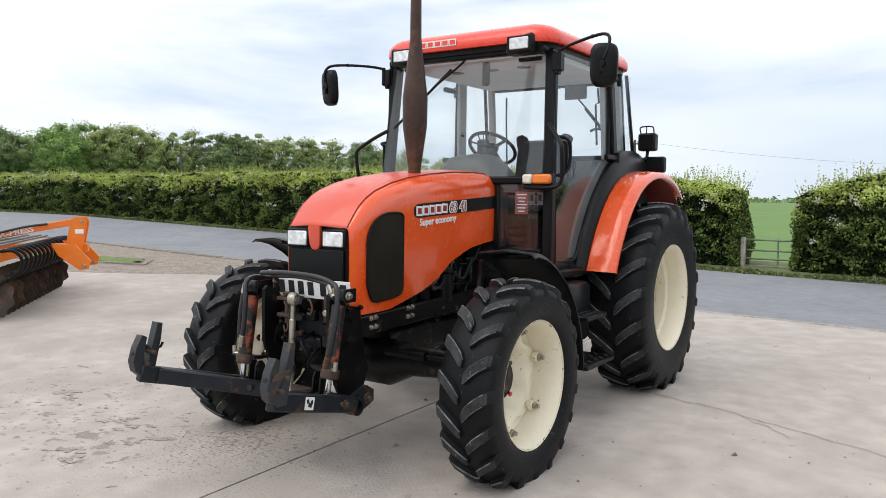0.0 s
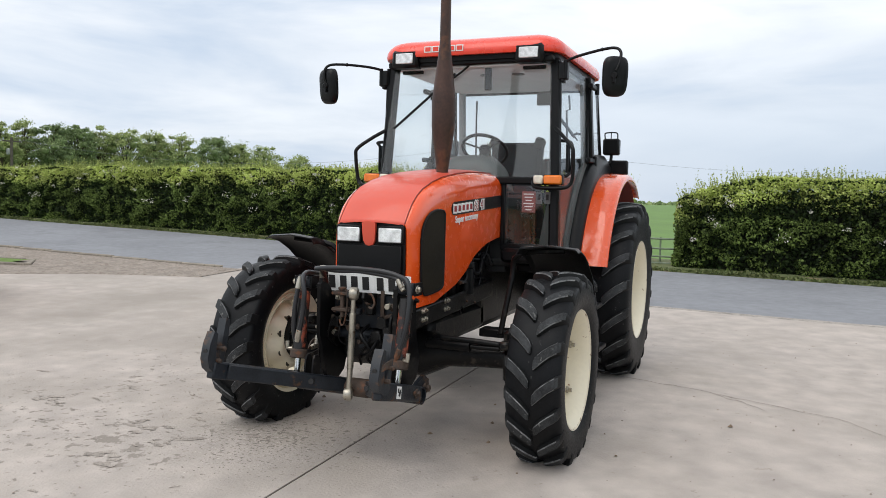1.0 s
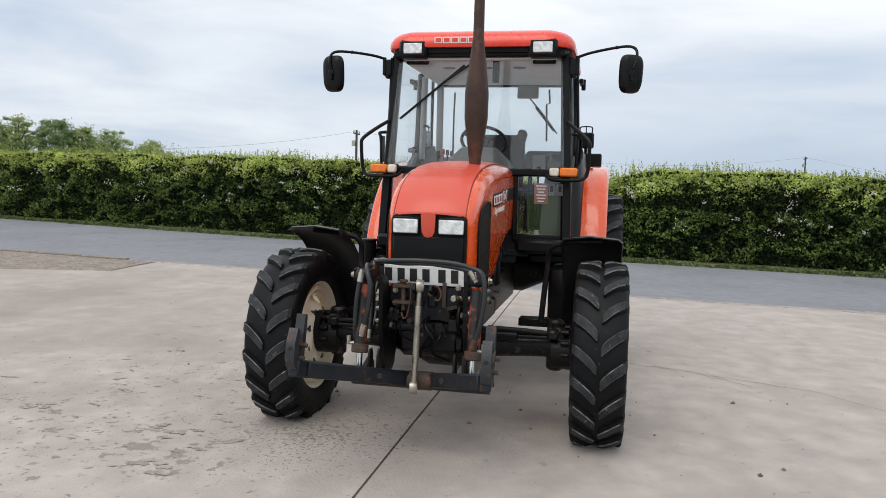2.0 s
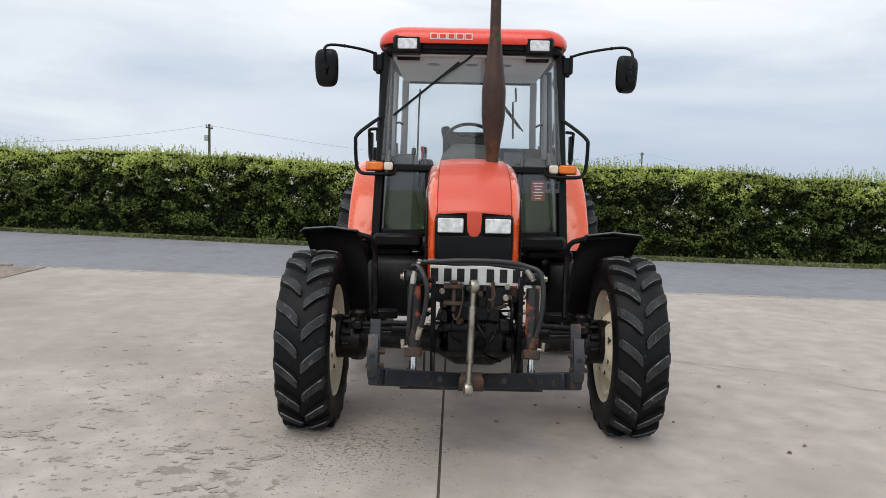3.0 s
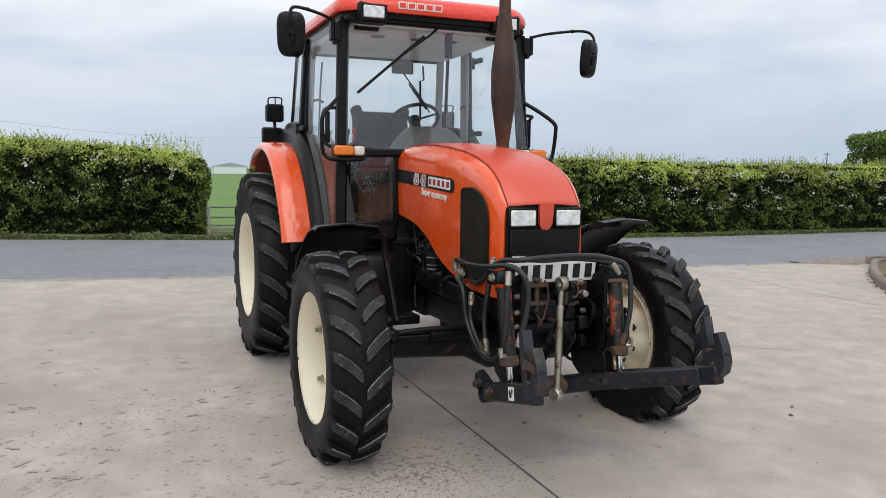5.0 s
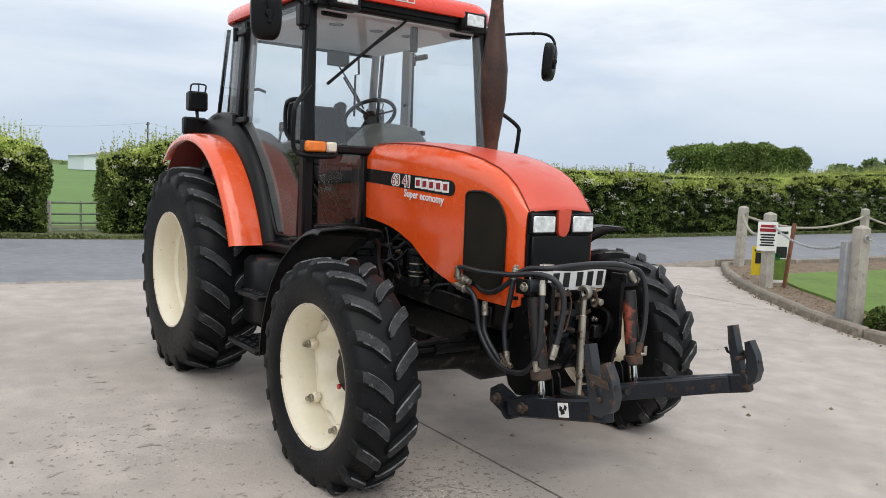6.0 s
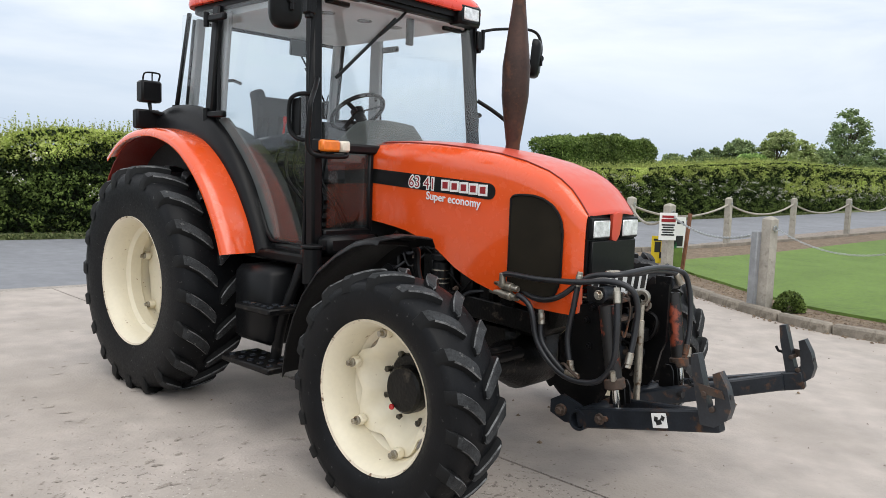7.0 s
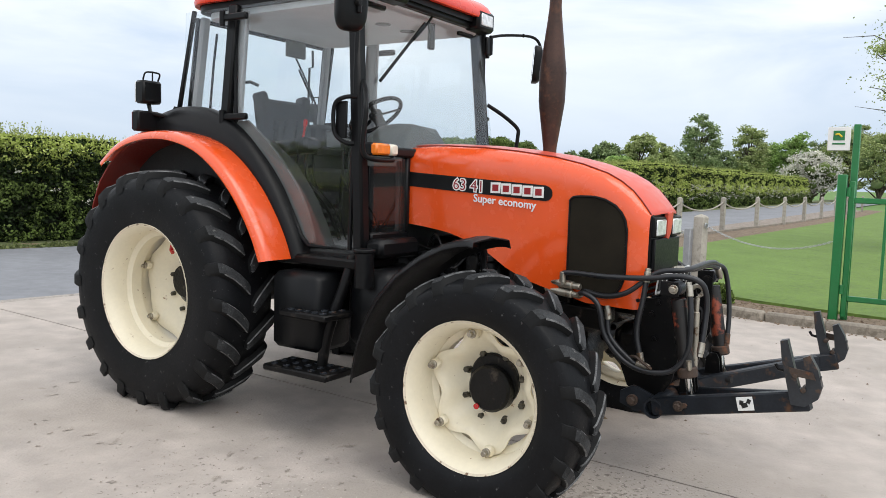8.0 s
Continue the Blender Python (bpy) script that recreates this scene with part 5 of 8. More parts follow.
    for k in range(nuts):
        a = 2 * math.pi * (k + 0.5) / nuts
        c = Vector((root_x + out * (plane_in - 0.006), cy + nut_r * math.sin(a), cz + nut_r * math.cos(a)))
        g = Geo()
        g.cyl(c, c + Vector((out * 0.034, 0, 0)), 0.015, 6, bevel=0.003)
        g.cyl(c, c + Vector((out * 0.006, 0, 0)), 0.022, 12, bevel=0.001)
        part("wheel_nut", g, NUT, ob)
    return ob


for s in (-1, 1):
    wheel("front_wheel", s, 0.965, FRONT_Y, FRONT_R, 0.31, 0.340, 19, 0.030, 0.057, 0.228, 6, 0.122, 0.162, 8, True)
    wheel("rear_wheel", s, 0.893, REAR_Y, REAR_R, 0.440, 0.403, 20, 0.036, 0.066, 0.235, 6, 0.12, 0.165, 8, False)

# bonnet: a top panel between two side panels
TOP = [(0.045, 1.285), (0.07, 1.315), (0.10, 1.350), (0.15, 1.400), (0.22, 1.447), (0.30, 1.485), (0.45, 1.530), (0.62, 1.565), (0.85, 1.595), (1.05, 1.612), (1.30, 1.622), (1.52, 1.620)]
WID = [(0.045, 0.226), (0.07, 0.240), (0.10, 0.250), (0.15, 0.259), (0.22, 0.266), (0.30, 0.271), (0.45, 0.277), (0.62, 0.282), (0.85, 0.288), (1.05, 0.292), (1.30, 0.297), (1.52, 0.300)]
LOW = [(0.045, 0.83), (0.09, 0.81), (0.37, 0.82), (0.61, 0.875), (0.72, 0.905), (0.84, 0.955), (0.99, 1.05), (1.10, 1.095), (1.22, 1.130), (1.35, 1.152), (1.52, 1.170)]
STATIONS = [0.045, 0.055, 0.07, 0.085, 0.10, 0.125, 0.15, 0.185, 0.22, 0.30, 0.37, 0.45, 0.55, 0.62, 0.70, 0.78, 0.85, 0.92, 0.99, 1.05, 1.14, 1.22, 1.30, 1.40, 1.52]
SEAM = 0.205


def nose(y):
    """The nose is blunter than the bonnet's stations: they close up towards the grille."""
    return y + 0.042 * max(0.0, 1 - (y - 0.045) / 0.60) ** 1.3


def bonnet_top(y, x):
    return curve_at(TOP, y) + 0.014 * (1 - (x / SEAM) ** 2)


g = Geo()
g.sheet([[(x, nose(y) - (0.030 * (1 - (x / SEAM) ** 2)) * max(0.0, 1 - (y - 0.045) / 0.30), bonnet_top(y, x) + 0.006) for x in [SEAM * k / 8 for k in range(-8, 9)]] for y in STATIONS], (0, 0, -0.012))
part("bonnet_top", g, ORANGE_TOP, tractor, "red bonnet top panel, faded and tinted for reflected sky", angle=50)
for s in (-1, 1):
    g = Geo()
    g.tube([(s * (SEAM + 0.003), nose(y) - 0.001, curve_at(TOP, y) + 0.0030) for y in STATIONS], 0.0030, 6)
    part("bonnet_seam", g, SEAMRED, tractor)
    rows = []
    for y in STATIONS:
        t_, w, lo = curve_at(TOP, y), curve_at(WID, y), curve_at(LOW, y)
        col = [(s * SEAM, nose(y), t_)]
        for k in range(1, 8):
            a = k / 7 * math.pi / 2
            col.append((s * (SEAM + 0.004 + (w - SEAM - 0.004) * math.sin(a)), nose(y), t_ - 0.105 * (1 - math.cos(a)) - 0.002))
        zt = t_ - 0.107
        for k in range(1, 7):
            f = k / 6
            col.append((s * (w + 0.004 * math.sin(f * math.pi) - 0.006 * f), nose(y), lerp(zt, lo, f)))
        rows.append(col)
    g = Geo()
    g.sheet(rows, (-s * 0.010, 0.004, 0))
    side_panel = part("bonnet_side_panel", g, ORANGE, tractor, "glossy orange bonnet side panel", angle=50)

    def on_side(y, z, off):
        return (s * (curve_at(WID, y) + 0.004 * math.sin(min(1, max(0, (curve_at(TOP, y) - 0.107 - z) / 0.5)) * math.pi) - 0.003 + off), y, z)

    # vent, its upper edge arched
    up_ = [(0.185, 1.20), (0.195, 1.25), (0.215, 1.29), (0.25, 1.325), (0.30, 1.352), (0.36, 1.366), (0.44, 1.366), (0.475, 1.360), (0.49, 1.345)]
    dn_ = [(0.185, 0.98), (0.20, 0.925), (0.225, 0.885), (0.26, 0.875), (0.40, 0.885), (0.47, 0.90), (0.485, 0.915), (0.49, 0.95)]
    cols = spread((0.185, 0.25, 6), (0.25, 0.46, 8), (0.46, 0.49, 5))
    g = Geo()
    g.sheet([[on_side(y, lerp(curve_at(dn_, y), curve_at(up_, y), k / 10), 0.005) for k in range(11)] for y in cols], (-s * 0.006, 0, 0))
    part("vent", g, MESHP, side_panel, "dark brown mesh air intake")
    rim_pts = [on_side(y, curve_at(up_, y), 0.006) for y in cols] + [on_side(y, curve_at(dn_, y), 0.006) for y in reversed(cols)]
    g = Geo()
    g.tube(rim_pts + [rim_pts[0]], 0.006, 6, caps=False)
    part("vent_seal", g, PLASTIC, side_panel)
    # black name stripe with a rounded end
    cols = [0.592, 0.598, 0.61, 0.63, 0.66] + spread((0.75, 1.515, 9))
    g = Geo()

    def stripe_mid(y):
        return 1.372 + (y - 0.60) * 0.062

    def stripe_half(y):
        return 0.041 * math.sqrt(max(0.0, 1 - max(0.0, (0.632 - y) / 0.041) ** 2))

    g.sheet([[on_side(y, stripe_mid(y) + stripe_half(y) * k, 0.005) for k in (-1, -0.33, 0.33, 1)] for y in cols], (-s * 0.004, 0, 0))
    part("name_stripe", g, PLASTIC, side_panel, "black stripe on the bonnet side")

    def lettering(name, text, y_start, z_start, size, slope, mat, off, parent, bold=0.0):
        """Words with the built-in font, laid on the side panel, reading from the outside."""
        cu = bpy.data.curves.new(name, "FONT")
        cu.body, cu.size, cu.extrude, cu.resolution_u, cu.offset = text, size, 0.0012, 3, bold
        tmp = bpy.data.objects.new(name, cu)
        scene.collection.objects.link(tmp)
        me = bpy.data.meshes.new_from_object(tmp.evaluated_get(bpy.context.evaluated_depsgraph_get()))
        bpy.data.objects.remove(tmp)
        me.name = name
        me.materials.append(mat)
        for v in me.vertices:
            y = y_start + s * v.co.x
            p = on_side(y, z_start + v.co.y + slope * (y - y_start), off)
            v.co = (p[0] + s * v.co.z, p[1], p[2])
        me.update()
        return part(name, me, None, parent)

    y0 = 1.195 if s < 0 else 0.945
    for word, dy in (("63", 0.0), ("41", 0.114)):
        ya = y0 + s * dy
        lettering("model_figures", word, ya, stripe_mid(ya) - 0.030, 0.088, 0.062, WHITE, 0.0080, side_panel, 0.0062)
        lettering("model_figures", word, ya, stripe_mid(ya) - 0.030, 0.088, 0.062, MAROON, 0.0092, side_panel, -0.0004)
    y1 = 1.06 if s < 0 else 0.64
    lettering("trim_name", "Super economy", y1, 1.285 + (y1 - 0.64) * 0.07, 0.060, 0.07, WHITE, 0.0075, side_panel, 0.0010)
    # the maker's name as five plain blocks
    y2 = 0.950 if s < 0 else 0.612
    for k in range(5):
        ya = y2 + s * 0.064 * k
        for grow, off, mat in ((0.004, 0.0078, WHITE), (-0.0075, 0.0092, MAROON)):
            g = Geo()
            c = on_side(ya + s * 0.026, stripe_mid(ya), off)
            g.box(c, (0.003, 0.053 + grow * 2, 0.050 + grow * 2), bevel=0.001)
            part("name_block", g, mat, side_panel)

# nose: black mask, headlamps, centre tongue
g = Geo()
g.prism([(-0.215, 0.985), (0.215, 0.985), (0.218, 1.15), (0.214, 1.27), (0.195, 1.285), (-0.195, 1.285), (-0.214, 1.27), (-0.218, 1.15)], 0.080, 0.14, "y")
mask = part("grille_mask", g, PLASTIC, tractor, "black plastic nose panel")
g = Geo()
g.box((0, 0.070, 1.08), (0.40, 0.02, 0.17), bevel=0.012)
part("grille_panel", g, PLASTIC, mask)
for s in (-1, 1):
    g = Geo()
    g.box((s * 0.131, 0.073, 1.224), (0.160, 0.03, 0.104), bevel=0.014)
    lamp = part("headlamp_housing", g, PLASTIC, mask)
    g = Geo()
    g.box((s * 0.131, 0.064, 1.222), (0.142, 0.022, 0.080), bevel=0.016)
    part("headlamp", g, LENS, lamp, "clear ribbed headlamp glass")
g = Geo()
g.sheet([[(-0.042, 0.052, 1.29), (0.0, 0.042, 1.30), (0.042, 0.052, 1.29)], [(-0.040, 0.054, 1.24), (0, 0.046, 1.24), (0.040, 0.054, 1.24)], [(-0.036, 0.058, 1.19), (0, 0.050, 1.185), (0.036, 0.058, 1.19)],
         [(-0.022, 0.062, 1.165), (0, 0.056, 1.160), (0.022, 0.062, 1.165)]], (0, 0.02, 0))
part("bonnet_tongue", g, ORANGE_TOP, tractor)

# number plate with plain bars
g = Geo()
g.box((0.022, 0.030, 0.950), (0.52, 0.008, 0.108), Matrix.Rotation(radians(7), 4, "X"), bevel=0.003)
plate = part("number_plate", g, PLATE, tractor, "white number plate with black bars")
for x in (-0.213, -0.140, -0.069, 0.003, 0.094, 0.166, 0.238):
    g = Geo()
    g.box((x, 0.0245, 0.950), (0.041, 0.005, 0.074), Matrix.Rotation(radians(7), 4, "X"), bevel=0.002)
    part("figure_bar", g, PLATE_BAR, plate)

# exhaust stack
g = Geo()
ex, ey = 0.124, 0.812
g.lathe([(1.575, 0.055), (1.585, 0.055), (1.59, 0.038), (1.63, 0.039), (1.66, 0.043), (1.86, 0.071), (1.895, 0.075), (2.055, 0.077), (2.09, 0.073), (2.34, 0.043), (2.42, 0.035), (2.95, 0.031), (2.95, 0.027), (2.80, 0.027)],
        (ex, ey, 0), (0, 0, 1), 28)
part("exhaust_pipe", g, EXHAUST, tractor, "tapered rust-brown exhaust stack")

# ---- cab ----
ROOF_Z = 2.445


def roof_outline(grow, y0=1.475, y1=3.03, wx=0.695, r=0.20, n=6):
    """A rounded rectangle in plan."""
    pts = []
    for cx, cy, a0 in ((wx - r, y0 + r, -90), (wx - r, y1 - r, 0), (-wx + r, y1 - r, 90), (-wx + r, y0 + r, 180)):
        for k in range(n + 1):
            a = radians(a0 + 90 * k / n)
            k_ = max(0.02, r + grow)
            pull = min(0.0, r + grow - 0.02)
            pts.append((cx + (pull if cx > 0 else -pull) + k_ * math.cos(a), cy + (pull if cy > (y0 + y1) / 2 else -pull) + k_ * math.sin(a)))
    return pts + [pts[0]]


g = Geo()
roof_rows = [[(x, y, ROOF_Z + 0.03 + dz + 0.02 * (y - 1.33) * 0) for x, y in roof_outline(gr)] for gr, dz in ((-0.03, 0.0), (0.0, 0.0), (0.006, 0.02), (0.0, 0.055), (-0.02, 0.085), (-0.055, 0.112), (-0.12, 0.134), (-0.19, 0.150), (-0.28, 0.164), (-0.40, 0.176))]
g.sheet(roof_rows)
rim_ = roof_rows[-1][:-1]
g.add(rim_ + [(0, 2.2, ROOF_Z + 0.212)], [(i, (i + 1) % len(rim_), len(rim_)) for i in range(len(rim_))])
roof = part("roof", g, ORANGE_ROOF, tractor, "red fibreglass cab roof", angle=50)
g = Geo()
g.prism([(x, y) for x, y in roof_outline(-0.035)][:-1], ROOF_Z - 0.005, ROOF_Z + 0.032, "z")
part("roof_frame", g, BLACK, roof)
g = Geo()
g.prism([(x, y) for x, y in roof_outline(-0.10)][:-1], ROOF_Z - 0.045, ROOF_Z - 0.008, "z")
part("headlining", g, LINING, roof, "pale grey headlining")
# maker's name on the roof as plain blocks
for k in range(5):
    for grow, yy, mat in ((0.003, 1.467, WHITE), (-0.005, 1.464, ORANGE_ROOF)):
        g = Geo()
        g.box((-0.285 + k * 0.062, yy, ROOF_Z + 0.078), (0.052 + grow * 2, 0.003, 0.040 + grow * 2), bevel=0.001)
        part("name_block", g, mat, roof)
# work lamps in the roof corners
for s in (-1, 1):
    g = Geo()
    g.box((s * 0.478, 1.528, ROOF_Z + 0.020), (0.21, 0.12, 0.130), bevel=0.018)
    lamp = part("work_lamp", g, PLASTIC, roof, "work lamp in a black housing")
    g = Geo()
    g.box((s * 0.478, 1.474, ROOF_Z + 0.022), (0.140, 0.022, 0.076), bevel=0.010)
    part("lamp_glass", g, LENS, lamp, "clear lamp glass")

FR_B, FR_T = 1.485, 1.605
XB, XT = 0.692, 0.635


def pillar(name, a, b, w, d, label=""):
    g = Geo()
    g.bar(a, b, w, d, 0.014, up=(0, 1, 0))
    return part(name, g, PLASTIC, tractor, label)


def smooth_arc(pts, n=4):
    """A rounder line through the given points."""
    out = []
    for i in range(len(pts) - 1):
        p = [Vector(pts[max(0, min(len(pts) - 1, i + k))]) for k in (-1, 0, 1, 2)]
        for q in range(n):
            t_ = q / n
            out.append(tuple(0.5 * (2 * p[1] + (p[2] - p[0]) * t_ + (2 * p[0] - 5 * p[1] + 4 * p[2] - p[3]) * t_ ** 2 + (3 * p[1] - p[0] - 3 * p[2] + p[3]) * t_ ** 3)))
    return out + [tuple(pts[-1])]


for s in (-1, 1):
    pillar("front_pillar", (s * XB, FR_B + 0.04, 1.00), (s * XT, FR_T + 0.04, ROOF_Z), 0.072, 0.075)
    pillar("door_pillar", (s * 0.705, 2.60, 1.72), (s * 0.672, 2.56, ROOF_Z), 0.045, 0.075)
    pillar("rear_pillar", (s * 0.685, 3.07, 1.80), (s * 0.655, 2.95, ROOF_Z), 0.024, 0.03)
    g = Geo()
    g.bar((s * 0.655, 2.575, 1.70), (s * 0.632, 2.535, ROOF_Z - 0.03), 0.035, 0.105, 0.012, up=(0, 1, 0))
    part("pillar_trim", g, TRIM, tractor, "light grey pillar trim")
    g = Geo()
    g.bar((s * 0.600, 3.045, 1.55), (s * 0.580, 2.935, ROOF_Z - 0.03), 0.060, 0.040, 0.012, up=(0, 1, 0))
    part("pillar_trim", g, TRIM, tractor, "light grey pillar trim")
    g = Geo()
    g.sheet([[(s * 0.690, y - w_, z + 0.01 + 0.10 * w_) for w_ in (0.0, 0.05, 0.10)] for _, y, z in smooth_arc([(0, 1.975, 1.03), (0, 2.015, 1.16), (0, 2.10, 1.32), (0, 2.22, 1.47), (0, 2.37, 1.61), (0, 2.53, 1.73)])], (-s * 0.02, 0, 0))
    part("arch_liner", g, LINER, tractor, "grey liner along the wheel arch", angle=50)
    # lower front corner window
    g = Geo()
    g.bar((s * 0.30, FR_B + 0.03, 1.10), (s * 0.65, FR_B + 0.03, 1.10), 0.05, 0.05, 0.01)
    part("corner_frame", g, PLASTIC, tractor)
    g = Geo()
    g.bar((s * 0.315, FR_B + 0.03, 1.10), (s * 0.315, FR_B + 0.03, 1.55), 0.035, 0.05, 0.01, up=(0, 1, 0))
    part("corner_frame", g, PLASTIC, tractor)
    g = Geo()
    g.box((s * 0.475, FR_B + 0.02, 1.33), (0.30, 0.006, 0.42), bevel=0.001)
    pane = part("corner_window", g, GLASS, tractor)
    pane.visible_shadow = False
    # door glass: lower edge follows the fender
    edge = [(1.60, 1.03), (1.90, 1.03), (1.96, 1.08), (2.06, 1.24), (2.19, 1.42), (2.35, 1.58), (2.53, 1.73)]
    cols = [y for y, z in edge]
    g = Geo()

    def door_x(z):
        return s * lerp(0.705, 0.668, min(1.0, max(0.0, (z - 1.0) / 1.45)))

    g.sheet([[(door_x(lerp(z, ROOF_Z - 0.01, k / 6)), y, lerp(z, ROOF_Z - 0.01, k / 6)) for k in range(7)] for y, z in edge], (-s * 0.006, 0, 0))
    pane = part("door_glass", g, GLASS, tractor, "clear glass cab door")
    pane.visible_shadow = False
    g = Geo()
    g.tube([(door_x(z), y, z) for y, z in [(1.60, 2.42)] + edge + [(2.56, 2.42)]], 0.013, 8)
    part("door_frame", g, PLASTIC, tractor)
    g = Geo()
    g.sheet([[(door_x(lerp(1.84, ROOF_Z - 0.01, k / 4)), y, lerp(1.84, ROOF_Z - 0.01, k / 4)) for k in range(5)] for y in (2.62, 2.80, 3.02)], (-s * 0.006, 0, 0))
    pane = part("quarter_window", g, GLASS, tractor)
    pane.visible_shadow = False
    # black moulding between glass and fender, and the orange fender
    arc = [(1.97, 0.955), (2.025, 1.08), (2.11, 1.22), (2.22, 1.36), (2.375, 1.50), (2.555, 1.605), (2.78, 1.665), (3.00, 1.675), (3.20, 1.645), (3.36, 1.585), (3.50, 1.49)]
    arc, brow_y = smooth_arc(arc), [y for y, z in arc]
    brow = [0.06, 0.06, 0.065, 0.075, 0.095, 0.13, 0.165, 0.17, 0.15, 0.11, 0.06]
    brow = [curve_at(list(zip(brow_y, brow)), y) for y, z in arc]
    rows = []
    for (y, z), up_h in zip(arc, brow):
        d_ = Vector((y - REAR_Y, z - 0.78)).normalized()
        rows.append([(s * 0.698, y + d_.x * up_h, z + d_.y * up_h), (s * 0.730, y + d_.x * (up_h * 0.95), z + d_.y * (up_h * 0.95)), (s * 0.765, y + d_.x * up_h * 0.6, z + d_.y * up_h * 0.6), (s * 0.776, y + d_.x * 0.012, z + d_.y * 0.012), (s * 0.776, y - d_.x * 0.01, z - d_.y * 0.01)])
    g = Geo()
    g.sheet(rows, (-s * 0.03, 0, 0))
    part("fender_moulding", g, PLASTIC, tractor, "black moulding above the fender", angle=50)
    g = Geo()
    rows = []
    for y, z in arc:
        d_ = Vector((y - REAR_Y, z - 0.78)).normalized()
        rows.append([(s * 0.762, y, z), (s * 0.81, y + d_.x * 0.006, z + d_.y * 0.006), (s * 0.90, y + d_.x * 0.004, z + d_.y * 0.004), (s * 0.955, y - d_.x * 0.004, z - d_.y * 0.004), (s * 0.975, y - d_.x * 0.022, z - d_.y * 0.022), (s * 0.978, y - d_.x * 0.045, z - d_.y * 0.045)])
    g.sheet(rows, lambda p: (0, (REAR_Y - p.y) * 0.008, (0.78 - p.z) * 0.008))
    fender = part("rear_fender", g, ORANGE, tractor, "glossy orange rear fender", angle=50)
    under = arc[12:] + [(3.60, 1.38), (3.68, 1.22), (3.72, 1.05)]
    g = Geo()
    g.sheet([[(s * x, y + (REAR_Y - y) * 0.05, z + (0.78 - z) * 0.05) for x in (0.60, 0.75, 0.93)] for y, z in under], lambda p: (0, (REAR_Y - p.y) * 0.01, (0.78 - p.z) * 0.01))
    # shade beneath the fender is put into this darker red
    part("inner_fender", g, SEAMRED, tractor, "inner mudguard, orange paint darkened for shade", angle=50)
    g = Geo()
    g.prism([(1.95, 0.98), (2.24, 1.40), (2.53, 1.66), (2.75, 1.79), (3.11, 1.85), (3.22, 1.66), (3.45, 1.48), (3.55, 1.25), (3.50, 0.98)], s * 0.655, s * 0.690, "x")
    part("quarter_panel", g, DARKTRIM, tractor)
    # front mudguard: flat black plastic arch on a stay
    mud = [(0.60, 1.160), (0.63, 1.166), (0.68, 1.162), (0.76, 1.142), (0.88, 1.085), (1.02, 0.99), (1.13, 0.87), (1.20, 0.75), (1.25, 0.62), (1.275, 0.50), (1.28, 0.44)]
    rows = []
    for i, (y, z) in enumerate(mud):
        lip = 0.03 if i else 0.0
        rows.append([(s * 0.70, y, z - 0.045), (s * 0.72, y, z - 0.008), (s * 0.88, y, z + 0.012), (s * 1.05, y, z - 0.002), (s * 1.075, y - 0.01, z - 0.022)])
    g = Geo()
    g.sheet(rows, lambda p: (0, (FRONT_Y - p.y) * 0.010, -0.006))
    guard = part("front_mudguard", g, PLASTIC, tractor, "black plastic front mudguard", angle=50)
    g = Geo()
    g.tube([(s * 0.60, FRONT_Y + 0.06, 0.62), (s * 0.62, FRONT_Y + 0.20, 0.95), (s * 0.66, FRONT_Y + 0.20, 1.10), (s * 0.95, FRONT_Y + 0.18, 1.135)], 0.018, 8, smooth_path=4)
    part("mudguard_stay", g, BLACK, guard)
    g = Geo()
    g.box((s * 0.98, 1.288, 0.515), (0.10, 0.012, 0.035), bevel=0.004)
    part("reflector", g, TIMBER, guard, "dull brown reflector strip")

# windscreen, sill, header
g = Geo()
g.sheet([[(x * w, lerp(FR_B, FR_T, f) - 0.012 * (1 - x * x), lerp(1.60, ROOF_Z - 0.01, f)) for x in (-1, -0.5, 0, 0.5, 1)] for f, w in ((0, 0.660), (0.5, 0.635), (1, 0.610))], (0, 0.006, 0))
pane = part("windscreen", g, GLASS, tractor, "wide clear windscreen")
pane.visible_shadow = False
g = Geo()
g.box((0, FR_B + 0.03, 1.575), (1.30, 0.075, 0.055), bevel=0.012)
part("windscreen_sill", g, PLASTIC, tractor)
g = Geo()
g.box((0, FR_T - 0.03, ROOF_Z - 0.012), (1.28, 0.09, 0.045), bevel=0.012)
part("windscreen_header", g, BLACK, tractor)
g = Geo()
g.sheet([[(x * 0.62, lerp(3.09, 2.98, f), lerp(1.50, ROOF_Z - 0.01, f)) for x in (-1, 0, 1)] for f in (0, 1)], (0, -0.006, 0))
pane = part("rear_window", g, GLASS, tractor)
pane.visible_shadow = False
g = Geo()
g.box((0, 3.08, 1.30), (1.25, 0.05, 0.42), bevel=0.01)
part("cab_back", g, BLACK, tractor)
g = Geo()
g.box((0, 2.28, 0.985), (1.34, 1.52, 0.05), bevel=0.01)
part("cab_floor", g, DARKTRIM, tractor)
g = Geo()
g.box((0, 1.56, 1.22), (0.66, 0.04, 0.62), bevel=0.01)
part("firewall", g, DARKTRIM, tractor)

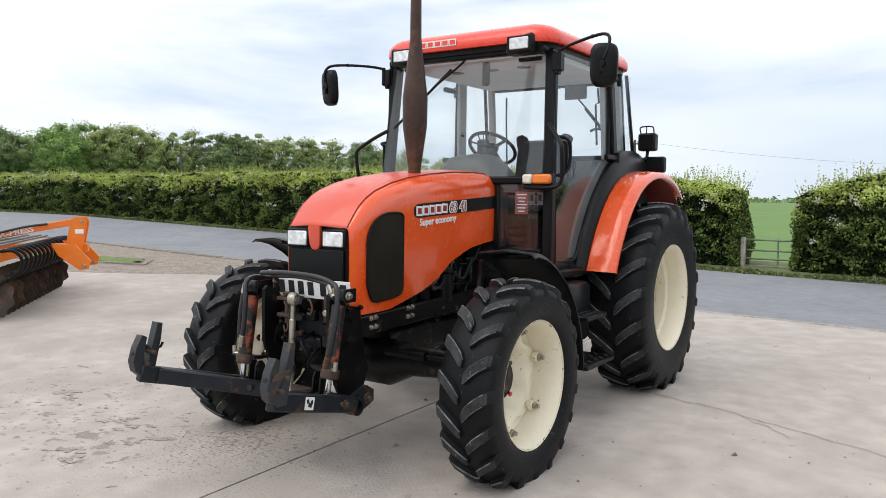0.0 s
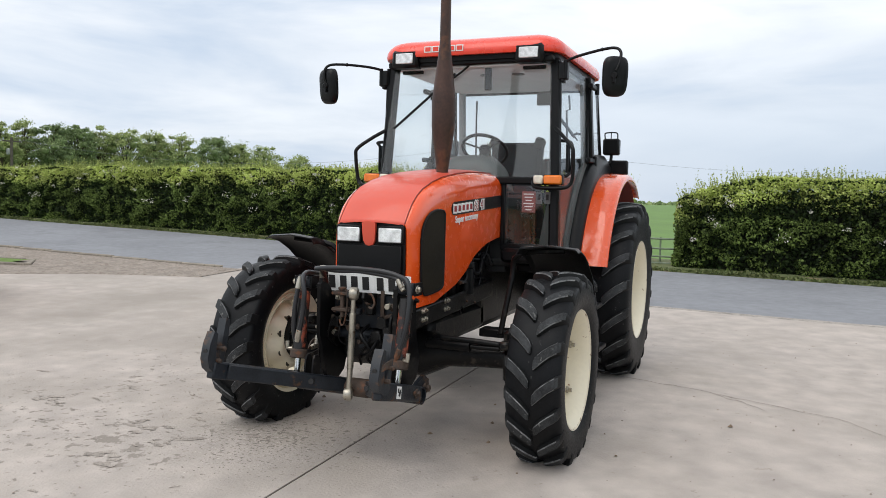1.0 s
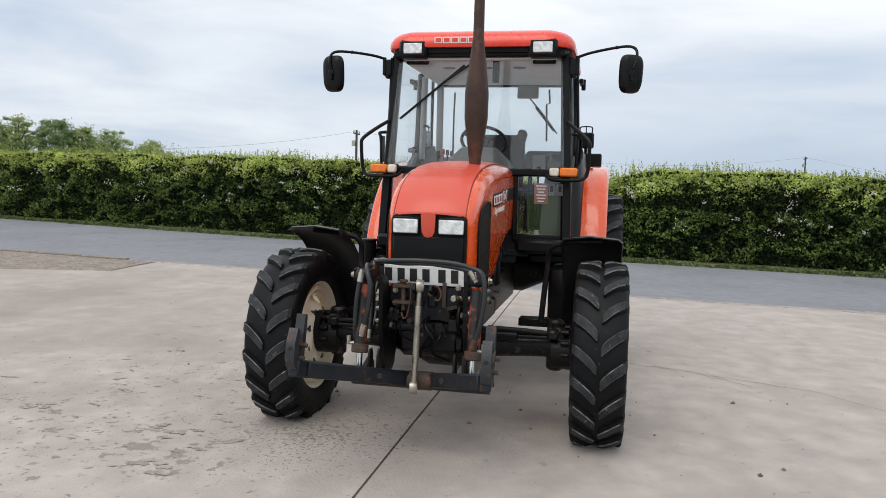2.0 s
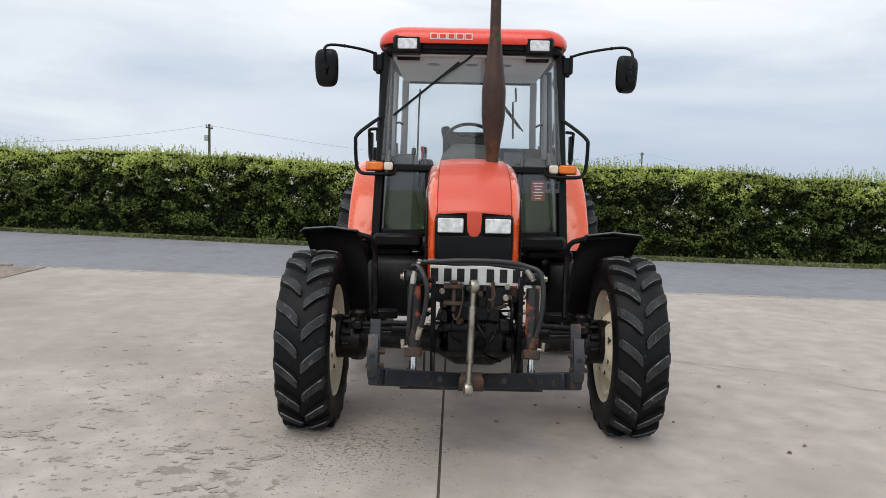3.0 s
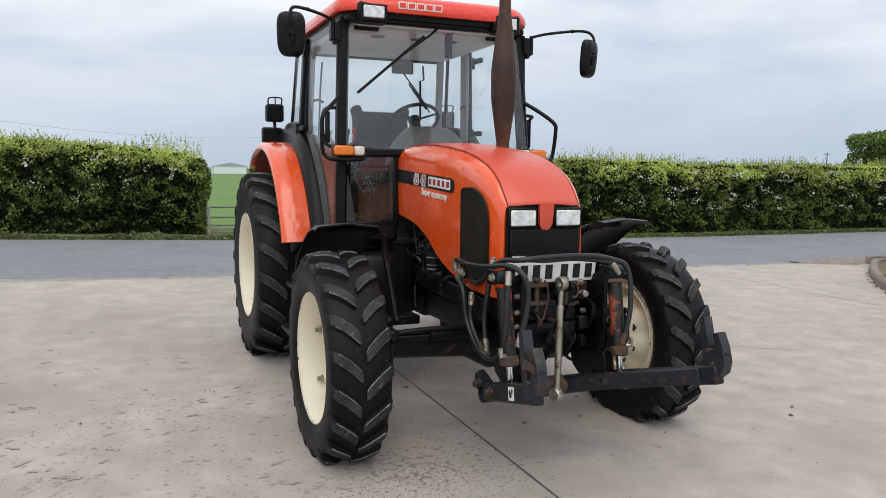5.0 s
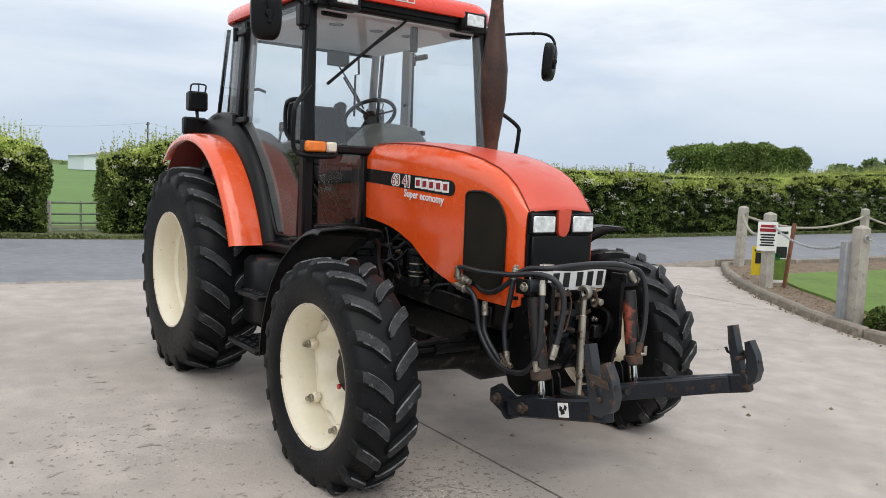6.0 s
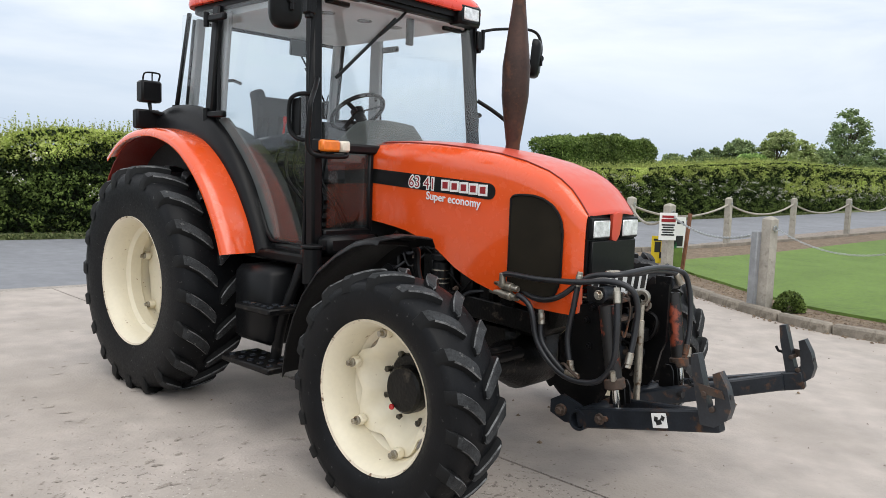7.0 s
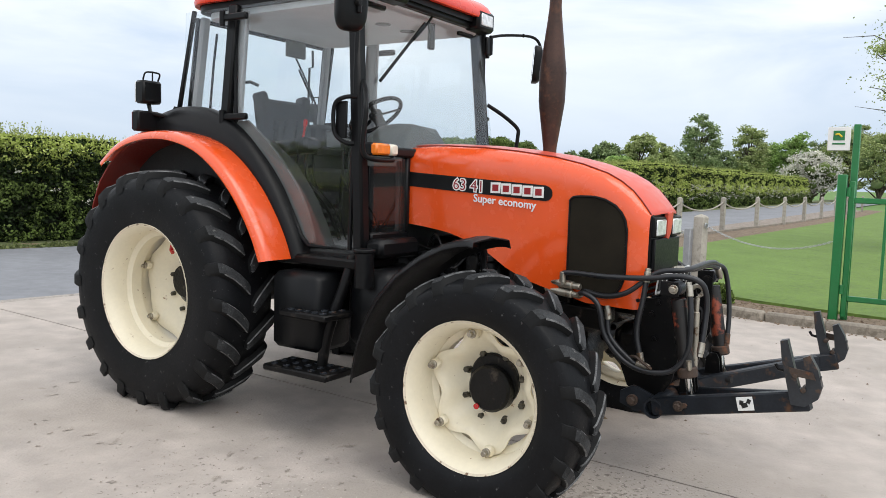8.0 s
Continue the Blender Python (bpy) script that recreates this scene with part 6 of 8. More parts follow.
# engine, gearbox and axles
g = Geo()
g.box((0.02, 1.02, 0.60), (0.36, 0.95, 0.20), bevel=0.04)
part("oil_sump", g, CASTING, tractor, "oily black engine sump")
g = Geo()
g.box((0.02, 0.92, 0.86), (0.30, 1.10, 0.46), bevel=0.05)
part("engine_block", g, CASTING, tractor)
g = Geo()
g.box((0, 2.0, 0.74), (0.40, 1.3, 0.50), bevel=0.06)
part("gearbox", g, CASTING, tractor)
g = Geo()
g.tube([(-0.80, REAR_Y, 0.74), (-0.45, REAR_Y, 0.74), (-0.25, REAR_Y, 0.74), (0.25, REAR_Y, 0.74), (0.45, REAR_Y, 0.74), (0.80, REAR_Y, 0.74)], [0.10, 0.11, 0.20, 0.20, 0.11, 0.10], 20)
part("rear_axle", g, CASTING, tractor)
g = Geo()
g.tube([(-0.74, FRONT_Y, 0.505), (-0.45, FRONT_Y, 0.49), (-0.22, FRONT_Y, 0.49), (-0.08, FRONT_Y, 0.48), (0.14, FRONT_Y, 0.48), (0.30, FRONT_Y, 0.49), (0.50, FRONT_Y, 0.49), (0.74, FRONT_Y, 0.505)], [0.075, 0.07, 0.085, 0.15, 0.15, 0.085, 0.07, 0.075], 20)
part("front_axle", g, CASTING, tractor)


# ---- front linkage ----
def bolt_at(p, q, r, mat, parent, name="bolt"):
    g = Geo()
    p, q = Vector(p), Vector(q)
    g.cyl(p, q, r, 6, bevel=r * 0.2)
    g.cyl(p, p.lerp(q, 0.45), r * 1.5, 12, bevel=r * 0.1)
    return part(name, g, mat, parent)


FRAME_POLY = [(0.15, 0.66), (0.13, 0.86), (0.06, 0.872), (0.015, 0.885), (-0.015, 0.935), (-0.09, 0.962), (-0.115, 0.945), (-0.115, 0.66), (-0.09, 0.60), (-0.06, 0.47), (-0.02, 0.40), (0.10, 0.385), (0.16, 0.42), (0.20, 0.52)]
for s in (-1, 1):
    cx = 0.02 + s * 0.235
    g = Geo()
    g.prism(FRAME_POLY, cx - 0.011, cx + 0.011, "x")
    cheek = part("linkage_side_plate", g, BLACK, tractor, "black steel linkage side plate with bolts")
    for y, z in ((-0.08, 0.93), (-0.085, 0.85), (-0.085, 0.77), (-0.085, 0.70), (0.02, 0.86), (0.05, 0.80), (0.12, 0.86), (0.03, 0.68)):
        bolt_at((cx + s * 0.011, y, z), (cx + s * 0.035, y, z), 0.010, ZINC if (y * 100) % 2 > 1 else BLACK, cheek)
    # lower pivot lug and pin
    g = Geo()
    g.prism([(0.15, 0.42), (0.09, 0.455), (0.01, 0.43), (-0.06, 0.40), (-0.05, 0.335), (0.07, 0.330), (0.15, 0.36)], s * 0.335 - 0.012, s * 0.335 + 0.012, "x")
    lug = part("pivot_lug", g, WORN, tractor)
    bolt_at((s * 0.347, 0.085, 0.385), (s * 0.383, 0.085, 0.385), 0.019, RUSTY, lug, "pivot_pin")
    # ram: barrel, cap, rod, pins
    top, low = Vector((s * 0.318, -0.092, 0.950)), Vector((s * 0.310, -0.184, 0.43))
    ax = (low - top).normalized()
    g = Geo()
    g.cyl(top + ax * 0.05, top + ax * 0.385, 0.036, 18, bevel=0.004)
    ram = part("hydraulic_ram", g, RED_OXIDE, tractor, "flaking red lift ram with bright rod")
    g = Geo()
    g.cyl(top + ax * 0.375, top + ax * 0.425, 0.047, 18, bevel=0.006)
    part("ram_cap", g, RUSTY, ram)
    g = Geo()
    g.cyl(top + ax * 0.42, low, 0.0165, 14)
    part("ram_rod", g, CHROME, ram)
    g = Geo()
    g.cyl(top - Vector((0.045, 0, 0)), top + Vector((0.045, 0, 0)), 0.034, 16, bevel=0.006)
    part("ram_eye", g, WORN, ram)
    for dx in (-0.050, 0.050):
        g = Geo()
        g.box(top + Vector((dx, 0.02, 0.0)), (0.012, 0.085, 0.070), bevel=0.02)
        part("ram_bracket", g, BLACK, tractor)
    bolt_at(top + Vector((s * 0.05, 0, 0)), top + Vector((s * 0.075, 0, 0)), 0.015, ZINC, ram, "ram_pin")
    bolt_at(low + Vector((s * 0.03, 0, -0.01)), low + Vector((s * 0.11, 0, -0.01)), 0.014, RUSTY, ram, "ram_pin")
    # little fittings with a hose end
    g = Geo()
    g.tube([top + ax * 0.37 + Vector((s * 0.03, -0.02, 0)), top + ax * 0.37 + Vector((s * 0.055, -0.03, 0)), top + ax * 0.33 + Vector((s * 0.058, -0.032, 0.0))], 0.012, 8)
    part("hose_fitting", g, ZINC, ram)
    # outer arm
    a, b = Vector((s * 0.356, -0.02, 0.374)), Vector((s * 0.466, -0.715, 0.556))
    side = Vector((s * (a.y - b.y), s * (b.x - a.x), 0)).normalized() * s * s
    g = Geo()
    g.bar(a, b, 0.052, 0.086, 0.007)
    arm = part("lower_arm", g, WORN, tractor, "dark blue-black lower link arm with rusty patches")
    q = a.lerp(b, 0.20) + side * 0.026
    bolt_at(q, q + side * 0.026, 0.017, RUSTY, arm)
    g = Geo()
    g.bar(a.lerp(b, 0.585) + side * 0.028, a.lerp(b, 0.685) + side * 0.028, 0.003, 0.060, 0.001)
    label_ = part("warning_label", g, WHITE, arm, "white warning label with a black shape")
    for f0, f1, dz in ((0.60, 0.625, 0.008), (0.615, 0.650, -0.010), (0.645, 0.668, 0.014)):
        g = Geo()
        g.bar(a.lerp(b, f0) + side * 0.030 + Vector((0, 0, dz)), a.lerp(b, f1) + side * 0.030 + Vector((0, 0, dz * 0.4)), 0.003, 0.020, 0.001)
        part("printed_shape", g, PLATE_BAR, label_)
    # diagonal brace
    g = Geo()
    g.bar((s * 0.065, -0.03, 0.374), (s * 0.435, -0.63, 0.535), 0.045, 0.080, 0.007)
    brace = part("diagonal_brace", g, WORN, tractor)
    g = Geo()
    g.cyl((s * 0.200 - s * 0.022, -0.222, 0.432), (s * 0.200 - s * 0.032, -0.262, 0.434), 0.016, 12, bevel=0.001)
    part("pin_hole", g, PLATE_BAR, brace)
    # clevis plates behind the brace
    for dx in (-0.02, 0.028):
        g = Geo()
        g.prism([(-0.19, 0.45), (-0.11, 0.44), (-0.115, 0.53), (-0.135, 0.555), (-0.165, 0.555), (-0.18, 0.53)], s * 0.235 + dx - 0.005, s * 0.235 + dx + 0.005, "x")
        part("clevis_plate", g, BLACK, brace)
    # catch hook: a tall rear prong, a short front prong and the slot between them
    g = Geo()
    g.prism([(-0.645, 0.530), (-0.618, 0.640), (-0.598, 0.720), (-0.588, 0.795), (-0.616, 0.803), (-0.640, 0.72), (-0.664, 0.635), (-0.674, 0.603), (-0.690, 0.600), (-0.698, 0.622), (-0.692, 0.680), (-0.680, 0.735), (-0.706, 0.748),
             (-0.740, 0.69), (-0.760, 0.62), (-0.748, 0.57), (-0.70, 0.530)], s * 0.470 - 0.023, s * 0.470 + 0.023, "x")
    hook = part("catch_hook", g, HOOKM, arm, "rust-worn steel catch hook")
    g = Geo()
    g.prism([(-0.640, 0.655), (-0.628, 0.690), (-0.722, 0.680), (-0.735, 0.650)], s * 0.470 + s * 0.021, s * 0.470 + s * 0.029, "x")
    part("hook_keeper", g, RUSTY, hook)
    for y, z, y2, z2 in ((-0.612, 0.765, -0.6225, 0.764), (-0.625, 0.705, -0.636, 0.703), (-0.742, 0.655, -0.753, 0.654)):
        g = Geo()
        g.cyl((s * 0.470, y + 0.01, z), (s * 0.470, y2, z2), 0.0125, 12, bevel=0.001)
        part("pin_hole", g, PLATE_BAR, hook)
    for y, z in ((-0.69, 0.60), (-0.655, 0.655)):
        g = Geo()
        g.cyl((s * 0.470 - 0.036, y, z), (s * 0.470 + 0.050, y, z), 0.011, 12, bevel=0.003)
        part("hook_pin", g, RUSTY, hook)
    g = Geo()
    g.tube([(s * 0.47, -0.618, 0.665), (s * 0.47, -0.585, 0.670), (s * 0.47, -0.572, 0.690)], 0.007, 8)
    part("latch_lever", g, BLACK, arm)

g = Geo()
g.lathe([(-0.390, 0.048), (-0.390, 0.038), (0.390, 0.038), (0.390, 0.048)], (0, -0.03, 0.370), (1, 0, 0), 22, closed=True)
part("torsion_tube", g, WORN, tractor, "open-ended black steel tube across the linkage")
g = Geo()
g.lathe([(-0.07, 0.049), (-0.065, 0.052), (0.065, 0.052), (0.07, 0.049)], (0, -0.03, 0.370), (1, 0, 0), 22)
part("tube_sleeve", g, RUSTY, tractor)

# cross plates and tow jaw
g = Geo()
g.prism([(-0.205, 0.885), (-0.205, 0.80), (-0.12, 0.775), (-0.10, 0.70), (0.14, 0.70), (0.155, 0.79), (0.245, 0.81), (0.245, 0.885)], 0.045, 0.065, "y")
cross = part("cross_plate", g, WORN, tractor, "black cross plate streaked with rust")
g = Geo()
g.cyl((-0.21, 0.06, 0.655), (0.25, 0.06, 0.655), 0.030, 16)
part("cross_tube", g, WORN, tractor)
for k in range(9):
    # cooling fins of the radiator grille behind the linkage
    g = Geo()
    g.box((0.02, 0.115, 0.68 + 0.032 * k), (0.40, 0.02, 0.010), bevel=0.002)
    part("radiator_slat", g, CASTING, tractor)
random.seed(15)
for k in range(26):
    x_, z_ = random.uniform(-0.18, 0.22), random.uniform(0.58, 0.855)
    y_ = random.uniform(-0.03, 0.03)
    g = Geo()
    kind_ = k % 4
    if kind_ == 0:
        g.box((x_, y_, z_), (random.uniform(0.03, 0.07), 0.04, random.uniform(0.03, 0.07)), bevel=0.006)
        part("valve_block", g, random.choice((CASTING, CASTING, WORN)), tractor)
    elif kind_ == 1:
        g.cyl((x_, y_, z_), (x_ + random.uniform(-0.02, 0.02), y_ - 0.035, z_ + random.uniform(-0.03, 0.03)), random.uniform(0.010, 0.018), 8, bevel=0.003)
        part("hose_union", g, random.choice((ZINC, RUSTY, RUSTY)), tractor)
    elif kind_ == 2:
        g.tube([(x_, 0.03, z_), (x_ + 0.01, y_ - 0.05, z_ - 0.03), (x_ + random.uniform(-0.07, 0.07), y_ - 0.04, z_ - 0.12), (x_ + random.uniform(-0.08, 0.08), 0.02, z_ - 0.18)], random.choice((0.005, 0.008, 0.011)), 7, smooth_path=5)
        part("pipe", g, random.choice((HOSE, BLACK, BLACK)), tractor)
    else:
        g.prism([(x_ - 0.03, z_ - 0.02), (x_ + 0.035, z_ - 0.03), (x_ + 0.03, z_ + 0.03), (x_ - 0.01, z_ + 0.045)], y_ - 0.004, y_ + 0.004, "y")
        part("bracket", g, random.choice((CASTING, WORN)), tractor)
g = Geo()
g.box((0.02, 0.16, 0.60), (0.40, 0.22, 0.24), bevel=0.05)
part("front_support", g, CASTING, tractor, "cast front axle support")
g = Geo()
for z in (0.895, 0.805):
    g.box((-0.105, -0.02, z), (0.115, 0.10, 0.020), bevel=0.008)
g.cyl((-0.105, -0.045, 0.76), (-0.105, -0.045, 0.925), 0.013, 12)
g.cyl((-0.105, -0.045, 0.915), (-0.105, -0.045, 0.93), 0.024, 12)
part("tow_jaw", g, RUSTY, tractor, "rusty tow jaw with its pin")
g = Geo()
g.tube([(-0.07, -0.06, 0.92), (-0.055, -0.075, 0.85), (-0.075, -0.07, 0.74), (-0.095, -0.07, 0.72), (-0.11, -0.065, 0.75)], 0.005, 6, smooth_path=5)
part("pin_chain", g, RUSTY, tractor)
for dx in (-0.052, 0.040):
    g = Geo()
    g.prism([(0.04, 0.83), (-0.085, 0.865), (-0.115, 0.885), (-0.105, 0.915), (0.04, 0.895)], 0.02 + dx - 0.007, 0.02 + dx + 0.007, "x")
    part("top_link_bracket", g, CASTING, tractor)
g = Geo()
g.tube([(0.075, -0.07, 0.905), (0.10, -0.08, 0.90), (0.115, -0.08, 0.86), (0.10, -0.08, 0.83), (0.08, -0.08, 0.835)], 0.006, 7, smooth_path=4)
part("linch_pin", g, RUSTY, tractor)
for x, z in ((-0.16, 0.74), (-0.17, 0.86), (0.19, 0.89), (0.20, 0.83), (0.21, 0.74), (-0.19, 0.66)):
    bolt_at((x, 0.03, z), (x, 0.0, z), 0.011, ZINC, cross)
g = Geo()
g.box((0.11, 0.026, 0.835), (0.022, 0.006, 0.16), bevel=0.001)
g.box((0.135, 0.026, 0.77), (0.11, 0.006, 0.02), Matrix.Rotation(radians(-18), 4, "Y"), bevel=0.001)
part("rust_bracket", g, RUSTY, cross)

# top link hanging from its pin
g = Geo()
g.cyl((0.000, -0.104, 0.880), (-0.004, -0.104, 0.79), 0.014, 14)
g.cyl((-0.004, -0.104, 0.80), (-0.012, -0.112, 0.49), 0.0185, 16, bevel=0.006)
g.cyl((-0.012, -0.112, 0.50), (-0.017, -0.114, 0.38), 0.016, 14)
link = part("top_link", g, ZINC, tractor, "zinc-plated adjustable top link")
for c in ((0.002, -0.104, 0.906), (-0.019, -0.115, 0.350)):
    g = Geo()
    g.lathe([(-0.02, 0.017), (-0.022, 0.032), (-0.014, 0.036), (0.014, 0.036), (0.022, 0.030), (0.02, 0.017)], c, (1, 0.25, 0), 18, closed=True)
    part("link_eye", g, ZINC, link)

# hoses
HOSES = [
    [(-0.31, 0.50, 0.935), (-0.31, 0.50, 0.965), (-0.315, 0.44, 0.975), (-0.34, 0.26, 0.975), (-0.33, 0.06, 0.985), (-0.30, -0.10, 1.005), (-0.27, -0.19, 0.98), (-0.245, -0.215, 0.90), (-0.255, -0.215, 0.78), (-0.285, -0.21, 0.66)],
    [(-0.25, 0.45, 0.90), (-0.29, 0.30, 0.87), (-0.31, 0.16, 0.90), (-0.28, 0.02, 1.01), (-0.24, -0.10, 1.030), (-0.12, -0.13, 1.042), (0.03, -0.13, 1.046), (0.18, -0.13, 1.040), (0.28, -0.13, 1.020), (0.345, -0.15, 0.99), (0.365, -0.17, 0.89), (0.355, -0.185, 0.76), (0.330, -0.19, 0.66), (0.312, -0.19, 0.61)],
    [(-0.22, -0.06, 1.03), (-0.10, -0.12, 1.028), (0.05, -0.12, 1.032), (0.20, -0.12, 1.018), (0.28, -0.13, 1.00), (0.30, -0.135, 0.97)],
    [(-0.30, 0.42, 0.86), (-0.345, 0.36, 0.88), (-0.36, 0.28, 0.83), (-0.355, 0.24, 0.68), (-0.345, 0.14, 0.57), (-0.35, 0.02, 0.535), (-0.345, -0.10, 0.56), (-0.34, -0.165, 0.66), (-0.335, -0.17, 0.80), (-0.325, -0.16, 0.90), (-0.318, -0.15, 0.955)],
    [(-0.33, 0.24, 0.80), (-0.34, 0.22, 0.68), (-0.34, 0.10, 0.57), (-0.34, 0.04, 0.56)],
    [(-0.30, 0.06, 1.00), (-0.315, 0.07, 0.88), (-0.325, 0.09, 0.72), (-0.33, 0.06, 0.58)],
]
for k, pts in enumerate(HOSES):
    g = Geo()
    g.tube(pts, 0.0135, 10, smooth_path=7)
    hose = part("hydraulic_hose", g, HOSE, tractor, "black rubber hydraulic hose")
    for p, q in ((pts[0], pts[1]), (pts[-1], pts[-2])):
        p, q = Vector(p), Vector(q)
        d_ = (q - p).normalized()
        g = Geo()
        g.cyl(p - d_ * 0.015, p + d_ * 0.040, 0.017, 10, bevel=0.003)
        g.cyl(p - d_ * 0.03, p - d_ * 0.012, 0.014, 6, bevel=0.002)
        part("hose_end", g, ZINC if k != 1 else RUSTY, hose)
for dz in (0.0, -0.045):
    g = Geo()
    g.cyl((-0.25, 0.62, 0.915 + dz), (-0.31, 0.40, 0.905 + dz), 0.016, 10)
    g.cyl((-0.275, 0.535, 0.912 + dz), (-0.300, 0.445, 0.907 + dz), 0.022, 12, bevel=0.003)
    part("quick_coupler", g, ZINC, tractor)
g = Geo()
g.tube([(-0.31, 0.14, 0.575), (-0.345, 0.09, 0.60), (-0.36, 0.05, 0.585), (-0.35, 0.0, 0.55)], 0.007, 6, smooth_path=5)
part("hose_tie", g, RUSTY, tractor)

# ---- engine bay, steering, axle hardware ----
g = Geo()
g.bar((-0.23, 0.30, 0.735), (-0.23, 1.45, 0.80), 0.03, 0.11, 0.008)
part("chassis_rail", g, CASTING, tractor)
g = Geo()
g.bar((0.25, 0.10, 0.745), (0.25, 1.45, 0.80), 0.03, 0.11, 0.008)
rail = part("chassis_rail", g, CASTING, tractor)
for y in (0.22, 0.26, 0.56, 0.60):
    for dz in (-0.02, 0.03):
        bolt_at((0.265, y, 0.75 + dz + 0.06 * (y - 0.1)), (0.285, y, 0.75 + dz + 0.06 * (y - 0.1)), 0.010, ZINC, rail)
random.seed(5)
for s in (-1, 1):
    # a cluttered engine flank: ribs, pump, filters, pipes
    for k in range(7):
        y = 0.55 + 0.14 * k
        g = Geo()
        g.box((s * 0.185, y, 0.90 + 0.03 * math.sin(k * 2.0)), (0.06, 0.09, 0.22 + 0.06 * math.sin(k * 1.3)), bevel=0.02)
        part("engine_rib", g, CASTING, tractor)
    g = Geo()
    g.cyl((s * 0.245, 0.98, 0.80), (s * 0.245, 0.98, 0.985), 0.048, 20, bevel=0.012)
    g.cyl((s * 0.245, 0.98, 0.985), (s * 0.245, 0.98, 1.02), 0.055, 20, bevel=0.006)
    oil = part("oil_filter", g, PLASTIC, tractor, "black canister filter")
    if s < 0:
        for z in (0.86, 0.885, 0.93):
            g = Geo()
            g.cyl((-0.245, 0.98, z), (-0.245, 0.98, z + 0.007), 0.0495, 20, bevel=0.001)
            part("printed_band", g, ZINC, oil)
    for k in range(20):
        y0_ = 0.62 + random.uniform(0, 0.7)
        z0_ = 0.78 + random.uniform(0, 0.28)
        pts = [(s * 0.20, y0_, z0_), (s * (0.22 + random.uniform(0, 0.04)), y0_ + 0.08, z0_ + random.uniform(-0.08, 0.08)), (s * 0.24, y0_ + 0.2, z0_ + random.uniform(-0.12, 0.12)), (s * 0.20, y0_ + 0.32, z0_ + random.uniform(-0.1, 0.1))]
        g = Geo()
        g.tube(pts, random.choice((0.006, 0.009, 0.013)), 7, smooth_path=5)
        part("engine_pipe", g, random.choice((BLACK, HOSE, HOSE, BLACK, CASTING)), tractor)
    for k in range(7):
        fy = random.uniform(0.62, 1.42)
        c = Vector((s * random.uniform(0.22, 0.25), fy, random.uniform(0.72, curve_at(LOW, fy) - 0.05)))
        bolt_at(c, c + Vector((s * 0.03, 0, 0)), 0.009, BLACK if k % 3 else RUSTY, tractor, "engine_fitting")
    # steering ram and track rod
    g = Geo()
    g.cyl((s * 0.20, FRONT_Y - 0.13, 0.565), (s * 0.48, FRONT_Y - 0.13, 0.565), 0.030, 14)
    g.cyl((s * 0.48, FRONT_Y - 0.13, 0.565), (s * 0.66, FRONT_Y - 0.12, 0.565), 0.014, 12)
    part("steering_ram", g, BLACK, tractor)
    g = Geo()
    g.tube([(s * 0.70, FRONT_Y - 0.11, 0.585), (s * 0.52, FRONT_Y - 0.13, 0.60), (s * 0.30, FRONT_Y - 0.14, 0.605)], 0.017, 10)
    part("track_rod", g, BLACK, tractor)
    g = Geo()
    g.box((s * 0.72, FRONT_Y, 0.50), (0.11, 0.15, 0.24), bevel=0.03)
    g.cyl((s * 0.70, FRONT_Y, 0.35), (s * 0.70, FRONT_Y, 0.66), 0.055, 16, bevel=0.015)
    g.box((s * 0.69, FRONT_Y - 0.08, 0.585), (0.07, 0.13, 0.05), bevel=0.015)
    part("steering_knuckle", g, CASTING, tractor)
    for k in range(10):
        a = 2 * math.pi * k / 10
        g = Geo()
        c = Vector((s * 0.785, FRONT_Y + 0.115 * math.sin(a), 0.50 + 0.115 * math.cos(a)))
        g.cyl(c, c + Vector((-s * 0.05, 0, 0)), 0.016, 8, bevel=0.003)
        part("hub_stud", g, CASTING, tractor)
    g = Geo()
    g.cyl((s * 0.79, FRONT_Y, 0.50), (s * 0.86, FRONT_Y, 0.50), 0.13, 24, bevel=0.01)
    part("hub_drum", g, CASTING, tractor)
    g = Geo()
    g.box((s * 0.56, FRONT_Y + 0.12, 0.62), (0.20, 0.11, 0.05), bevel=0.006)
    part("perforated_bracket", g, BLACK, tractor)

# ---- both flanks: tank, battery box, steps ----
g = Geo()
g.box((-0.74, 1.84, 0.68), (0.30, 0.36, 0.43), bevel=0.035)
part("fuel_tank", g, PLASTIC, tractor, "black moulded side tank", angle=60)
g = Geo()
g.box((-0.485, 1.45, 0.715), (0.49, 0.30, 0.43), bevel=0.045)
part("side_box", g, PLASTIC, tractor, angle=60)
g = Geo()
g.cyl((-0.77, 1.44, 0.84), (-0.77, 1.44, 1.03), 0.052, 20, bevel=0.004)
cap = part("filler_neck", g, PLASTIC, tractor)
g = Geo()
g.cyl((-0.77, 1.44, 1.03), (-0.77, 1.44, 1.05), 0.060, 20, bevel=0.006)
part("filler_cap", g, PLASTIC, cap)
g = Geo()
g.box((0.72, 1.66, 0.70), (0.28, 0.42, 0.40), bevel=0.03)
part("battery_box", g, PLASTIC, tractor, angle=60)
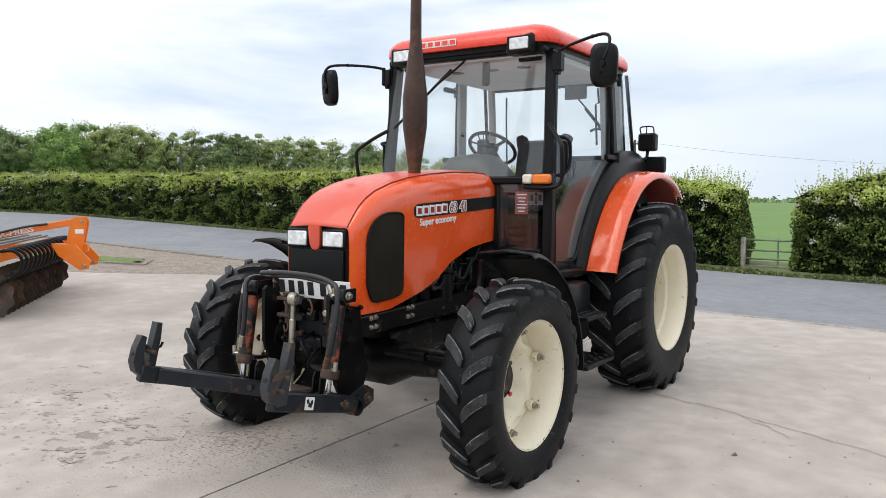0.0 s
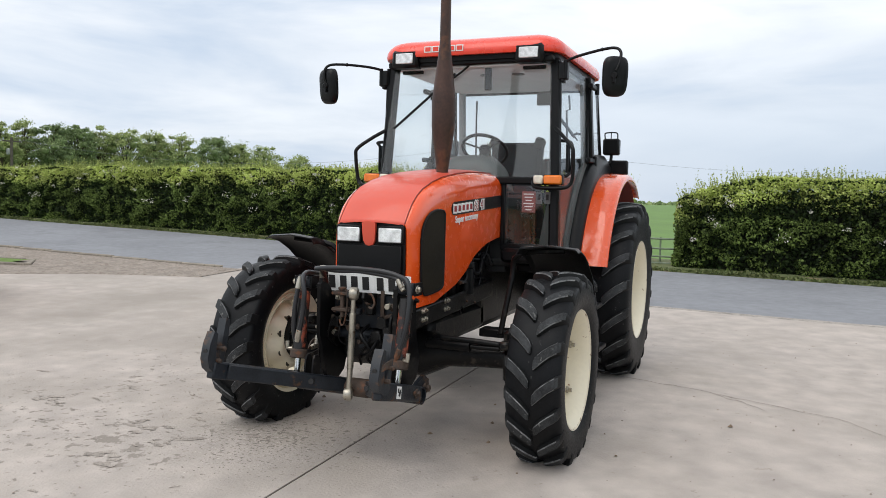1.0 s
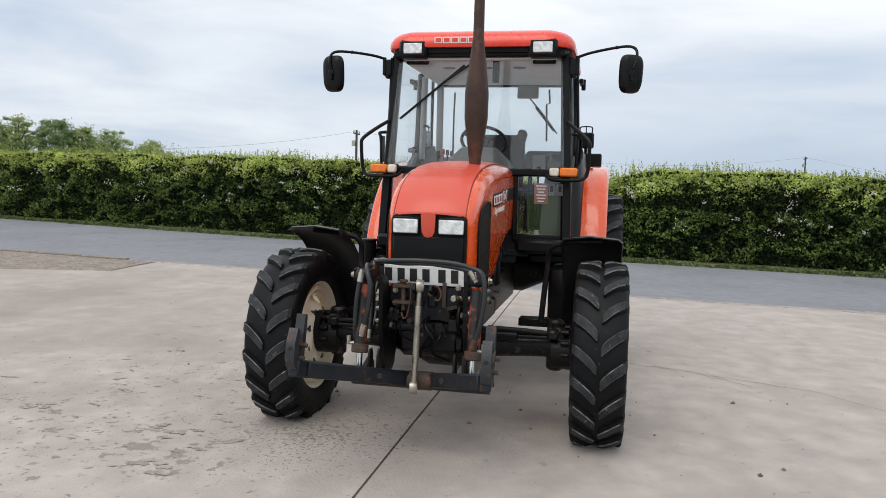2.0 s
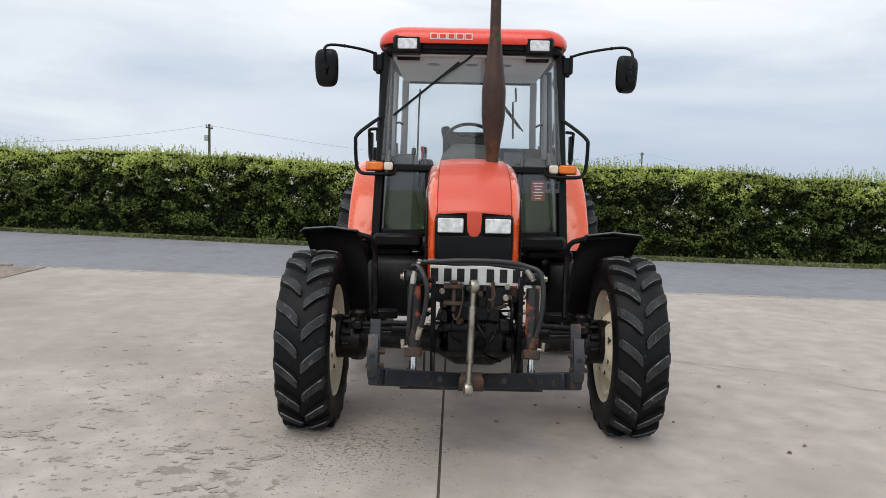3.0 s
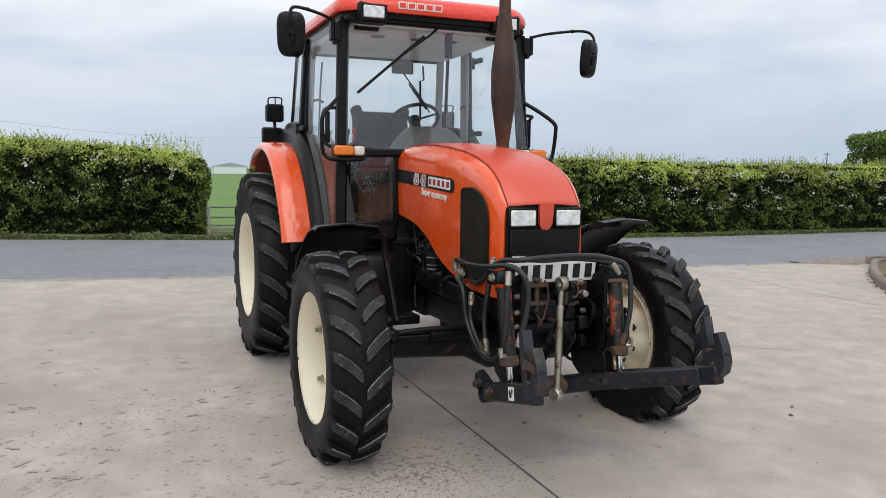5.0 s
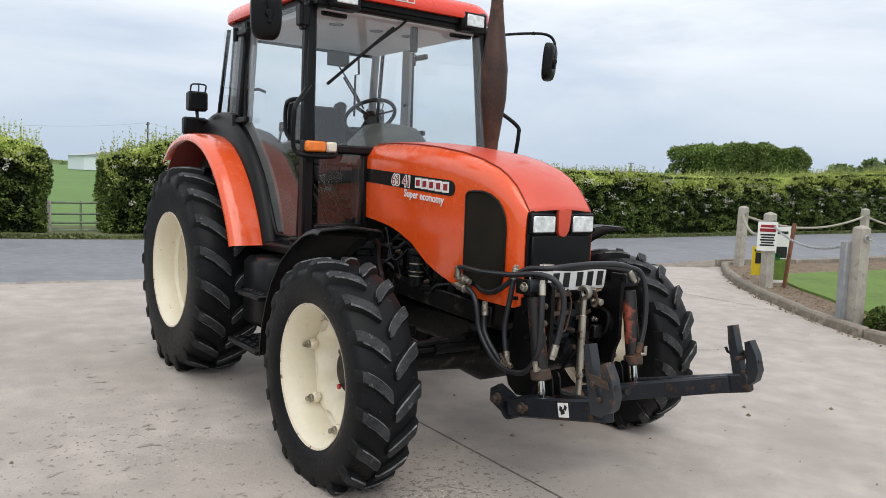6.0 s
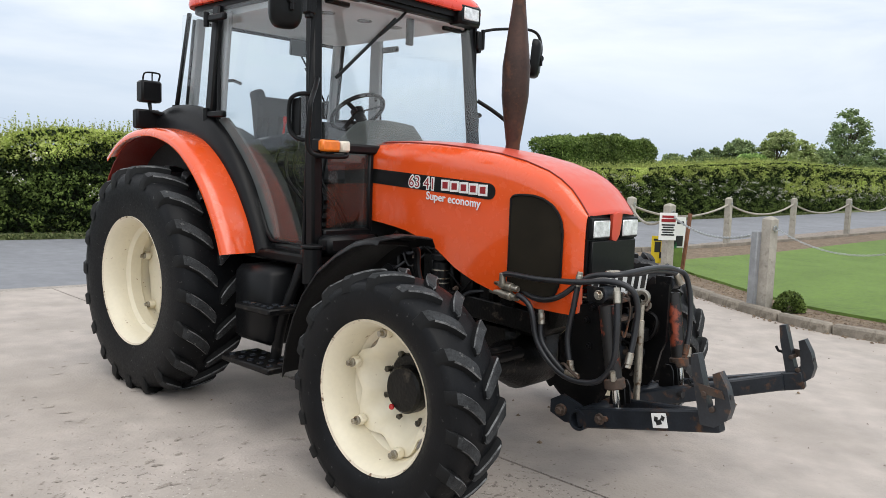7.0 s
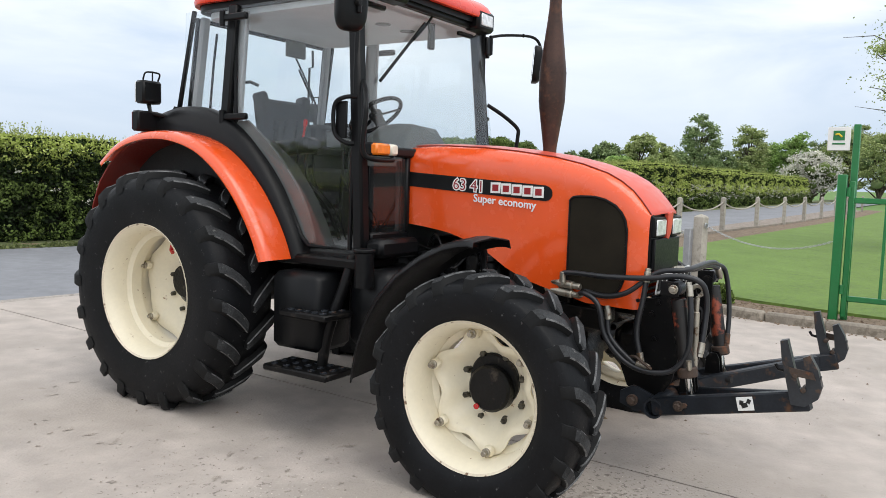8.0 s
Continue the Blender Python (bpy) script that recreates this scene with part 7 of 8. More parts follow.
for s in (-1, 1):
    for z, y0_, y1_, x0_ in ((0.685, 1.53, 1.86, 0.86), (0.375, 1.50, 1.96, 0.88)):
        g = Geo()
        g.box((s * x0_, (y0_ + y1_) / 2, z), (0.24, y1_ - y0_, 0.035), bevel=0.008)
        tread = part("step", g, BLACK, tractor, "black pressed steel step with raised studs")
        for i in range(5):
            for j in range(3):
                c = Vector((s * x0_ + (j - 1) * 0.075, lerp(y0_ + 0.05, y1_ - 0.05, i / 4), z + 0.018))
                g = Geo()
                g.lathe([(0.0, 0.021), (0.005, 0.020), (0.006, 0.012), (0.001, 0.010)], c, (0, 0, 1), 10)
                part("stud", g, WORN, tread)
    g = Geo()
    g.tube([(s * 0.72, 1.56, 1.0), (s * 0.76, 1.58, 0.85), (s * 0.80, 1.62, 0.69), (s * 0.82, 1.66, 0.52), (s * 0.83, 1.68, 0.36)], 0.030, 14, smooth_path=4)
    part("step_tube", g, BLACK, tractor)
    g = Geo()
    g.box((s * 0.60, 1.80, 0.955), (0.34, 0.62, 0.06), bevel=0.02)
    part("cab_mount", g, BLACK, tractor)
    g = Geo()
    g.box((s * 0.52, 1.44, 1.045), (0.36, 0.12, 0.10), bevel=0.025)
    part("cab_toe_panel", g, PLASTIC, tractor)

# ---- cab fittings outside ----
for s in (-1, 1):
    # mirror on a bent arm
    g = Geo()
    g.box((s * 0.700, 1.60, 2.345), (0.07, 0.06, 0.12), bevel=0.008)
    g.cyl((s * 0.722, 1.575, 2.29), (s * 0.722, 1.575, 2.42), 0.014, 10, bevel=0.003)
    bracket = part("mirror_bracket", g, PLASTIC, tractor)
    # the two arms are set differently
    bend = [(-0.722, 1.575, 2.41), (-0.80, 1.51, 2.425), (-0.93, 1.40, 2.430), (-1.02, 1.325, 2.420), (-1.05, 1.295, 2.385), (-1.052, 1.285, 2.33), (-1.040, 1.290, 2.285)] if s < 0 else [
        (0.722, 1.575, 2.41), (0.82, 1.535, 2.435), (1.00, 1.47, 2.458), (1.09, 1.435, 2.455), (1.128, 1.41, 2.420), (1.125, 1.385, 2.35), (1.105, 1.370, 2.295)]
    g = Geo()
    g.tube(bend, 0.010, 10, smooth_path=5)
    g.cyl(Vector(bend[2]) * 0.985 + Vector((0, 0.02, 0.035)), Vector(bend[2]), 0.013, 8, bevel=0.003)
    part("mirror_arm", g, PLASTIC, bracket)
    turn = Matrix.Rotation(radians(-19 if s < 0 else 30), 4, "Z") @ Matrix.Rotation(radians(4), 4, "X")
    mc = Vector((-1.040, 1.330, 2.262)) if s < 0 else Vector((1.098, 1.408, 2.265))

    def mirror_ring(k, d):
        ring = []
        for q in range(32):
            a = 2 * math.pi * q / 32
            ca, sa = math.cos(a), math.sin(a)
            px_ = math.copysign(abs(ca) ** 0.55, ca) * 0.084 * (1 + 0.06 * sa)
            pz_ = math.copysign(abs(sa) ** 0.55, sa) * 0.132
            ring.append(tuple(mc + turn.to_3x3() @ Vector((px_ * k, d, pz_ * k))))
        return ring + [ring[0]]

    g = Geo()
    rings = [mirror_ring(k, d) for k, d in ((0.45, -0.036), (0.72, -0.033), (0.90, -0.024), (0.985, -0.008), (1.0, 0.010), (1.0, 0.024), (0.96, 0.028), (0.93, 0.024))]
    g.sheet(rings)
    g.add(rings[0][:-1], [tuple(range(32))])
    g.add(rings[-1][:-1], [tuple(reversed(range(32)))])
    mirror = part("wing_mirror", g, PLASTIC, tractor, "black wing mirror", angle=50)
    g = Geo()
    ring = mirror_ring(0.90, 0.027)[:-1]
    g.add(ring, [tuple(reversed(range(32)))])
    part("mirror_glass", g, MIRROR, mirror)
    g = Geo()
    c = mc + Vector((0, -0.034, 0))
    g.cyl(c + Vector((0, 0.01, 0)), c + Vector((0, -0.022, 0)), 0.022, 10, bevel=0.004)
    g.cyl(c + Vector((0, -0.012, -0.05)), c + Vector((0, -0.012, 0.02)), 0.011, 8, bevel=0.003)
    part("mirror_knuckle", g, BLACK, mirror)
    # front grab rail and lamp cluster
    g = Geo()
    g.tube([(s * 0.668, 1.555, 1.945), (s * 0.745, 1.475, 1.88), (s * 0.825, 1.405, 1.80), (s * 0.835, 1.40, 1.74), (s * 0.83, 1.42, 1.60), (s * 0.81, 1.42, 1.545), (s * 0.76, 1.40, 1.525), (s * 0.60, 1.41, 1.525), (s * 0.555, 1.43, 1.54), (s * 0.54, 1.47, 1.57)], 0.0135, 10, smooth_path=5)
    part("grab_rail", g, PLASTIC, tractor, "black tubular grab rail")
    g = Geo()
    g.tube([(s * 0.70, 1.58, 1.86), (s * 0.755, 1.60, 1.855), (s * 0.765, 1.66, 1.83), (s * 0.765, 1.68, 1.76), (s * 0.76, 1.67, 1.66), (s * 0.74, 1.62, 1.615), (s * 0.70, 1.59, 1.61)], 0.012, 9, smooth_path=5)
    part("door_rail", g, PLASTIC, tractor)
    g = Geo()
    g.box((s * 0.742, 1.64, 1.735), (0.016, 0.075, 0.20), bevel=0.007)
    part("rail_plate", g, PLASTIC, tractor)
    g = Geo()
    g.box((s * 0.660, 1.445, 1.580), (0.205, 0.065, 0.070), bevel=0.008)
    lampb = part("side_lamp", g, PLASTIC, tractor)
    g = Geo()
    g.box((s * 0.697, 1.420, 1.580), (0.125, 0.075, 0.062), bevel=0.010)
    part("indicator_lens", g, AMBER, lampb, "amber indicator lens")
    g = Geo()
    g.box((s * 0.596, 1.420, 1.580), (0.066, 0.073, 0.060), bevel=0.010)
    part("side_light_lens", g, CLEAR, lampb, "clear side light lens")
    # hinges and handle of the glass door
    for z in (1.77, 2.36):
        g = Geo()
        g.box((s * 0.722, 2.50, z), (0.035, 0.20, 0.040), bevel=0.008)
        g.cyl((s * 0.735, 2.60, z - 0.05), (s * 0.735, 2.60, z + 0.04), 0.018, 10)
        part("door_hinge", g, PLASTIC, tractor)
    g = Geo()
    g.box((s * 0.700, 1.60, 2.30), (0.03, 0.05, 0.07), bevel=0.006)
    part("pillar_clip", g, PLASTIC, tractor)
    # lamps on the rear fender
    lx = -0.80 if s < 0 else 0.755
    g = Geo()
    g.box((lx, 3.22, 1.93), (0.145, 0.09, 0.145), bevel=0.014)
    wl_ = part("rear_work_lamp", g, PLASTIC, tractor, "square black rear work lamp")
    g = Geo()
    g.box((lx, 3.268, 1.93), (0.13, 0.01, 0.13), bevel=0.004)
    part("lamp_glass", g, LENS, wl_)
    g = Geo()
    g.tube([(lx - 0.055, 3.20, 2.005), (lx - 0.055, 3.18, 2.045), (lx - 0.02, 3.18, 2.055), (lx + 0.03, 3.18, 2.055), (lx + 0.055, 3.18, 2.045), (lx + 0.055, 3.20, 2.005)], 0.006, 6, smooth_path=3)
    g.tube([(lx, 3.18, 2.055), (lx, 3.18, 2.00)], 0.005, 6)
    part("lamp_handle", g, PLASTIC, wl_)
    g = Geo()
    g.tube([(lx, 3.22, 1.86), (lx, 3.20, 1.80), (s * 0.74, 3.12, 1.78), (s * 0.69, 3.08, 1.80)], 0.014, 8)
    part("lamp_stalk", g, BLACK, wl_)
    g = Geo()
    g.box((s * 0.82, 3.22, 1.745), (0.17, 0.07, 0.13), bevel=0.012)
    tail = part("tail_lamp", g, PLASTIC, tractor)
    g = Geo()
    g.box((s * 0.82, 3.258, 1.745), (0.15, 0.012, 0.11), bevel=0.004)
    part("tail_lens", g, REDLENS, tail)
    # foam flaps under the work lamps, inside the glass
    g = Geo()
    g.box((s * 0.478, 1.635, 2.40), (0.17, 0.03, 0.05), bevel=0.01)
    part("lamp_back", g, PLASTIC, tractor)

g = Geo()
g.tube([(0.02, 1.58, 2.43), (-0.05, 1.565, 2.37), (-0.24, 1.535, 2.235)], 0.008, 8)
wiper = part("wiper", g, PLASTIC, tractor, "black windscreen wiper")
g = Geo()
g.bar((-0.10, 1.555, 2.355), (-0.575, 1.515, 1.955), 0.012, 0.018, 0.003)
part("wiper_blade", g, PLASTIC, wiper)
for x in (-0.14, 0.245, 0.31, 0.36):
    g = Geo()
    g.box((x - 0.17 if x < 0 else x, 1.49, 1.578), (0.040, 0.004, 0.022), bevel=0.001)
    part("sill_label", g, WHITE, tractor)
g = Geo()
g.box((0.50, 1.512, 1.425), (0.10, 0.004, 0.15), bevel=0.001)
sticker = part("warning_sticker", g, PALED, tractor, "red printed sticker in the corner window, paled for glass reflections")
for k in range(6):
    g = Geo()
    g.box((0.50, 1.509, 1.48 - 0.022 * k), (0.075 - 0.015 * (k % 3), 0.003, 0.007), bevel=0.0005)
    part("printed_bar", g, WHITE, sticker)
for x in (0.585, 0.645):
    g = Geo()
    g.box((x - 0.01, 1.512, 1.455), (0.042, 0.004, 0.085), bevel=0.001)
    sk = part("pictogram_sticker", g, GREYPL, tractor)
    g = Geo()
    g.box((x - 0.01, 1.509, 1.46), (0.02, 0.003, 0.04), bevel=0.0005)
    part("printed_bar", g, PLATE_BAR, sk)

# ---- cab interior ----
g = Geo()
cowl = []
for y, w, z in ((1.555, 0.225, 1.60), (1.57, 0.25, 1.70), (1.61, 0.262, 1.75), (1.71, 0.268, 1.770), (1.84, 0.268, 1.760), (1.92, 0.258, 1.72), (1.95, 0.25, 1.62)):
    cowl.append([(x * w, y, lerp(1.50, z, (1 - abs(x) ** 5))) for x in (-1, -0.93, -0.8, -0.5, 0, 0.5, 0.8, 0.93, 1)])
g.sheet(cowl)
part("dash_cowl", g, COWL, tractor, "grey moulded dashboard cowl", angle=60)
g = Geo()
g.box((0, 1.76, 1.33), (0.40, 0.30, 0.40), bevel=0.04)
part("dash_column", g, DARKTRIM, tractor)
col_top = Vector((-0.008, 1.985, 1.825))
g = Geo()
g.cyl((0.0, 1.82, 1.60), col_top, 0.035, 14)
column = part("steering_column", g, DARKTRIM, tractor)
n_ = (col_top - Vector((0.0, 1.82, 1.60))).normalized()
u_ = Vector((1, 0, 0))
v_ = n_.cross(u_)
g = Geo()
g.tube([col_top + (u_ * math.cos(a) + v_ * math.sin(a)) * 0.178 for a in np.linspace(0, 2 * math.pi, 41)], 0.0135, 10, caps=False)
sw = part("steering_wheel", g, PLASTIC, tractor, "black three-spoke steering wheel")
for a in (90, 210, 330):
    g = Geo()
    g.bar(col_top, col_top + (u_ * math.cos(radians(a)) + v_ * math.sin(radians(a))) * 0.18, 0.035, 0.012, 0.004)
    part("spoke", g, PLASTIC, sw)
g = Geo()
g.cyl(col_top - n_ * 0.02, col_top + n_ * 0.025, 0.045, 18, bevel=0.008)
part("wheel_boss", g, PLASTIC, sw)
# seat
g = Geo()
g.box((0.0, 2.55, 1.42), (0.48, 0.46, 0.12), bevel=0.045)
seat = part("seat_cushion", g, CLOTH, tractor, "dark grey cloth driver's seat")
g = Geo()
g.box((0.0, 2.80, 1.70), (0.46, 0.12, 0.48), Matrix.Rotation(radians(-10), 4, "X"), bevel=0.05)
part("seat_back", g, CLOTH, tractor)
for sx in (-1, 1):
    g = Geo()
    g.box((sx * 0.20, 2.825, 1.925), (0.08, 0.10, 0.12), Matrix.Rotation(radians(-10), 4, "X") @ Matrix.Rotation(radians(sx * 14), 4, "Y"), bevel=0.03)
    part("seat_shoulder", g, CLOTH, tractor)
g = Geo()
g.box((0.0, 2.55, 1.18), (0.34, 0.36, 0.36), bevel=0.04)
part("seat_base", g, DARKTRIM, tractor)
for s in (-1, 1):
    g = Geo()
    g.box((s * 0.27, 2.58, 1.60), (0.06, 0.30, 0.05), bevel=0.02)
    part("armrest", g, CLOTH, tractor)
    # inner wheel arch consoles
    g = Geo()
    arch = [(1.92, 1.02), (1.99, 1.16), (2.10, 1.34), (2.24, 1.50), (2.42, 1.63), (2.62, 1.70), (2.85, 1.74), (3.05, 1.74), (3.05, 1.0)]
    g.prism(arch, s * 0.46, s * 0.652, "x")
    part("wheel_arch_console", g, CONSOLE, tractor, "dark moulded console over the wheel arch")
for x, y, z, tall, knob in ((0.40, 2.30, 1.42, 0.30, PLASTIC), (0.46, 2.42, 1.56, 0.22, PLASTIC), (0.34, 2.22, 1.35, 0.26, PLASTIC), (-0.42, 2.30, 1.42, 0.26, PLASTIC), (-0.48, 2.44, 1.58, 0.22, PLASTIC), (-0.16, 2.14, 1.40, 0.30, PLASTIC)):
    g = Geo()
    g.tube([(x, y, z - 0.25), (x, y, z), (x + 0.01, y - 0.03, z + tall * 0.6)], 0.009, 8)
    lever = part("control_lever", g, PLASTIC, tractor)
    g = Geo()
    g.cyl((x + 0.01, y - 0.03, z + tall * 0.55), (x + 0.012, y - 0.036, z + tall * 0.55 + 0.07), 0.019, 12, bevel=0.008)
    part("lever_knob", g, knob, lever)
g = Geo()
g.box((0.231, 2.93, 2.337), (0.19, 0.03, 0.115), bevel=0.014)
im = part("wiper_motor_box", g, GREYPL, tractor, "grey rear wiper motor box on the window")
g = Geo()
g.tube([(0.25, 2.945, 2.28), (0.33, 2.955, 2.19), (0.42, 2.965, 2.08), (0.50, 2.975, 1.97)], 0.007, 7)
g.bar((0.30, 2.962, 2.205), (0.47, 2.978, 1.995), 0.010, 0.016, 0.003)
part("rear_wiper", g, PLASTIC, im)
g = Geo()
g.tube([(0.42, 2.94, 2.36), (0.43, 2.945, 2.24), (0.40, 2.95, 2.23), (0.41, 2.97, 1.90)], 0.009, 7)
part("window_stay", g, PLASTIC, im)
g = Geo()
g.box((0.12, 1.66, 2.33), (0.05, 0.03, 0.18), bevel=0.006)
part("sun_visor_strap", g, PLASTIC, tractor)
for x in (-0.30, 0.0, 0.26):
    g = Geo()
    g.cyl((x, 1.95, 2.395), (x, 1.95, 2.402), 0.05, 18, bevel=0.003)
    part("air_vent", g, GREYPL, tractor)
g = Geo()
g.box((0.44, 2.80, 1.69), (0.40, 0.20, 0.22), bevel=0.035)
locker = part("rear_locker", g, DARKTRIM, tractor, "black box behind the seat")
g = Geo()
g.box((0.40, 2.695, 1.70), (0.17, 0.012, 0.12), bevel=0.01)
part("locker_lid", g, GREYPL, locker)
# seat suspension, floor mat, control box, cables
g = Geo()
g.lathe([(1.03, 0.17), (1.06, 0.185), (1.09, 0.165), (1.12, 0.185), (1.15, 0.165), (1.18, 0.185), (1.21, 0.165), (1.24, 0.185), (1.28, 0.17)], (0.0, 2.52, 0), (0, 0, 1), 20)
part("seat_bellows", g, PLASTIC, tractor)
g = Geo()
g.box((0, 2.05, 1.016), (0.90, 0.62, 0.012), bevel=0.004)
part("floor_mat", g, GREYPL, tractor, "grey ribbed rubber floor mat")
g = Geo()
g.box((-0.36, 2.40, 1.60), (0.13, 0.40, 0.10), Matrix.Rotation(radians(-6), 4, "X"), bevel=0.02)
box_ = part("control_box", g, PLASTIC, tractor, "black side control box with levers")
for k in range(4):
    g = Geo()
    g.tube([(-0.39 + 0.02 * (k % 2), 2.26 + 0.085 * k, 1.64), (-0.39 + 0.02 * (k % 2), 2.24 + 0.085 * k, 1.74)], 0.007, 7)
    g.cyl((-0.39 + 0.02 * (k % 2), 2.24 + 0.085 * k, 1.73), (-0.39 + 0.02 * (k % 2), 2.235 + 0.085 * k, 1.775), 0.014, 10, bevel=0.005)
    part("lever", g, (REDLENS, PLASTIC, PLASTIC, PLASTIC)[k], box_)
random.seed(31)
for k in range(4):
    x_ = -0.30 + random.uniform(-0.06, 0.06)
    y_ = random.uniform(1.9, 2.4)
    g = Geo()
    g.tube([(x_, y_, 1.58), (x_ - 0.05, y_ - 0.06, 1.40), (x_ + 0.03, y_ - 0.16, 1.22), (x_ + 0.1, y_ - 0.2, 1.03)], random.choice((0.006, 0.009, 0.013)), 7, smooth_path=5)
    part("control_cable", g, PLASTIC, tractor)
for x_ in (-0.20, 0.16, 0.26):
    g = Geo()
    g.tube([(x_, 1.66, 1.30), (x_, 1.74, 1.16), (x_, 1.80, 1.10)], 0.011, 7)
    g.box((x_, 1.82, 1.10), (0.07, 0.03, 0.08), Matrix.Rotation(radians(35), 4, "X"), bevel=0.008)
    part("pedal", g, PLASTIC, tractor)
# rear window frame and wiper rod
g = Geo()
g.tube([(-0.62, 3.085, 1.52), (-0.60, 2.985, 2.40), (0.60, 2.985, 2.40), (0.62, 3.085, 1.52)], 0.018, 8)
part("rear_window_frame", g, PLASTIC, tractor)
for x in (-0.47,):
    g = Geo()
    g.tube([(x, 3.05, 1.62), (x + 0.01, 3.00, 2.15), (x + 0.02, 2.98, 2.34)], 0.008, 8)
    part("window_strut", g, PLASTIC, tractor)
for s in (-1, 1):
    g = Geo()
    g.tube([(s * 0.66, 2.54, 1.98), (s * 0.60, 2.50, 1.99), (s * 0.57, 2.46, 1.97)], 0.010, 8)
    part("door_catch", g, PLASTIC, tractor)


# ---- the disc cultivator beside the yard ----
def cultivator():
    """An orange cultivator on the left of the yard; its hitch end faces the tractor."""
    base = Matrix.Translation((-7.27, 2.99, 0.0)) @ Matrix.Rotation(radians(49), 4, "Z")
    root = thing("disc_cultivator", base, "orange disc cultivator with rusty scalloped discs on the concrete", "implement")

    def put(name, g, mat, parent=root, label=""):
        if parent is root:
            return part(name, g, mat, parent, label, local=True)
        return part(name, g, mat, parent, label)

    # local axes: x along the machine towards the hitch, y across
    for s in (-1, 1):
        g = Geo()
        g.prism([(-0.10, 0.62), (0.12, 0.60), (0.20, 1.06), (0.17, 1.13), (0.06, 1.13), (0.00, 1.10)], s * 0.09 - 0.009, s * 0.09 + 0.009, "y")
        g.v = [(p[0], p[1], p[2]) for p in g.v]
        mast = put("mast_plate", g, OR_IMPL)
        g = Geo()
        g.prism([(-0.20, 0.78), (0.10, 0.76), (0.28, 0.55), (0.26, 0.44), (0.14, 0.42), (-0.12, 0.62)], s * 0.36 - 0.012, s * 0.36 + 0.012, "y")
        lugp = put("hitch_lug", g, OR_IMPL)
        for z in (0.48,):
            g = Geo()
            g.cyl((0.20, s * 0.36 - 0.05, z), (0.20, s * 0.36 + 0.05, z), 0.022, 12)
            put("hitch_pin", g, ZINC, lugp)
    g = Geo()
    g.cyl((0.13, -0.12, 1.07), (0.13, 0.12, 1.07), 0.02, 12)
    put("top_pin", g, ZINC)
    g = Geo()
    g.bar((0.02, 0, 1.06), (-1.6, 0, 0.74), 0.09, 0.09, 0.008)
    brace = put("mast_brace", g, OR_IMPL)
    g = Geo()
    g.box((-0.9, 0.0, 0.70), (2.2, 0.12, 0.12), bevel=0.01)
    put("main_beam", g, OR_IMPL)
    for x in (-0.46, -1.42):
        g = Geo()
        g.box((x, -0.35, 0.72), (0.12, 3.3, 0.12), bevel=0.01)
        put("cross_beam", g, OR_IMPL)
    for k in range(11):
        g = Geo()
        g.bar((-1.42 + 0.085 * k, -1.75, 0.81 + 0.01 * (k % 2)), (-1.42 + 0.085 * k, 1.15, 0.81 + 0.01 * (k % 2)), 0.030, 0.022, 0.003)
        put("deck_bar", g, GREYPL)
    g = Geo()
    g.tube([(-0.3, -0.07, 1.03), (-0.6, -0.09, 0.985), (-1.1, -0.08, 0.86), (-1.5, -0.06, 0.80)], 0.016, 8, smooth_path=5)
    put("hydraulic_line", g, HOSE)
    for k in range(15):
        y = -1.92 + k * 0.218
        g = Geo()
        g.tube([(-0.44, y, 0.78), (-0.28, y, 0.79), (-0.19, y, 0.70), (-0.22, y, 0.55), (-0.38, y, 0.44), (-0.52, y, 0.31)], 0.020, 8, smooth_path=5)
        put("spring_leg", g, BLACK)
        g = Geo()
        n = 40
        c = Vector((-0.56, y + 0.03, 0.27))
        rim2 = [(0.295 - 0.040 * (0.5 + 0.5 * math.cos(10 * 2 * math.pi * j / n))) for j in range(n)]
        verts = [c + Vector((0, 0.04, 0))] + [c + Vector((r * math.cos(2 * math.pi * j / n), 0, r * math.sin(2 * math.pi * j / n))) for j, r in enumerate(rim2)]
        verts += [v + Vector((0, 0.006, 0)) for v in verts]
        faces = [(0, 1 + j, 1 + (j + 1) % n) for j in range(n)] + [(n + 1, n + 2 + (j + 1) % n, n + 2 + j) for j in range(n)] + [(1 + j, n + 2 + j, n + 2 + (j + 1) % n, 1 + (j + 1) % n) for j in range(n)]
        g.add(verts, faces)
        put("disc", g, SOILSTEEL, root, "rusty scalloped disc")
    for k in range(13):
        y = -1.82 + k * 0.24
        g = Geo()
        g.tube([(-1.30, y, 0.66), (-1.37, y, 0.5), (-1.45, y, 0.32)], 0.022, 8)
        put("rear_leg", g, BLACK)
        g = Geo()
        g.lathe([(-0.004, 0.01), (-0.004, 0.28), (0.004, 0.28), (0.004, 0.01)], (-1.49, y + 0.03, 0.275), (0, 1, 0), 30, closed=True)
        put("disc", g, SOILSTEEL, root, "rusty scalloped disc")
    # lettering on the brace
    cu = bpy.data.curves.new("brace_lettering", "FONT")
    cu.body, cu.size, cu.extrude, cu.offset = "X-PRESS", 0.095, 0.001, 0.0028
    tmp = bpy.data.objects.new("brace_lettering", cu)
    scene.collection.objects.link(tmp)
    me = bpy.data.meshes.new_from_object(tmp.evaluated_get(bpy.context.evaluated_depsgraph_get()))
    bpy.data.objects.remove(tmp)
    me.materials.append(WHITE)
    tilt = math.atan2(0.32, 1.62)
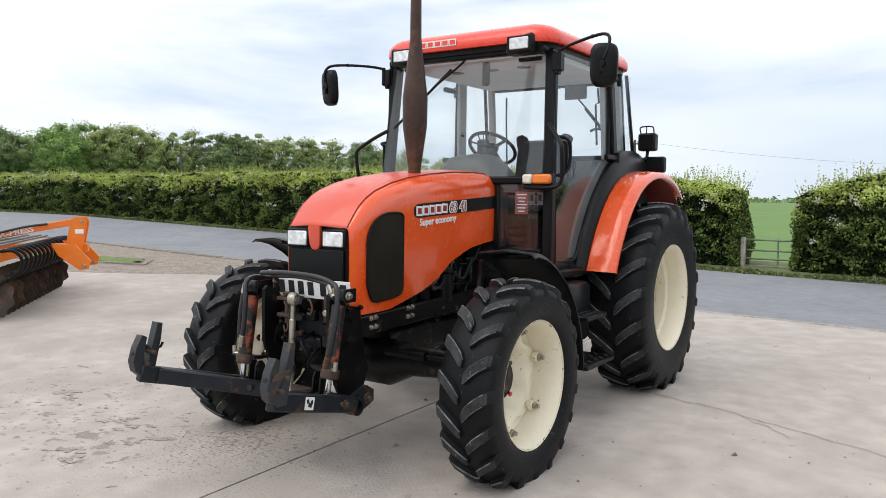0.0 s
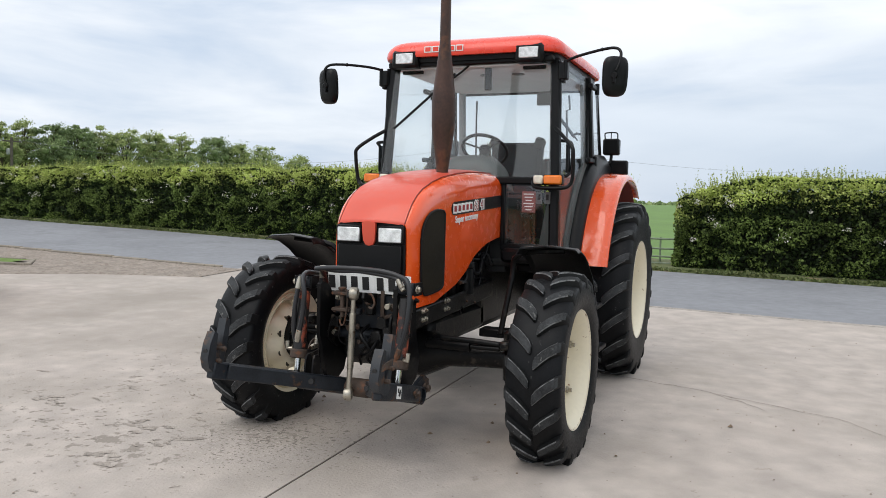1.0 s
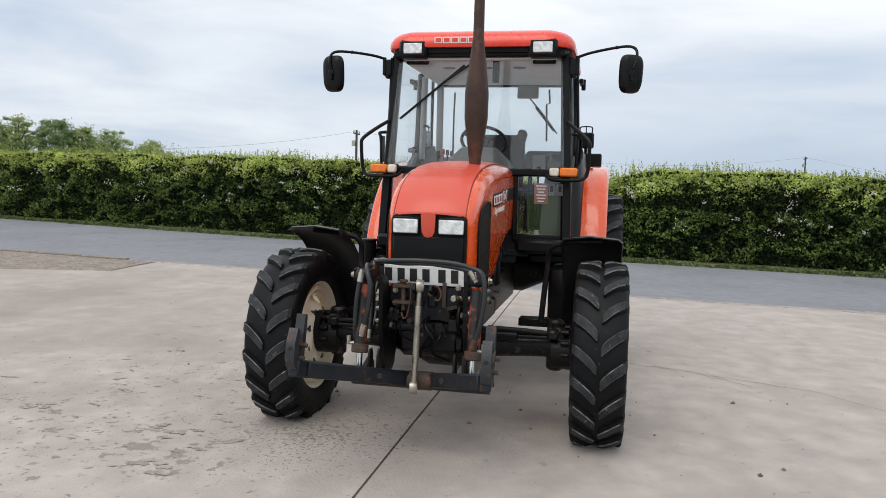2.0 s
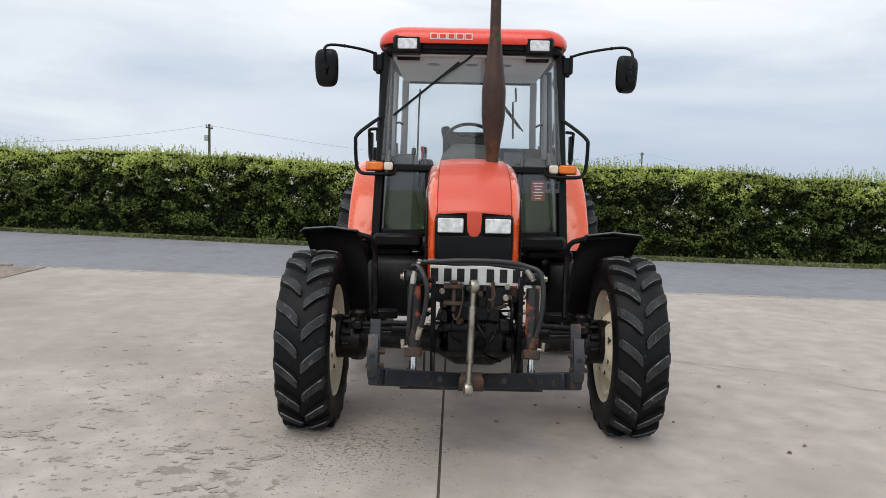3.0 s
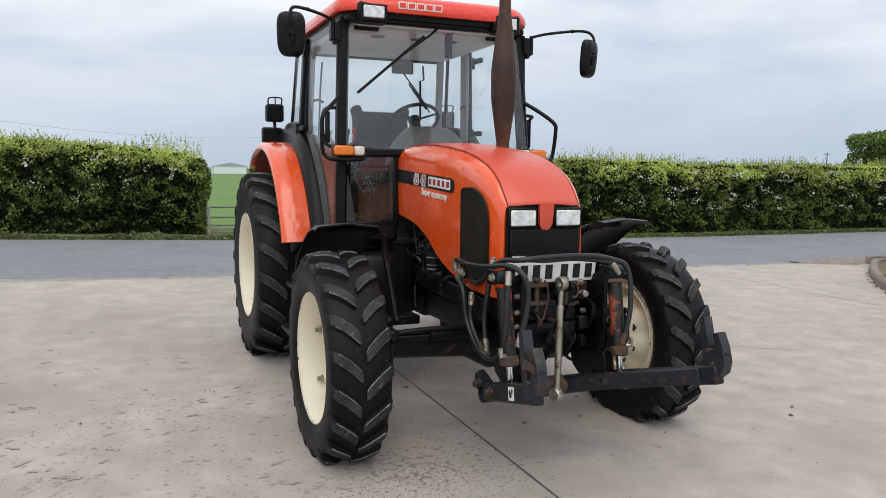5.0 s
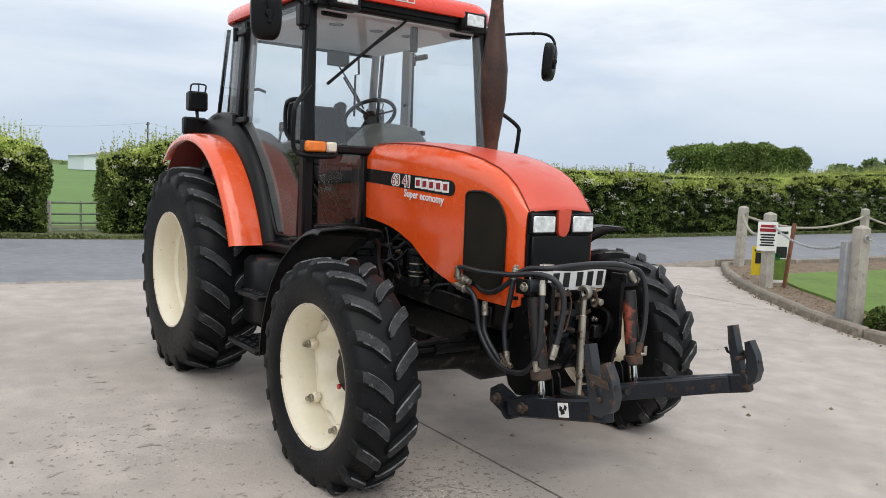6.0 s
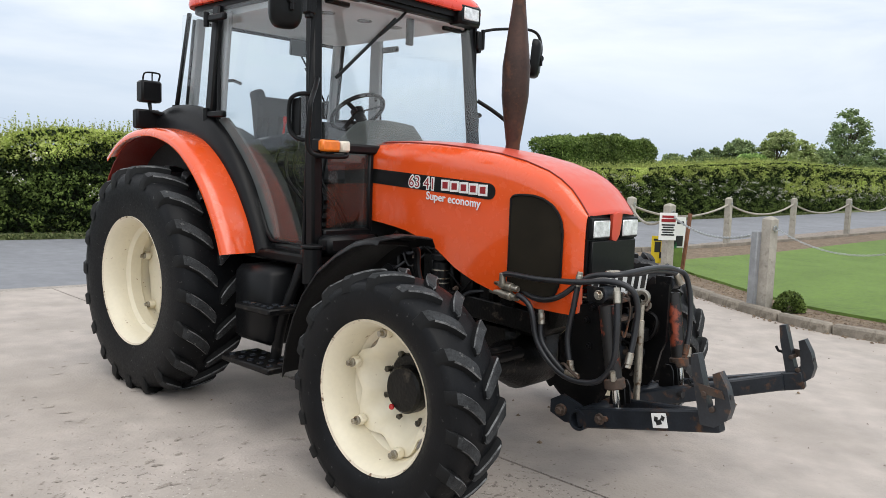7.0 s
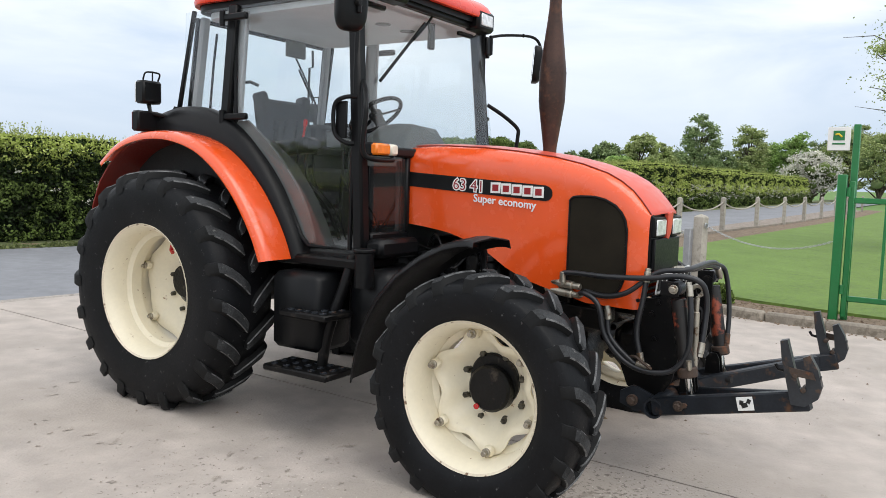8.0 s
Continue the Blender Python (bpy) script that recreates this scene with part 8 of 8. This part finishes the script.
    for v in me.vertices:
        x = -0.90 + v.co.x * 1.25
        v.co = (x, -0.0475 - v.co.z, 1.06 + (x - 0.02) * math.tan(tilt) - 0.035 + v.co.y * 1.1)
    me.update()
    lt = part("lettering", me, None, brace, "white lettering")
    g = Geo()
    g.box((0.10, -0.101, 0.93), (0.11, 0.004, 0.06), bevel=0.001)
    put("small_flag_sticker", g, WHITE, mast)
    return root


cultivator()

for s in (-1,):
    g = Geo()
    g.tube([(-0.93, 2.80, 1.03), (-0.955, 2.785, 0.985), (-0.95, 2.80, 0.955), (-0.96, 2.775, 0.94)], 0.012, 7, smooth_path=4)
    part("red_tag", g, REDLENS, tractor, "red cloth tag tied to the rear wheel")

# small stones and crumbs on the concrete
rng = np.random.default_rng(3)


def crumbs(name, count, middle, spread, sizes, mat, label):
    g = Geo()
    for k in range(count):
        if spread is None:
            x, y = rng.uniform(-4.5, 5.0), rng.uniform(-3.0, 5.2)
        else:
            x, y = rng.normal(middle[0], spread[0]), rng.normal(middle[1], spread[1])
        r = sizes[0] + (sizes[1] - sizes[0]) * rng.uniform(0, 1) ** 2
        z = height(x, y) + 0.003
        ring = [(x + r * math.cos(t_ * 1.2566) * rng.uniform(0.6, 1.3), y + r * math.sin(t_ * 1.2566) * rng.uniform(0.6, 1.3), z) for t_ in range(5)]
        g.add(ring + [(x, y, z + r * 0.8)], [(i, (i + 1) % 5, 5) for i in range(5)])
    single(name, g, mat, label, "debris", "stuff")


crumbs("loose_crumbs", 420, None, None, (0.003, 0.009), GRAVEL, "loose crumbs of stone and dirt scattered on the concrete")
crumbs("dark_grit", 420, (-1.7, 1.3), (0.7, 0.9), (0.002, 0.007), CHIP, "grit and crumbled concrete beside the front wheel")
crumbs("pale_grit", 260, (-1.6, 1.2), (0.6, 0.9), (0.002, 0.007), POSTM, "pale stone grit beside the front wheel")


def spalls(count, seed):
    """Shallow broken patches in the concrete skin, ragged in outline, mostly small and stretched along the pour."""
    rng_ = np.random.default_rng(seed)
    g = Geo()

    def patch_at(x, y, r, stretch, ang):
        n_ = 11
        z = height(x, y) + 0.004 * noise.noise((x * 0.7, y * 0.7, 0)) + 0.0026
        ring = []
        for k in range(n_):
            a = 2 * math.pi * k / n_
            rr = r * rng_.uniform(0.35, 1.25)
            u, v = rr * math.cos(a) * stretch, rr * math.sin(a)
            ring.append((x + u * math.cos(ang) - v * math.sin(ang), y + u * math.sin(ang) + v * math.cos(ang), z))
        g.add(ring + [(x, y, z - 0.0005)], [(k, (k + 1) % n_, n_) for k in range(n_)])

    for x, y, r in ((-1.70, -0.14, 0.035), (-1.61, -0.03, 0.055), (-1.45, -0.09, 0.065), (-1.36, -0.02, 0.03), (-1.19, -0.27, 0.06), (-1.12, -0.13, 0.075), (-1.33, -0.57, 0.08), (-1.22, -0.66, 0.06), (-2.64, 0.12, 0.08), (-2.50, 0.10, 0.05), (-2.62, 1.81, 0.05), (-2.30, 0.62, 0.05)):
        for q in range(7):
            patch_at(x + rng_.normal(0, r * 0.8), y + rng_.normal(0, r * 0.5), r * rng_.uniform(0.18, 0.55), rng_.uniform(1.0, 1.9), rng_.uniform(-0.5, 0.5))
    for k in range(count):
        x, y = rng_.normal(-2.0, 0.95), rng_.normal(1.0, 1.1)
        patch_at(x, y, 0.004 + 0.018 * rng_.uniform(0, 1) ** 3, rng_.uniform(1.2, 3.6), rng_.normal(0.1, 0.4))
    for k in range(count // 3):
        patch_at(rng_.uniform(-6, 6), rng_.uniform(-1.5, 6.0), 0.005 + 0.013 * rng_.uniform(0, 1) ** 2, rng_.uniform(1.2, 3.0), rng_.normal(0, 0.6))
    single("concrete_spalls", g, CHIP, "small darker spalled patches in the concrete skin", "debris", "stuff")


spalls(260, 17)
crumbs("dark_clods", 26, (0.6, 0.9), (1.2, 0.9), (0.008, 0.022), SOIL, "dark clods of soil dropped on the concrete under the tractor")

# clods in the soil bed, and dirt washed against the foot of the kerb
rng = np.random.default_rng(12)
g = Geo()
for k in range(1500):
    y = rng.uniform(-1.5, 4.9)
    x = kerb_x(y) + (rng.uniform(0.10, 0.85) if k % 4 else -rng.uniform(0.07, 0.20) * rng.uniform(0.6, 1.2))
    lift = 0.052 if k % 4 else 0.002
    r = (0.008 if k % 4 else 0.005) + 0.020 * rng.uniform(0, 1) ** 3
    ring = [(x + r * math.cos(t_ * 1.2566) * rng.uniform(0.6, 1.3), y + r * math.sin(t_ * 1.2566) * rng.uniform(0.6, 1.3), height(x, y) + lift) for t_ in range(5)]
    g.add(ring + [(x, y, height(x, y) + lift + r * 0.9)], [(i, (i + 1) % 5, 5) for i in range(5)])
single("soil_clods", g, SOIL, "loose brown clods in the soil bed and along the kerb", "soil", "stuff")
